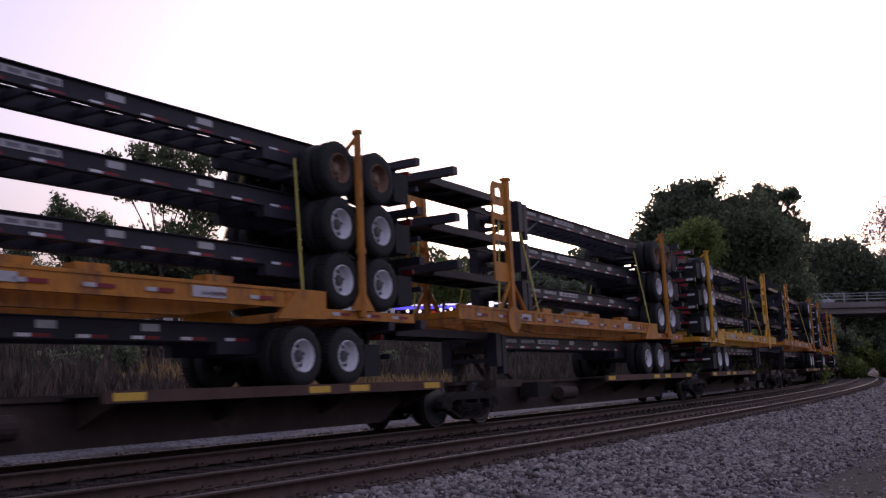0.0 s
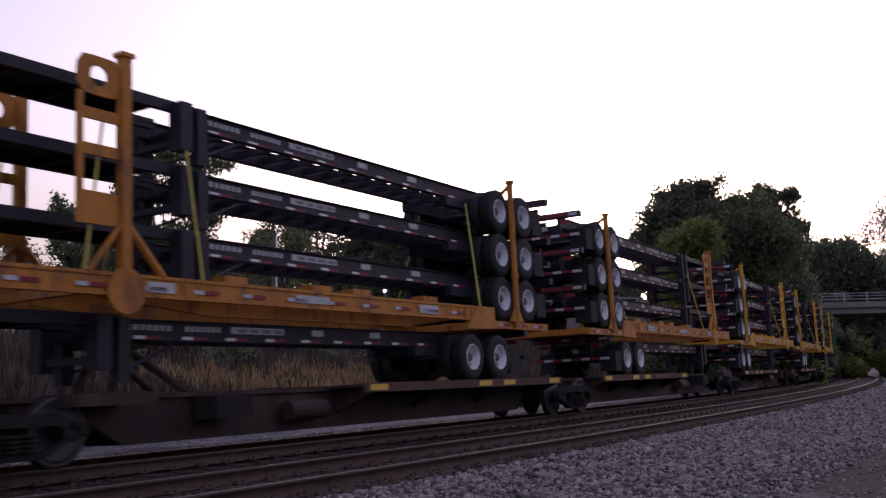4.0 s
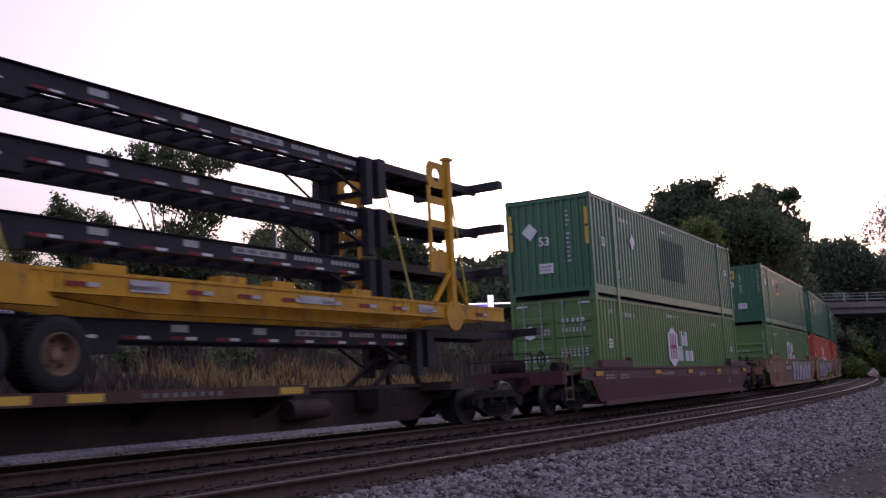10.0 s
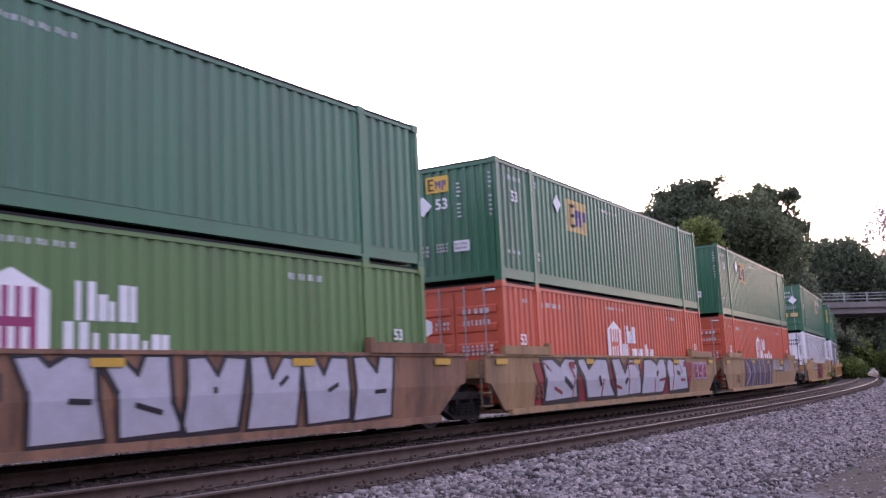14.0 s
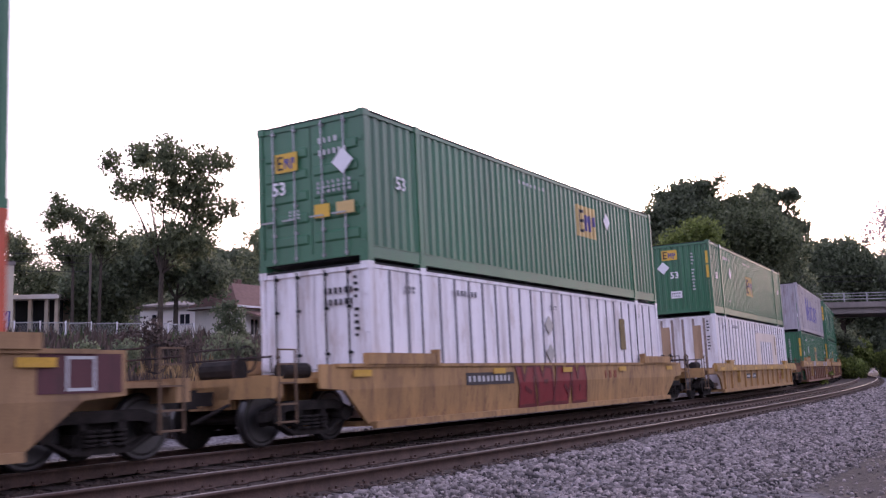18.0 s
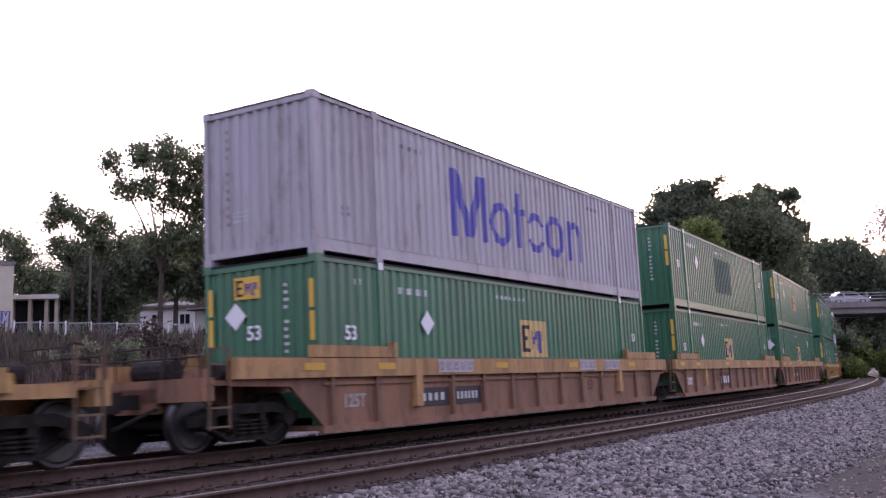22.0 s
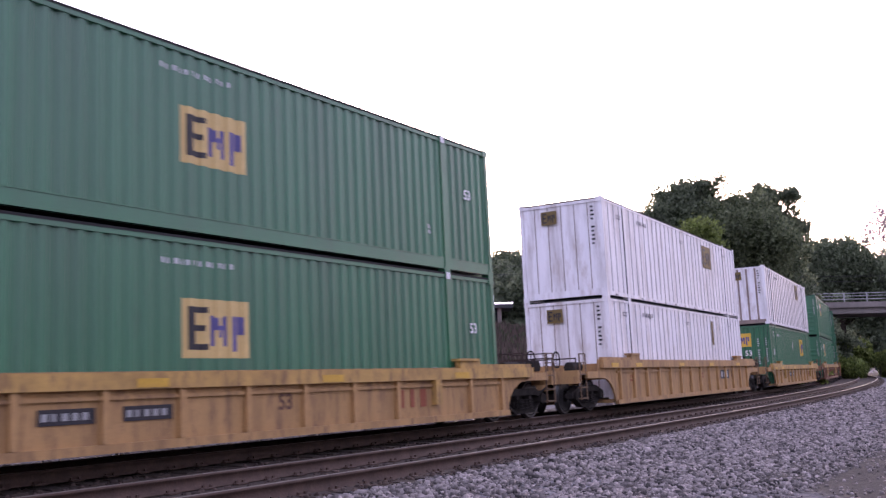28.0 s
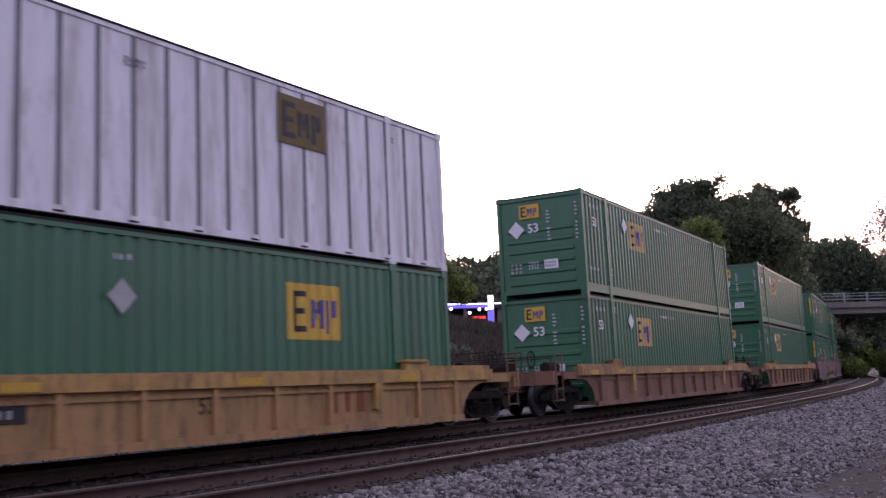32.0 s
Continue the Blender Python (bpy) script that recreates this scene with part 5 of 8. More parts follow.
                    outer.append(bm.verts.new((cx + k * dx, yy, cz + k * dz)))
                rings.append((inner, outer))
            for i in range(n):
                j = (i + 1) % n
                for inner, outer in rings:
                    bm.faces.new((inner[i], inner[j], outer[j], outer[i]))
                for k in (0, 1):
                    bm.faces.new((rings[0][k][i], rings[0][k][j], rings[1][k][j], rings[1][k][i]))
        part("holed_plate", holed, colour, ob, key=("holed", g, post, sy))
        part("post_brace", lambda bm, sy=sy: (tube(bm, ((post + 0.00), sy * 1.17, 1.0), ((post - 0.70), sy * 1.17, 0.25), 0.06, n=6), tube(bm, ((post + 0.00), sy * 1.17, 1.0), ((post + 0.60), sy * 1.17, 0.25), 0.05, n=6)), colour, ob, key=("brace", post, sy))
        part("wheel_post", lambda bm, sy=sy: (tube(bm, (0, sy * 1.26, -0.15), (0, sy * 1.26, 3.3), 0.075, n=10), tube(bm, (0, sy * 1.26, 3.3), (0, sy * 1.26, 3.36), 0.11, n=10),
             tube(bm, (0, sy * 1.26, 1.02), (0, sy * 1.26, 1.12), 0.1, n=10), tube(bm, (0, sy * 1.22, 3.22), (-0.12, sy * 0.75, 2.95), 0.045, n=6)), colour, ob, key=("wheel_post", sy))
        part("post_foot", lambda bm, sy=sy: prism(bm, [(-0.35, -0.03), (0.35, -0.03), (0.08, 0.3), (-0.08, 0.3)], sy * 1.26 - 0.02, sy * 1.26 + 0.02), colour, ob, key=("foot", sy))
        for k, x in enumerate((3.0, 5.4, 6.6, 8.8)):
            part("chock", boxes((x, x + 0.55, sy * 0.8 - 0.15, sy * 0.8 + 0.15, 0.27, 0.42)), colour, ob, key=("chock", sy, k))
        y0, y1 = sorted((yo, yo + sy * 0.006))
        red = [(1.3 + 1.05 * i, 1.62 + 1.05 * i, y0, y1, 0.05, 0.11) for i in range(12)] + [(-1.5 + 0.9 * i, -1.2 + 0.9 * i, y0, y1, -0.14, -0.08) for i in range(3)]
        white = [(r[1], r[1] + 0.2, y0, y1, r[4], r[5]) for r in red]
        part("red_tape", boxes(*red), "tape_red", ob, key=("f_red", sy))
        part("white_tape", boxes(*white), "tape_white", ob, key=("f_white", sy))
        part("label_plate", boxes((3.4, 4.1, y0, y1, 0.02, 0.19), (7.0, 7.9, y0, y1, 0.04, 0.17), (10.6, 11.1, y0, y1, 0.03, 0.18)), "tape_white", ob, key=("f_label", sy))
    for x in (-1.7, 1.1, 2.6, 5.0, 7.4, 9.8, 11.9, 14.05):
        zz = -0.19 if x < 1.2 else 0.0
        part("cross_beam", boxes((-0.07, 0.07, -1.15, 1.15, zz, zz + 0.14)), colour, ob, key=("f_cross", zz), at=(x, 0, 0))
    part("wheel_deck", boxes((-1.75, 1.1, -1.12, 1.12, -0.06, -0.02)), colour, ob, key="wheel_deck")
    for x, dx, z in ((1.55, -0.5, 2.75), (post - 1.5, -0.12, 2.9), (post + 0.65, -0.35, 2.5)):
        for sy in (-1, 1):
            part("strap", lambda bm, sy=sy: tube(bm, (x + dx, sy * (0.62 if x < 12 else 1.1), z), (x, sy * 1.16, 0.27), 0.022, n=6), "strap", ob, "yellow tie-down strap", key=("strap", round(x, 2), sy))
    return ob


def spine_car(truck_lead, truck_tail, span):
    """A spine car unit; its wheel platform towards -x."""
    ob = thing("spine_car", "grimy brown articulated spine car with yellow reflectors", "freight car", "spine cars")
    h = span / 2
    part("centre_sill", lambda bm: prism(bm, [(-h + 0.5, 0.62), (-h + 1.6, 0.6), (-h + 2.3, 0.2), (h - 2.3, 0.2), (h - 1.6, 0.6), (h - 0.5, 0.62), (h - 0.5, 0.86), (-h + 0.5, 0.86)], -0.42, 0.42), "spine_brown_shaded", ob, key=("sill", span))
    part("sill_cover", boxes((-h + 0.4, h - 0.4, -0.5, 0.5, 0.86, 0.93)), "spine_brown_shaded", ob, key=("cover", span))
    for sy in (-1, 1):
        y0, y1 = sorted((sy * 1.32, sy * 1.24))
        part("platform_edge", boxes((-h + 1.4, -h + 9.7, y0, y1, 0.80, 0.97)), "spine_edge", ob, key=("edge", span, sy))
        part("platform", boxes((-h + 1.4, -h + 9.7, min(sy * 0.5, sy * 1.24), max(sy * 0.5, sy * 1.24), 0.90, 0.95)), "spine_brown_shaded", ob, key=("platform", span, sy))
        for x in (1.55, 3.9, 5.0, 9.0):
            part("reflector", boxes((-h + x, -h + x + 0.55, min(sy * 1.32, sy * 1.327), max(sy * 1.32, sy * 1.327), 0.83, 0.94)), "decal_yellow", ob, "yellow reflector", key=("s_refl", x, span, sy))
        bars(ob, Matrix.Translation((-h + 7.0, -1.322, 0.885)), 1.6, 0.1, 9, "galv")
        for x in (1.6, 4.2, 6.8, 9.4):
            part("outrigger", lambda bm, sy=sy: prism_x(bm, [(sy * 0.42, 0.45), (sy * 1.25, 0.8), (sy * 1.25, 0.9), (sy * 0.42, 0.9)], -0.05, 0.05), "spine_brown_shaded", ob, key=("outrigger", sy), at=(-h + x, 0, 0))
        part("tool_box", boxes((h - 4.4, h - 3.6, sy * 0.75 - 0.25, sy * 0.75 + 0.25, 0.5, 0.86)), "truck_iron", ob, key=("toolbox", span, sy))
        part("step_arm", boxes((h - 2.2, h - 0.9, min(sy * 0.45, sy * 1.25), max(sy * 0.45, sy * 1.25), 0.78, 0.95)), "spine_brown_shaded", ob, key=("arm", span, sy))
        part("air_tank", lambda bm, sy=sy: tube(bm, (h - 6.6, sy * 0.66, 0.55), (h - 5.6, sy * 0.66, 0.55), 0.17, n=16), "spine_brown_shaded", ob, key=("s_tank", span, sy))
    def hitch(bm):
        for sy in (-1, 1):
            tube(bm, (h - 3.6, sy * 0.35, 0.93), (h - 2.45, sy * 0.25, 1.62), 0.06, n=6)
            tube(bm, (h - 2.1, sy * 0.4, 0.93), (h - 2.35, sy * 0.3, 1.62), 0.07, n=6)
        prism_x(bm, [(-0.4, 1.6), (0.4, 1.6), (0.45, 1.74), (-0.45, 1.74)], h - 2.75, h - 2.0)
    part("hitch_stand", hitch, "spine_brown_shaded", ob, key=("hitch", span))
    for e, on in ((-1, truck_lead), (1, truck_tail)):
        part("joint", boxes(tuple(sorted((e * (h - 0.6), e * (h - 0.05)))) + (-0.25, 0.25, 0.64, 0.86)), "truck_iron", ob, key=("joint", e, span))
        if on:
            truck(ob, e * h)
    return ob


# ---- the train ----
TURNED = Matrix.Rotation(math.pi, 4, "Z")
# middle of the unit, its length, coupling end trails, middle of the upper axles, of the lower, end trucks, dull paint, how far off the front posts stand
FLATS = [(9.47, 17.2, False, 14.15, 13.12, (True, True), True, 11.6), (26.67, 17.2, False, 31.7, 30.2, (False, True), True, 11.55), (43.32, 16.1, True, 37.55, 39.2, (False, True), False, 12.1),
         (63.82, 16.7, False, 68.65, 67.2, (True, True), True, 11.5), (80.77, 17.2, True, 74.78, 76.6, (False, True), True, 11.8), (97.97, 17.2, True, 92.25, 91.85, (False, True), False, 11.7),
         (115.17, 17.2, True, 109.42, 111.3, (False, True), False, 11.8), (132.02, 16.5, True, 126.46, 128.12, (False, True), False, 11.95)]


def flat_cars():
    templates = {"white": chassis(), "both": chassis(rusty=((True, 1), (False, 1))), "one": chassis(rusty=((True, -1),)), "worn": chassis(rusty=((True, -1), (False, -1)))}
    used = set()

    def next_chassis(kind="white"):
        if kind not in used:
            used.add(kind)
            return templates[kind]
        return copy_thing(templates[kind], Matrix.Identity(4))

    for mid, span, trailing, upper, lower, trucks, dull, post in FLATS:
        turn = Matrix.Identity(4) if trailing else TURNED
        t = trucks if trailing else trucks[::-1]
        rides(spine_car(t[0], t[1], span), mid, turn)
        rides(loading_frame("frame_orange" if dull else "frame_yellow", dull, post, trailing), mid, Matrix.Translation((upper - mid, 0, 2.31)) @ turn)
        rides(next_chassis("worn" if mid > 130 else "white"), mid, Matrix.Translation((lower - mid, 0, 0.952)) @ turn)
        for z in (2.31, 3.34, 4.37):
            rides(next_chassis("both" if mid < 30 and z > 4 else "one" if 90 < mid < 100 and 3 < z < 4 else "white"), mid, Matrix.Translation((upper + 0.12 - mid, 0, z)) @ turn)


LOW, HIGH = 0.30, 3.222    # floors of the two containers of a stack
GREEN = "green corrugated steel container with %s"
MARKED = GREEN % "a yellow side panel"


def stack(lead, car, lower, upper):
    mid = lead + HALF
    rides(car, mid)
    if lower:
        rides(lower, mid, Matrix.Translation((0, 0, LOW)))
    rides(upper, mid, Matrix.Translation((0, 0, HIGH)))


def green_box(where="low", u=7.65, z=1.55, lead="wave", worn_patch=False, back="decal_tan", logo_end=True):
    c = container("shipping_container", "deep_green", GREEN % "a darker repainted patch" if worn_patch else MARKED, "wave", lead)
    tagged(c, group="containers")
    if lead == "doors":
        sign("53", 0.36, "decal_white", c, on_end(0.75, 1.6, 0.045))
        logo_patch(c, on_end(0.55, 2.12, 0.045), 0.55, 0.38)
        bars(c, on_end(-0.5, 2.42, 0.045), 0.5, 0.16, 4)
        bars(c, on_end(-0.6, 2.18, 0.045), 0.7, 0.16, 6)
        part("placard", lozenge, "decal_white", c, "white diamond placard", key="lozenge", at=on_end(-0.82, 1.95, 0.05))
        bars(c, on_end(-0.62, 1.5, 0.045), 0.85, 0.26, 7, "galv", rows=3)
        patch("yellow_label", 0.36, 0.26, "decal_yellow", c, on_end(-0.3, 1.05, 0.045))
        patch("pale_label", 0.42, 0.24, "decal_tan", c, on_end(-0.85, 1.05, 0.045))
        bars(c, on_end(0.35, 1.05, 0.045), 0.3, 0.2, 3, rows=3)
        bars(c, on_side(7.3, 2.52), 1.5, 0.12, 12)
        sign("53", 0.36, "decal_white", c, on_side(1.2, 1.6))
        part("placard", lozenge, "decal_white", c, "white diamond placard", key="lozenge", at=on_side(12.2, 2.2))
        logo_patch(c, on_side(u, z), back=back)
        return c
    green_marks(c, where)
    if worn_patch:
        painted("repainted_patch", [(-1.475, 1.475, -0.7, 0.7)], "repaint_green", c, on_side(7.85, 1.6), 0.004, "darker repainted patch")
    else:
        logo_patch(c, on_side(u, z), back=back)
    if logo_end:
        logo_patch(c, on_end(0.3, 2.45), 0.62, 0.4)
    return c


def emblem_box(paint, lead):
    c = container("shipping_container", paint, ("bright green" if paint == "light_green" else "orange-red") + " corrugated container with a white hexagon emblem", "wave", lead)
    tagged(c, group="containers")
    if paint == "orange_red":
        ORANGE.add(c.name)
    emblem_marks(c, lead == "doors")
    return c


def white_box(lead, u, z, w=1.25, style="panel"):
    c = container("shipping_container", "white_paint", "dirty white sheet-and-post container in a double stack", style, lead)
    tagged(c, group="containers")
    white_marks(c, u, z, w)
    return c


def stencil(car, word, size, x, z, mat="stencil_dark", y=-1.425):
    sign(word, size, mat, car, Matrix.Translation((x, y, z)), "stencil")


def stacks():
    # 1: maroon car
    car = well_car("well_car", "maroon smooth-sided well car with yellow reflectors", "well_maroon", "smooth", 1.18)
    stencil(car, "53", 0.34, 5.9, 0.62, "galv")
    bars(car, Matrix.Translation((-2.2, -1.427, 0.97)), 1.5, 0.14, 9, "galv")
    for x in (-7.6, -6.4, 2.0, 4.4, 7.0):
        bars(car, Matrix.Translation((x, -1.427, 0.92)), 0.8, 0.16, 4, "galv", rows=2)
    stack(145.96, car, emblem_box("light_green", "doors"), green_box(worn_patch=True, logo_end=False))
    # 2 to 4: one articulated car of three wells
    wells = []
    for i, (lead, ends, trucks) in enumerate(((169.3, (True, False), (True, False)), (188.74, (False, False), (True, True)), (208.5, (False, True), (False, True)))):
        car = well_car("well_car", "rust-brown smooth-sided articulated well car with graffiti", "well_dun" if i else "well_brown", "smooth", 1.5, ends, trucks)
        tagged(car, group="articulated well cars")
        stencil(car, "53", 0.46, -6.6, 0.62)
        if i == 0:
            graffiti(car, -1.0, 6.8, 0.3, 1.45, "graffiti_white", 6, 3, line=0.075)
            patch("number_board", 2.5, 0.34, "decal_black", car, Matrix.Translation((-2.45, -1.424, 1.05)))
            bars(car, Matrix.Translation((-2.45, -1.431, 1.05)), 2.3, 0.26, 10)
        elif i == 1:
            graffiti(car, -6.5, 5.6, 0.32, 1.46, "graffiti_white", 5, 11, line=0.14)
            graffiti(car, -6.9, 6.0, 0.34, 1.30, "graffiti_red", 6, 12, edge="graffiti_red", y=-1.422)
            graffiti(car, 6.2, 7.9, 0.75, 1.3, "graffiti_red", 3, 14, edge="graffiti_pink", line=0.06)
            for x in (-4.6, 0.7, 5.2):
                patch("red_spot", 0.28, 0.18, "graffiti_red", car, Matrix.Translation((x, -1.446, 1.25)), "red sprayed spot")
        else:
            graffiti(car, -5.2, 1.5, 0.32, 1.46, "graffiti_violet", 5, 5, edge="graffiti_violet", stroke="graffiti_pink")
            graffiti(car, 1.7, 3.4, 0.98, 1.42, "graffiti_pale", 4, 6, edge="graffiti_pale", line=0.05)
            graffiti(car, 5.0, 6.9, 0.9, 1.42, "graffiti_pale", 5, 7, edge="graffiti_pale", line=0.04)
            patch("end_panel", 1.25, 0.5, "well_maroon", car, Matrix.Translation((9.05, -1.424, 1.2)), "maroon repainted end panel")
            for dx, dz, w, h in ((-0.2, 0, 0.04, 0.4), (0.2, 0, 0.04, 0.4), (0, -0.2, 0.44, 0.04), (0, 0.2, 0.44, 0.04)):
                patch("white_line", w, h, "decal_faded", car, Matrix.Translation((9.05 + dx, -1.4305, 1.2 + dz)))
            patch("number_board", 2.5, 0.32, "decal_black", car, Matrix.Translation((3.5, -1.424, 1.03)))
            bars(car, Matrix.Translation((3.5, -1.431, 1.03)), 2.25, 0.24, 10)
        wells.append((lead, car))
    stack(*wells[0], emblem_box("light_green", "ribs"), green_box("high", 4.92, 2.07))
    stack(*wells[1], emblem_box("orange_red", "doors"), green_box("high", 4.92, 2.07))
    stack(*wells[2], emblem_box("orange_red", "doors"), green_box("high", 4.8, 2.07))
    # 5: tan car with red graffiti
    car = well_car("well_car", "tan smooth-sided well car with dark red graffiti", "well_tan", "smooth", 1.3)
    graffiti(car, -2.5, 1.6, 0.3, 1.26, "graffiti_red", 4, 8, edge="graffiti_dark", line=0.1)
    patch("number_board", 2.2, 0.26, "decal_black", car, Matrix.Translation((-3.75, -1.424, 0.98)))
    bars(car, Matrix.Translation((-3.75, -1.431, 0.98)), 2.0, 0.18, 10)
    bars(car, Matrix.Translation((3.4, -1.427, 1.0)), 1.00, 0.3, 3, "stencil_red")
    marked_white = white_box("doors", 12.9, 1.85, 0.42)
    for z in (2.42, 2.2):
        bars(marked_white, on_end(-0.62, z, 0.006), 0.72, 0.17, 6, "decal_black")
    for z in (1.95, 1.25):
        part("placard", lozenge, "galv", marked_white, "grey diamond placard", key="lozenge", at=on_side(7.77, z))
    stack(231.94, car, marked_white, green_box("high", 10.8, 2.02, lead="doors"))
    # 6: tan ribbed car
    tan = "tan ribbed-sided well car with a yellow-striped top edge"
    car = well_car("well_car", tan, "well_tan", "ribbed", 1.22, lip="well_lip")
    for x in (-3.2, -1.9):
        patch("number_board", 0.85, 0.2, "decal_black", car, Matrix.Translation((x, -1.43, 0.74)))
        bars(car, Matrix.Translation((x, -1.437, 0.74)), 0.75, 0.14, 5)
    stencil(car, "53", 0.36, 1.5, 0.7)
    bars(car, Matrix.Translation((4.6, -1.427, 0.65)), 1.00, 0.5, 3, "stencil_red")
    w = white_box("panel", 12.9, 1.85, 0.2)
    part("stain", boxes((-0.1, 5.2, -1.297, -1.291, 2.0, 2.4), (-0.1, 0.95, -1.297, -1.291, 0.3, 2.0), (4.0, 5.2, -1.297, -1.291, 0.3, 2.0)), "stain_pale", w, "pale tan paint left by a removed panel")
    part("stain", boxes((-HALF - 0.001, -HALF + 0.003, 0.52, 0.86, 1.2, 2.5), (-HALF - 0.001, -HALF + 0.003, -0.72, -0.4, 1.2, 2.5)), "stain_rust", w, "brown rust bands")
    stack(255.52, car, w, green_box("low"))
    # 7 to 9: one articulated ribbed car
    grey = container("shipping_container", "grey_paint", "pale grey corrugated container with big blue shapes on its side", "wave", "wave")
    tagged(grey, group="containers")
    blue_name(grey)
    wells = []
    for i, (lead, ends, trucks) in enumerate(((278.83, (True, False), (True, False)), (298.43, (False, False), (True, True)), (318.04, (False, True), (False, True)))):
        car = well_car("well_car", "rust-brown ribbed articulated well car with a tan top edge", "well_brown", "ribbed", 1.42, ends, trucks, lip="well_tan")
        tagged(car, group="articulated well cars")
        stencil(car, "53", 0.36, -3.3 if i else 3.3, 0.72)
        if i == 1:
            patch("name_board", 1.75, 0.52, "decal_black", car, Matrix.Translation((-1.99, -1.424, 0.66)))
            bars(car, Matrix.Translation((-1.99, -1.431, 0.66)), 1.5, 0.40, 4, "decal_white")
            stencil(car, "125T", 0.32, -7.28, 0.66, "decal_white", -1.427)
        else:
            for x, n in ((-4.62, 4), (-3.28, 6)):
                patch("number_board", 1.1, 0.36, "decal_black", car, Matrix.Translation((x, -1.424, 0.66)))
                bars(car, Matrix.Translation((x, -1.431, 0.66)), 0.92, 0.22, n, "decal_faded")
            stencil(car, "125T", 0.32, -7.28, 0.66, "galv", -1.427)
        for x0, x1, n in ((-4.6, -3.2, 5), (2.4, 3.5, 4), (4.1, 5.2, 4)) if i == 0 else ():
            graffiti(car, x0, x1, 1.14, 1.37, "graffiti_pale", n, 20 + i + n, edge="graffiti_white", y=-1.531, folded=False, line=0.035)
        wells.append((lead, car))
    stack(*wells[0], green_box("low", 8.4, 1.6), grey)
    stack(*wells[1], green_box("low", 7.85, 1.55), green_box(worn_patch=True, logo_end=False))
    stack(*wells[2], green_box("low", 7.85, 1.5, lead="doors"), green_box("low"))
    # 10: tan ribbed car
    car = well_car("well_car", tan, "well_tan", "ribbed", 1.22, lip="well_lip")
    for x in (-3.2, -1.9):
        patch("number_board", 0.85, 0.2, "decal_black", car, Matrix.Translation((x, -1.43, 0.66)))
        bars(car, Matrix.Translation((x, -1.437, 0.66)), 0.75, 0.14, 5, "galv")
    stencil(car, "53", 0.36, 0.9, 0.7)
    bars(car, Matrix.Translation((4.6, -1.427, 0.65)), 1.00, 0.5, 3, "stencil_red")
    stack(341.53, car, green_box("low"), green_box("low"))
    # 11: tan car with close ribs
    car = well_car("well_car", "tan well car with closely set ribs", "well_tan", "close", 1.4)
    patch("name_board", 1.3, 0.34, "decal_black", car, Matrix.Translation((4.32, -1.424, 0.86)))
    bars(car, Matrix.Translation((4.32, -1.431, 0.86)), 1.1, 0.30, 3, "decal_faded")
    stencil(car, "53", 0.34, 5.5, 0.86)
    for x in (-6.7, 0.9):
        bars(car, Matrix.Translation((x, -1.427, 0.86)), 0.55, 0.22, 4, "stencil_red", rows=2)
    up, low = white_box("panel", 11.55, 2.16, 1.25, "close"), white_box("panel", 11.55, 2.15, 0.26, "close")
    for c in (up, low):
        logo_patch(c, on_end(0.35, 2.45, 0.03), 0.5, 0.4, worn=True)
    stack(364.63, car, low, up)
    # 12
    car = well_car("well_car", tan, "well_tan", "ribbed", 1.2, lip="well_lip")
    patch("number_board", 1.7, 0.22, "decal_black", car, Matrix.Translation((-2.6, -1.43, 0.72)))
    bars(car, Matrix.Translation((-2.6, -1.437, 0.72)), 1.5, 0.15, 9, "galv")
    stencil(car, "53", 0.36, 1.2, 0.7)
    bars(car, Matrix.Translation((4.6, -1.427, 0.65)), 1.00, 0.5, 3, "stencil_red")
    up = white_box("panel", 11.7, 2.25)
    logo_patch(up, on_end(0.06, 2.45, 0.03), 0.5, 0.4, worn=True)
    low = container("shipping_container", "deep_green", GREEN % "a large yellow panel on its end", "wave", "wave")
    tagged(low, group="containers")
    logo_patch(low, on_end(0.05, 2.18), 0.88, 0.66)
    logo_patch(low, on_side(11.95, 1.9), 1.4, 0.95)
    sign("53", 0.36, "decal_white", low, on_end(-0.22, 1.52))
    part("placard", lozenge, "galv", low, "grey diamond placard", key="lozenge", at=on_end(0.42, 1.47))
    part("placard", lozenge, "galv", low, "grey diamond placard", key="lozenge", at=on_side(7.85, 1.95))
    tall_bars(low, on_end(-0.72, 1.6), 1.3, 12)
    tall_bars(low, on_end(-1.1, 1.65), 1.2, 12, w=0.09)
    sign("53", 0.36, "decal_white", low, on_side(1.0, 1.52))
    bars(low, on_side(3.1, 2.42), 1.05, 0.19, 7)
    bars(low, on_side(1.45, 2.45), 0.35, 0.3, 2, rows=2)
    bars(low, on_side(7.9, 2.5), 0.35, 0.12, 3)
    stack(387.91, car, low, up)
    # 13 and on: ribbed car, then smooth articulated cars
    car = well_car("well_car", "rust-brown ribbed well car with a tan top edge", "well_brown", "ribbed", 1.22, lip="well_tan")
    stencil(car, "53", 0.36, 1.2, 0.7)
    stack(411.5, car, green_box("high", 4.75, 1.97, lead="ribs"), green_box("high", 4.7, 2.04, lead="ribs"))
    car = well_car("well_car", "rust-brown ribbed well car with a tan top edge", "well_brown", "ribbed", 1.22, lip="well_tan")
    stack(434.59, car, green_box("high", 4.7, 2.04, lead="ribs"), green_box("high", 4.7, 2.04, lead="ribs"))
    for i, (lead, ends, trucks) in enumerate(((456.6, (True, False), (True, False)), (475.9, (False, False), (True, True)), (495.5, (False, True), (False, True)))):
        car = well_car("well_car", "dusty plum-brown smooth-sided articulated well car", "well_plum", "smooth", 1.5, ends, trucks)
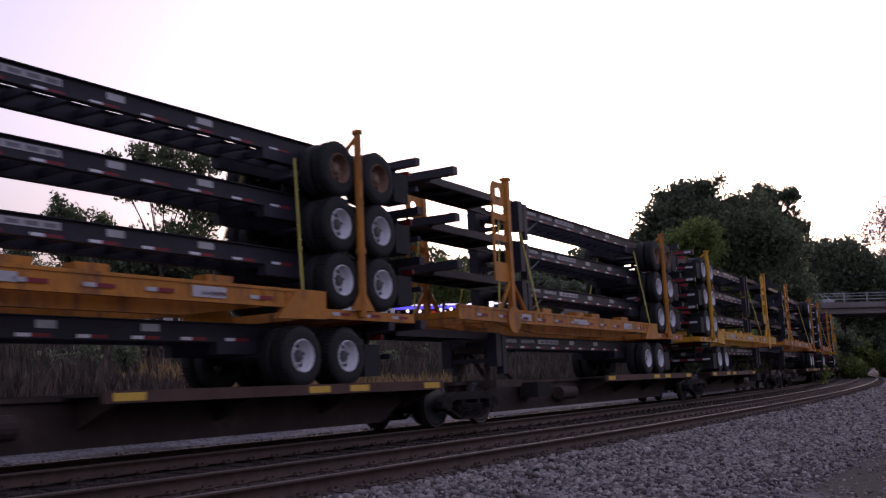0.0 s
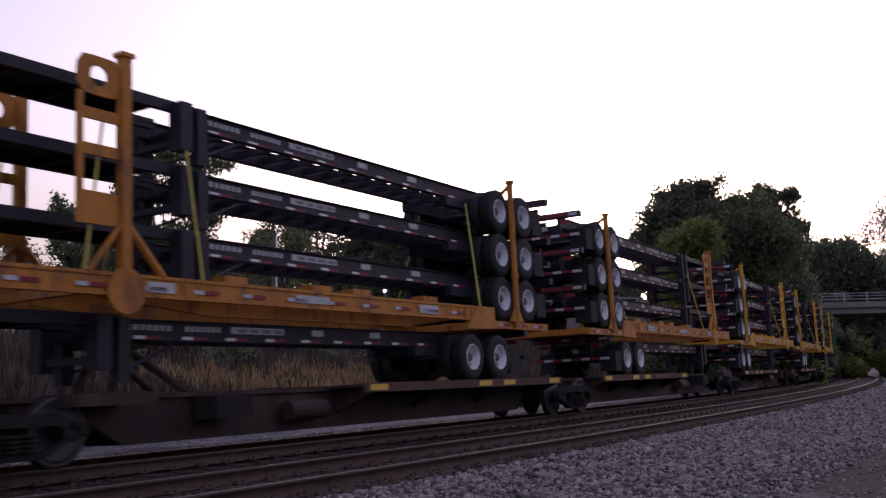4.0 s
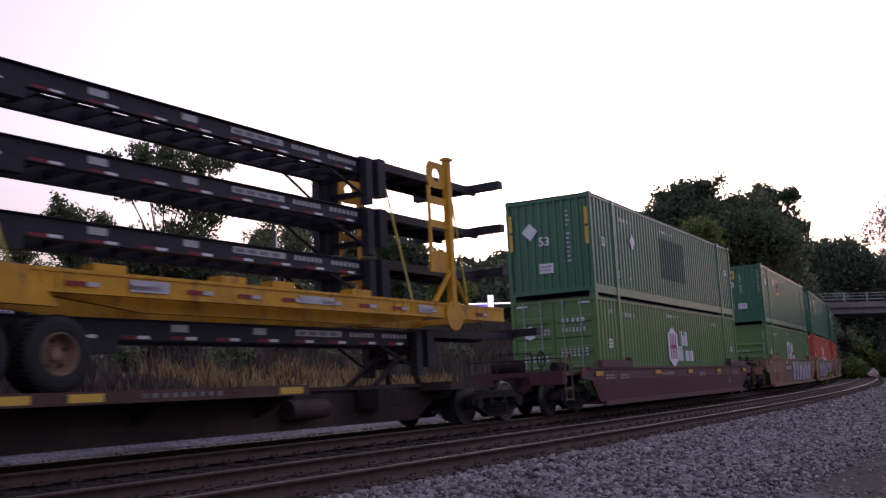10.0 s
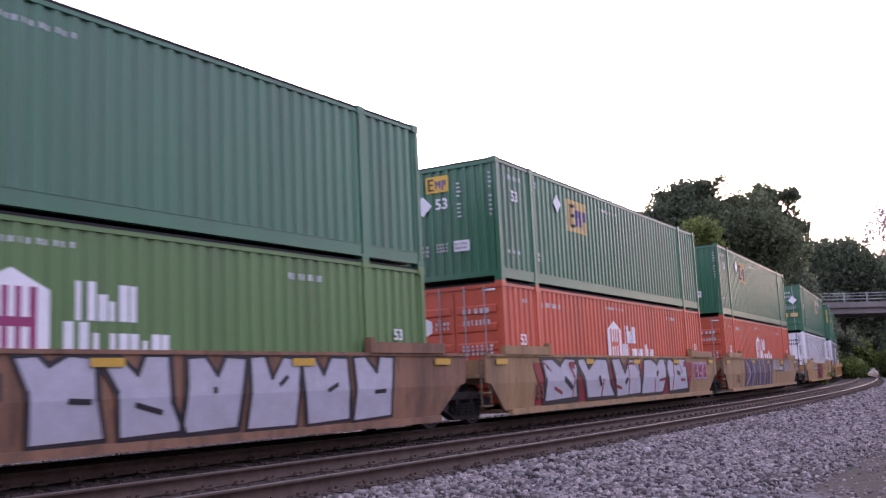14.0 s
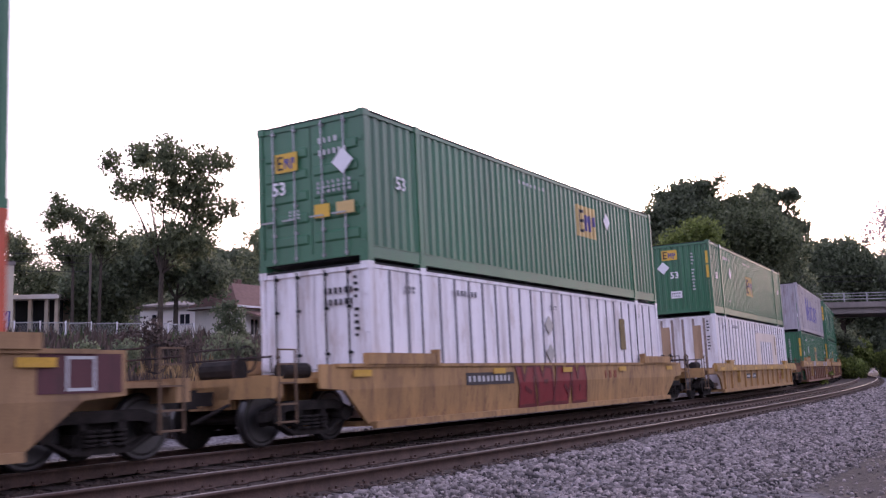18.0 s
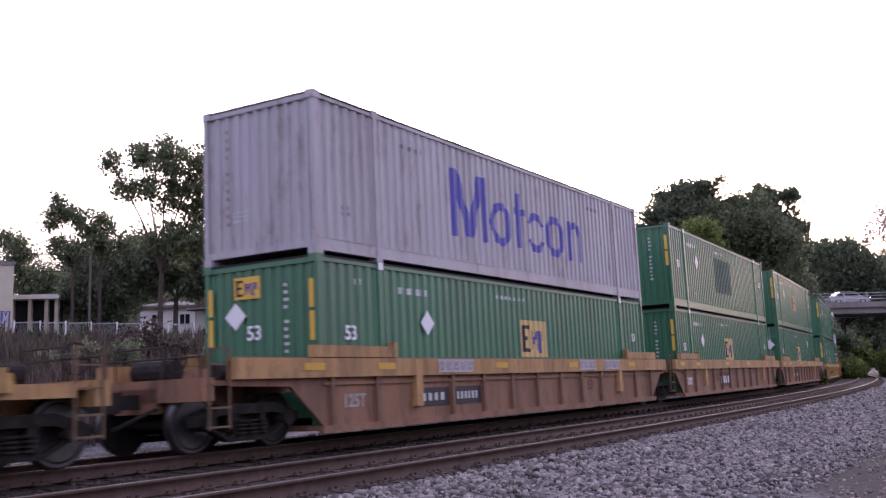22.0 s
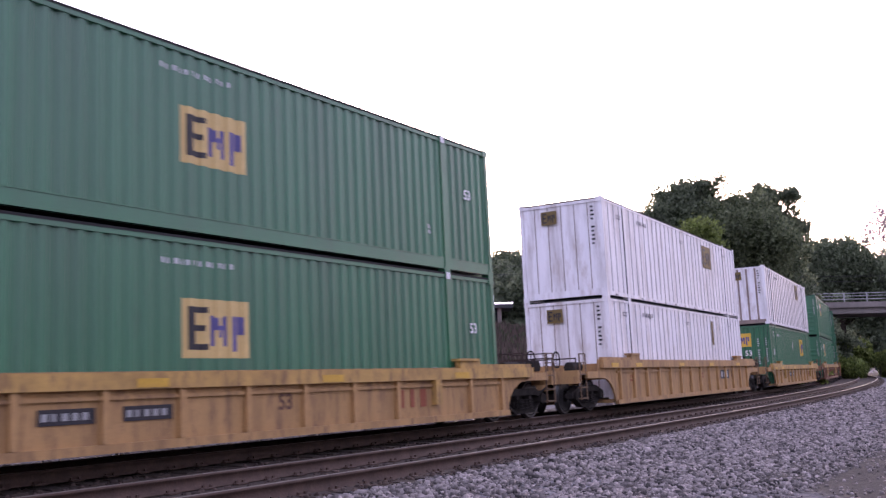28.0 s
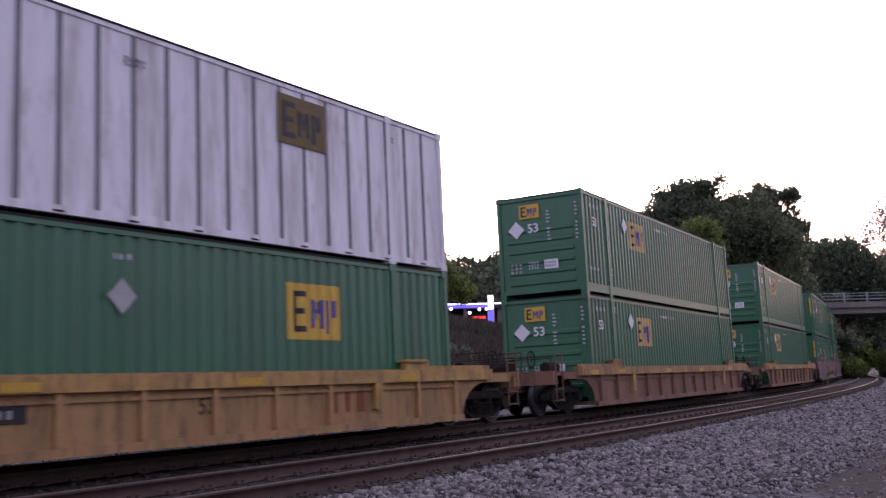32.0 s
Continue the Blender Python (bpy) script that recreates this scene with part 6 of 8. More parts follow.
        tagged(car, group="articulated well cars")
        stack(lead, car, green_box("low"), green_box("low"))


def inside(shape, x, z):
    """Which heights z at the place x lie in a shape made of bars (x0, z0, x1, z1, width) and rings (x, z, rx, rz, width, from, to)."""
    hit = np.zeros(z.shape, bool)
    for q in shape:
        if len(q) == 5:
            x0, z0, x1, z1, w = q
            dx, dz = x1 - x0, z1 - z0
            t = np.clip(((x - x0) * dx + (z - z0) * dz) / (dx * dx + dz * dz), 0, 1)
            hit |= np.maximum(np.abs(x - x0 - t * dx) if abs(dz) > abs(dx) else np.abs(z - z0 - t * dz) * (abs(x - x0 - dx / 2) <= abs(dx) / 2) + 9 * (abs(x - x0 - dx / 2) > abs(dx) / 2),
                              0 * z if abs(dz) <= abs(dx) else np.where(np.abs(z - z0 - dz / 2) <= abs(dz) / 2, 0, 9)) <= w / 2
        else:
            cx, cz, rx, rz, w, a0, a1 = q
            u, v = (x - cx), (z - cz)
            outer = (u / rx) ** 2 + (v / rz) ** 2 <= 1
            inner = (u / (rx - w)) ** 2 + (v / (rz - w * 0.85)) ** 2 < 1 if abs(u) < rx - w else np.zeros(z.shape, bool)
            ang = np.degrees(np.arctan2(v, u)) % 360
            hit |= outer & ~inner & (((ang - a0) % 360) <= (a1 - a0))
    return hit


def blue_name(ob):
    """The big blue marks on the grey container: a zigzag, rings, hooked bars and an arch, painted over its waves."""
    w = 0.25
    shapes = [[(4.83, 0.82, 4.83, 2.32, w), (6.2, 0.82, 6.2, 2.32, w), (4.93, 2.3, 5.52, 0.86, w * 1.1), (6.1, 2.3, 5.52, 0.86, w * 1.1)],
              [(7.02, 1.33, 0.52, 0.52, w * 0.9, 0, 360)],
              [(7.98, 0.86, 7.98, 2.2, w * 0.9), (7.7, 1.75, 8.36, 1.75, 0.17)],
              [(8.9, 1.42, 0.46, 0.42, w * 0.85, 15, 165), (8.9, 1.24, 0.46, 0.42, w * 0.85, 195, 345)],
              [(10.03, 1.35, 0.54, 0.54, w * 0.92, 0, 360)],
              [(10.93, 0.82, 10.93, 1.88, w * 0.9), (11.32, 1.45, 0.45, 0.43, w * 0.85, 0, 180), (11.66, 0.82, 11.66, 1.46, w * 0.85)]]
    step = 0.03
    zs = np.arange(0.76, 2.4, 0.012)
    for shape in shapes:
        def build(bm):
            x = 4.6
            while x < 12.0:
                hit = np.concatenate([[False], inside(shape, x + step / 2, zs), [False]]).astype(int)
                turns = np.diff(hit)
                for a, b in zip(np.where(turns == 1)[0], np.where(turns == -1)[0]):
                    paint_film(bm, x - HALF, x + step - HALF, float(zs[a]), float(zs[b - 1]) + 0.012, 0.005)
                x += step
        part("blue_shape", build, "decal_blue_name", ob, "blue painted shape")
    bars(ob, on_side(0.95, 0.85), 0.3, 0.22, 2, "rib_shadow", rows=2)
    bars(ob, on_end(0.4, 0.85), 0.38, 0.24, 4, rows=3)
    for x in (3.2, 12.7):
        bars(ob, on_side(x, 2.42), 0.95, 0.14, 7, "rib_shadow")
    tall_bars(ob, on_end(0.72, 1.6), 1.9, 12, w=0.07, mat="end_grime")


# ---- the ground ----
COARSE = LINE[::4]


def off_line(x, y):
    """For arrays: the nearest place along the line, and the offset from it (positive on the camera's side)."""
    x, y = np.asarray(x, float), np.asarray(y, float)
    best = np.full(x.shape, 1e18)
    s, off = np.zeros(x.shape), np.zeros(x.shape)
    for k in range(0, len(COARSE)):
        px, py, th = COARSE[k]
        d = (x - px) ** 2 + (y - py) ** 2
        m = d < best
        best = np.where(m, d, best)
        s = np.where(m, S_MIN + k * 4 * STEP, s)
        off = np.where(m, (x - px) * math.cos(th) - (y - py) * math.sin(th), off)
    far = np.sqrt(best)
    return s, np.where(off >= 0, far, -far)


def rolling(x, y, k=0.05):
    return np.sin(x * k * 1.7 + 1.3) * np.cos(y * k * 1.1 + 0.4) + 0.5 * np.sin(x * k * 4.1 + y * k * 3.3)


def ground_z(x, y):
    s, off = off_line(x, y)
    far = np.interp(-off, [0, 3.2, 4.8, 6.2, 12, 22, 32, 60, 100, 160, 260, 600], [-0.2, -0.22, -0.5, -0.45, 0.3, 2.1, 3.4, 4.8, 7.0, 11, 17, 24])
    climb = np.clip((s - 60) / 80, 0, 1)             # the far bank climbs towards the road
    far = far + 4.6 * climb * climb * (3 - 2 * climb) * np.clip((-off - 14) / 30, 0, 1)
    near = np.interp(off, [0, 5.7, 6.6, 8.3, 10.5, 40, 70, 140, 600], [-0.2, -0.2, -0.36, -0.42, -0.49, -0.5, -0.1, 4, 14])
    z = np.where(off < 0, far, near)
    amount = np.clip((np.abs(off) - 6) / 40, 0, 1)
    return z + rolling(x, y) * 0.35 * amount + rolling(x, y, 0.35) * 0.04 * np.clip((np.abs(off) - 6.5) / 3, 0, 1)


def spaced(fine, reach, step, grow):
    v = list(np.arange(0, fine, step))
    d = step
    while v[-1] < reach:
        d *= grow
        v.append(v[-1] + d)
    return np.array(v)


def build_ground():
    a = spaced(60, 2600, 0.9, 1.13)
    xs = np.concatenate([-a[:0:-1], a]) + 8
    b = spaced(95, 2600, 0.9, 1.13)
    back = spaced(14, 2600, 0.9, 1.2)
    ys = np.concatenate([-back[:0:-1], b])
    X, Y = np.meshgrid(xs, ys)
    Z = ground_z(X, Y)
    n, m = len(xs), len(ys)
    co = np.stack([X.ravel(), Y.ravel(), Z.ravel()], 1)
    i = (np.arange(m - 1)[:, None] * n + np.arange(n - 1)[None, :]).ravel()
    faces = np.stack([i, i + 1, i + 1 + n, i + n], 1)
    me = quick_mesh("ground", co, faces)
    for p in me.polygons:
        p.use_smooth = True
    me.materials.append(ground_material())
    return tagged(new("ground", me), "grey ballast and dusty earth rising to a weedy bank", "ground", kind="structure")


def quick_mesh(name, co, faces):
    """A mesh from arrays of points and of equal-sided faces."""
    me = bpy.data.meshes.new(name)
    k = faces.shape[1]
    me.vertices.add(len(co))
    me.vertices.foreach_set("co", np.ascontiguousarray(co, dtype=np.float32).ravel())
    me.loops.add(faces.size)
    me.loops.foreach_set("vertex_index", np.ascontiguousarray(faces, dtype=np.int32).ravel())
    me.polygons.add(len(faces))
    me.polygons.foreach_set("loop_start", np.arange(0, faces.size, k, dtype=np.int32))
    me.polygons.foreach_set("loop_total", np.full(len(faces), k, dtype=np.int32))
    me.update(calc_edges=True)
    me.validate()
    return me


def ground_material():
    """Crushed stone near the tracks, packed earth beyond it, dark soil under the weeds; mixed by noise and by height."""
    m = bpy.data.materials.new("ballast_and_earth")
    m.use_nodes = True
    n, l = m.node_tree.nodes, m.node_tree.links
    b = n["Principled BSDF"]
    b.inputs["Roughness"].default_value = 0.95
    b.inputs["Specular IOR Level"].default_value = 0.2
    co = n.new("ShaderNodeTexCoord")
    vor = n.new("ShaderNodeTexVoronoi")
    vor.inputs["Scale"].default_value = 13
    l.new(co.outputs["Object"], vor.inputs["Vector"])
    ramp = n.new("ShaderNodeMapRange")
    ramp.inputs["To Min"].default_value, ramp.inputs["To Max"].default_value = 0.03, 0.26
    l.new(vor.outputs["Color"], ramp.inputs[0])
    stone = n.new("ShaderNodeHueSaturation")
    stone.inputs["Color"].default_value = (0.95, 0.90, 0.97, 1)
    l.new(ramp.outputs[0], stone.inputs["Value"])
    big = n.new("ShaderNodeTexNoise")
    big.inputs["Scale"].default_value, big.inputs["Detail"].default_value = 0.35, 7
    l.new(co.outputs["Object"], big.inputs["Vector"])
    fine = n.new("ShaderNodeTexNoise")
    fine.inputs["Scale"].default_value, fine.inputs["Detail"].default_value = 9, 6
    l.new(co.outputs["Object"], fine.inputs["Vector"])
    earth = n.new("ShaderNodeMix")
    earth.data_type = "RGBA"
    earth.inputs[6].default_value, earth.inputs[7].default_value = (0.026, 0.022, 0.020, 1), (0.082, 0.070, 0.065, 1)
    l.new(fine.outputs[0], earth.inputs[0])
    xyz = n.new("ShaderNodeSeparateXYZ")
    l.new(co.outputs["Object"], xyz.inputs[0])
    height = n.new("ShaderNodeMapRange")              # the ballast's crown gives way to earth below it
    height.inputs["From Min"].default_value, height.inputs["From Max"].default_value = -0.405, -0.445
    add = n.new("ShaderNodeMath")
    add.operation = "MULTIPLY_ADD"
    add.inputs[1].default_value, add.inputs[2].default_value = 0.12, -0.06
    l.new(big.outputs[0], add.inputs[0])
    s = n.new("ShaderNodeMath")
    l.new(xyz.outputs[2], s.inputs[0])
    l.new(add.outputs[0], s.inputs[1])
    l.new(s.outputs[0], height.inputs[0])
    bank = n.new("ShaderNodeMapRange")
    bank.inputs["From Min"].default_value, bank.inputs["From Max"].default_value = -0.15, 0.1
    l.new(s.outputs[0], bank.inputs[0])
    both = n.new("ShaderNodeMath")
    both.operation = "MAXIMUM"
    l.new(height.outputs[0], both.inputs[0])
    l.new(bank.outputs[0], both.inputs[1])
    mix = n.new("ShaderNodeMix")
    mix.data_type = "RGBA"
    l.new(both.outputs[0], mix.inputs[0])
    l.new(stone.outputs[0], mix.inputs[6])
    l.new(earth.outputs[2], mix.inputs[7])
    l.new(mix.outputs[2], b.inputs["Base Color"])
    bp = n.new("ShaderNodeBump")
    bp.inputs["Strength"].default_value, bp.inputs["Distance"].default_value = 0.8, 0.03
    l.new(vor.outputs["Distance"], bp.inputs["Height"])
    l.new(bp.outputs[0], b.inputs["Normal"])
    return m


# ---- rails and ties ----
RAIL_OUT = [(-0.075, -0.178), (0.075, -0.178), (0.075, -0.165), (0.012, -0.14), (0.010, -0.045), (0.036, -0.035), (0.036, -0.004), (-0.036, -0.004), (-0.036, -0.035), (-0.010, -0.045), (-0.012, -0.14), (-0.075, -0.165)]
RAIL_HEAD = [(-0.034, -0.0045), (0.034, -0.0045), (0.030, 0.0), (-0.030, 0.0)]


def rail(name, off, z, label):
    rows = [s for s in np.arange(-70, 260, 2.0)]
    ob = None
    for nm, prof, mat in ((name, RAIL_OUT, "rail_side"), ("running_face", RAIL_HEAD, "rail_top")):
        k = len(prof)
        co = []
        for s in rows:
            for dy, dz in prof:
                co.append(beside(s, off + dy, z + dz))
        faces = []
        for i in range(len(rows) - 1):
            for j in range(k):
                faces.append((i * k + j, i * k + (j + 1) % k, (i + 1) * k + (j + 1) % k, (i + 1) * k + j))
        me = quick_mesh(nm, np.array(co), np.array(faces))
        me.materials.append(M[mat])
        o = new(nm, me)
        if ob is None:
            ob = tagged(o, label, "rail", "rails", "structure")
        else:
            o.parent = ob
    return ob


TRACKS = [(0.0, 0.0, 2 * 0.75 * math.sin(CANT)), (3.755, 0.007, -0.012)]    # offset, height of the far rail, of the near rail


def tracks():
    for off, zf, zn in TRACKS:
        rail("rail", off - 0.75, zf, "rusty steel rail with a worn bright top")
        rail("rail", off + 0.75, zn, "rusty steel rail with a worn bright top")
        base = thing("track_ties", "dark weathered timber railway ties", "railway ties", kind="structure")
        def one(bm):
            box(bm, -0.115, 0.115, -1.3, 1.3, -0.16, 0.0)
        bm = bmesh.new()
        one(bm)
        me = finish(bm, "tie", M["tie"])
        count = 0
        rest = []
        for k in range(-20, 330):
            s = k * 0.55 + (0.17 if off else 0.0)
            x, y, z = beside(s, off, (zf + zn) / 2 - 0.178)
            th = on_line(s)[2] + random.uniform(-0.02, 0.02)
            m = Matrix.Translation((x, y, z - 0.006 * random.random())) @ Matrix.Rotation(math.pi / 2 - th, 4, "Z")
            if 0 <= k < 110:
                o = new("tie", me)
                o.parent, o.matrix_basis = base, m
            else:
                rest.append(m)
        bm = bmesh.new()
        for m in rest:
            n0 = len(bm.verts)
            one(bm)
            bm.verts.ensure_lookup_table()
            for v in bm.verts[n0:]:
                v.co = m @ v.co
        o = new("tie_row", finish(bm, "tie_row", M["tie"], fix=False))
        o.parent = base
        tagged(o, kind="stuff")
        bm = bmesh.new()
        for k in range(0, 150):
            s = k * 0.55 + (0.17 if off else 0.0)
            for r in (-0.75, 0.75):
                x, y, z = beside(s, off + r, (zf if r < 0 else zn) - 0.178)
                m = Matrix.Translation((x, y, z)) @ Matrix.Rotation(math.pi / 2 - on_line(s)[2], 4, "Z")
                n0 = len(bm.verts)
                box(bm, -0.09, 0.09, -0.17, 0.17, 0.0, 0.018)
                for dx, dy in ((-0.06, -0.1), (0.06, 0.1), (0.06, -0.1), (-0.06, 0.1)):
                    box(bm, dx - 0.015, dx + 0.015, dy - 0.015, dy + 0.015, 0.018, 0.05)
                bm.verts.ensure_lookup_table()
                for v in bm.verts[n0:]:
                    v.co = m @ v.co
        o = new("tie_plate_row", finish(bm, "tie_plate_row", M["rail_side"], fix=False))
        o.parent = base
        tagged(o, kind="stuff")


def track_bed():
    """The dirty stone that both tracks lie in."""
    offs = (-1.45, -0.9, 0.9, 1.9, 3.0, 4.6, 5.05)
    zs = (-0.27, -0.185, -0.185, -0.2, -0.185, -0.185, -0.235)
    rows = np.arange(-70, 260, 1.0)
    co = np.array([beside(s, o, z + 0.006) for s in rows for o, z in zip(offs, zs)])
    k = len(offs)
    i = (np.arange(len(rows) - 1)[:, None] * k + np.arange(k - 1)[None, :]).ravel()
    me = quick_mesh("track_bed", co, np.stack([i, i + k, i + k + 1, i + 1], 1))
    me.materials.append(M["track_bed"])
    return tagged(new("track_bed", me), "dark dirty ballast bed under the tracks", "track bed", kind="structure")


def stones():
    track_bed()
    stone_sheet("ballast_stones", "stone", "loose grey and lilac crushed stone ballast", 4,
                ((3, 26, 5.0, 8.1, 27500, 0.058), (26, 62, 5.0, 7.8, 19000, 0.075), (3, 30, 7.9, 9.0, 4200, 0.05), (4, 45, 8.0, 13, 6500, 0.04)))
    # far shoulder: grime and the train's shade both put into the stone colour
    stone_sheet("ballast_stones", "shaded_grimy_stone", "grimy grey ballast beyond the train, darkened for the train's shade", 6, ((2, 75, -4.4, -1.3, 15000, 0.07),))
    stone_sheet("dirty_ballast", "dirty_stone", "dirty brown ballast between the rails", 5, ((2, 60, -0.6, 3.05, 13000, 0.055), (2, 60, 3.2, 5.0, 11000, 0.055)))


def stone_sheet(name, mat, label, seed, fields):
    """Loose crushed stone on the shoulder, as one sheet of small uneven blocks."""
    rng = np.random.default_rng(seed)
    base = np.array([(-1, -1, -1), (1, -1, -1), (1, 1, -1), (-1, 1, -1), (-1, -1, 1), (1, -1, 1), (1, 1, 1), (-1, 1, 1)], float) * 0.5
    faces = np.array([(0, 3, 2, 1), (4, 5, 6, 7), (0, 1, 5, 4), (1, 2, 6, 5), (2, 3, 7, 6), (3, 0, 4, 7)])
    def scatter(s0, s1, o0, o1, count, size, lo=0.6):
        s = rng.uniform(s0, s1, count)
        o = rng.uniform(o0, o1, count)
        idx = ((s - S_MIN) / STEP).astype(int)
        P = LINE[idx] + (LINE[idx + 1] - LINE[idx]) * (((s - S_MIN) / STEP) - idx)[:, None]
        x, y = P[:, 0] + o * np.cos(P[:, 2]), P[:, 1] - o * np.sin(P[:, 2])
        return np.stack([x, y], 1), rng.uniform(lo, 1.3, count) * size
    sets = [scatter(*f) for f in fields]
    co, size = np.concatenate([a for a, b in sets]), np.concatenate([b for a, b in sets])
    n = len(co)
    z = ground_z(co[:, 0], co[:, 1]) + rng.uniform(-0.25, 0.45, n) * size
    jit = base[None] + rng.uniform(-0.24, 0.24, (n, 8, 3))
    jit[:, 4:, :2] *= rng.uniform(0.45, 0.9, (n, 1, 1))
    a, t = rng.uniform(0, 6.283, n), rng.uniform(-0.7, 0.7, n)
    jit *= np.stack([size * rng.uniform(0.8, 1.5, n), size * rng.uniform(0.6, 1.1, n), size * rng.uniform(0.5, 0.9, n)], 1)[:, None, :]
    ca, sa, ct, st = np.cos(a), np.sin(a), np.cos(t), np.sin(t)
    y1 = jit[:, :, 1] * ct[:, None] - jit[:, :, 2] * st[:, None]
    z1 = jit[:, :, 1] * st[:, None] + jit[:, :, 2] * ct[:, None]
    x2 = jit[:, :, 0] * ca[:, None] - y1 * sa[:, None]
    y2 = jit[:, :, 0] * sa[:, None] + y1 * ca[:, None]
    V = np.stack([x2 + co[:, 0:1], y2 + co[:, 1:2], z1 + z[:, None]], 2).reshape(-1, 3)
    F = (faces[None] + (np.arange(n) * 8)[:, None, None]).reshape(-1, 4)
    me = quick_mesh(name, V, F)
    me.materials.append(M[mat])
    return tagged(new(name, me), label, "ballast", kind="stuff")


# ---- plants ----
def leaf_cloud(rng, centres, radii, count, size, flat=0.8, loose=False):
    """Small leaf clumps around the given centres: points and faces of two-triangle leaves."""
    w = np.array(radii) ** 2
    pick = rng.choice(len(centres), count, p=w / w.sum())
    d = rng.normal(size=(count, 3))
    d /= np.linalg.norm(d, axis=1)[:, None]
    r = np.array(radii)[pick] * (rng.uniform(0.55, 1.08, count) ** 0.6 if not loose else rng.uniform(0.15, 1.35, count))
    c = np.array(centres)[pick] + d * r[:, None] * np.array((1, 1, flat))
    c += rng.normal(size=(count, 3)) * 0.12
    u = rng.normal(size=(count, 3))
    u /= np.linalg.norm(u, axis=1)[:, None]
    v = np.cross(u, rng.normal(size=(count, 3)))
    v /= np.linalg.norm(v, axis=1)[:, None]
    k = size * rng.uniform(0.5, 1.5, count)[:, None]
    fold = np.cross(u, v) * k * 0.35
    P = np.stack([c - u * k, c + v * k * 0.6 + fold, c + u * k, c - v * k * 0.6 + fold], 1).reshape(-1, 3)
    F = np.arange(count * 4).reshape(-1, 4)
    return P, F


def tree(name, x, y, height, spread, label, leaf="leaf", count=7000, size=0.2, seed=1, trunk=0.28, clumps=14, low=0.35, open_crown=0.30, base=None, lean=0.0, top_at=None):
    rng = np.random.default_rng(seed)
    z0 = float(ground_z(np.array([x]), np.array([y]))[0]) if base is None else base
    if top_at:
        height = (top_at - z0) / 0.98
    ob = thing(name, label, "tree", "trees")
    ob.matrix_basis = Matrix.Translation((x, y, z0 - 0.1))
    centres, radii = [], []
    bm = bmesh.new()
    fork = Vector((lean * 0.4, 0, height * low))
    tube(bm, (0, 0, 0), fork, trunk, trunk * 0.7, 8)
    top = Vector((lean, 0, height * 0.86))
    tube(bm, fork, top, trunk * 0.68, trunk * 0.12, 7)
    for k in range(clumps):
        f = (k + 0.5) / clumps
        a = k * 2.4 + rng.uniform(-0.4, 0.4)
        h = height * (low * 0.9 + (0.93 - low * 0.9) * f)
        reach = spread * (0.35 + 0.65 * math.sin(math.pi * min(1, 0.25 + 0.72 * f))) * rng.uniform(0.55, 1.0)
        tip = Vector((lean * f + math.cos(a) * reach, math.sin(a) * reach, h))
        root = fork.lerp(top, max(0, f * 0.85 - 0.1))
        midp = root.lerp(tip, 0.5) + Vector((0, 0, -0.04 * height))
        tube(bm, root, midp, trunk * 0.34 * (1.1 - f * 0.6), trunk * 0.22 * (1.1 - f * 0.6), 6)
        tube(bm, midp, tip, trunk * 0.22 * (1.1 - f * 0.6), trunk * 0.06, 5)
        centres.append(tuple(tip))
        radii.append(spread * open_crown * rng.uniform(0.75, 1.25))
        for j in range(3):
            q = midp.lerp(tip, rng.uniform(0.3, 1.0)) + Vector(rng.normal(size=3) * spread * 0.2)
            tube(bm, midp.lerp(tip, 0.6), q, trunk * 0.08, trunk * 0.03, 4)
            centres.append(tuple(q))
            radii.append(spread * open_crown * rng.uniform(0.35, 0.75))
    o = new("trunk", finish(bm, "trunk", M["bark"]))
    o.parent = ob
    P, F = leaf_cloud(rng, centres, radii, count, size)
    me = quick_mesh("crown", P, F)
    me.materials.append(M[leaf])
    c = new("crown", me)
    c.parent = ob
    return ob


def crowned_tree(x, y, label, leaf, lobes, count, size, seed, trunk=0.3, fork=0.4, fine=0.5, subs=16):
    """A tree whose crown is made of lobes (across, height, radius), each with its limb, twigs and leaf clumps."""
    rng = np.random.default_rng(seed)
    z0 = float(ground_z(np.array([x]), np.array([y]))[0]) - 0.1
    ob = thing("tree", label, "tree", "trees")
    ob.matrix_basis = Matrix.Translation((x, y, z0))
    low = min(l[1] - l[2] for l in lobes) - z0
    high = max(l[1] for l in lobes) - z0
    crotch = Vector((rng.uniform(-0.1, 0.1), 0, max(0.8, low + (high - low) * (fork - 0.4))))
    bm = bmesh.new()
    tube(bm, (0, 0, 0), crotch, trunk, trunk * 0.75, 8)
    centres, radii = [], []
    for dx, z, r in lobes:
        tip = Vector((dx, rng.uniform(-0.5, 0.5) * r, z - z0))
        bow = crotch.lerp(tip, 0.55) + Vector((-0.12 * dx, 0, -0.02 * high))
        thick = trunk * (0.2 + 0.25 * min(1, r / 2))
        tube(bm, crotch, bow, thick, thick * 0.62, 6)
        tube(bm, bow, tip, thick * 0.62, thick * 0.2, 6)
        for k in range(subs):
            d = rng.normal(size=3)
            d /= np.linalg.norm(d)
            q = tip + Vector(d) * r * rng.uniform(0.2, 1.15)
            tube(bm, bow.lerp(tip, rng.uniform(0.5, 1.0)), q, thick * 0.16, thick * 0.05, 4)
            centres.append(tuple(q))
            radii.append(r * fine * rng.uniform(0.7, 1.3))
    o = new("trunk", finish(bm, "trunk", M["bark"]))
    o.parent = ob
    P, F = leaf_cloud(rng, centres, radii, count, size, 0.9, True)
    me = quick_mesh("crown", P, F)
    me.materials.append(M[leaf])
    new("crown", me).parent = ob
    return ob


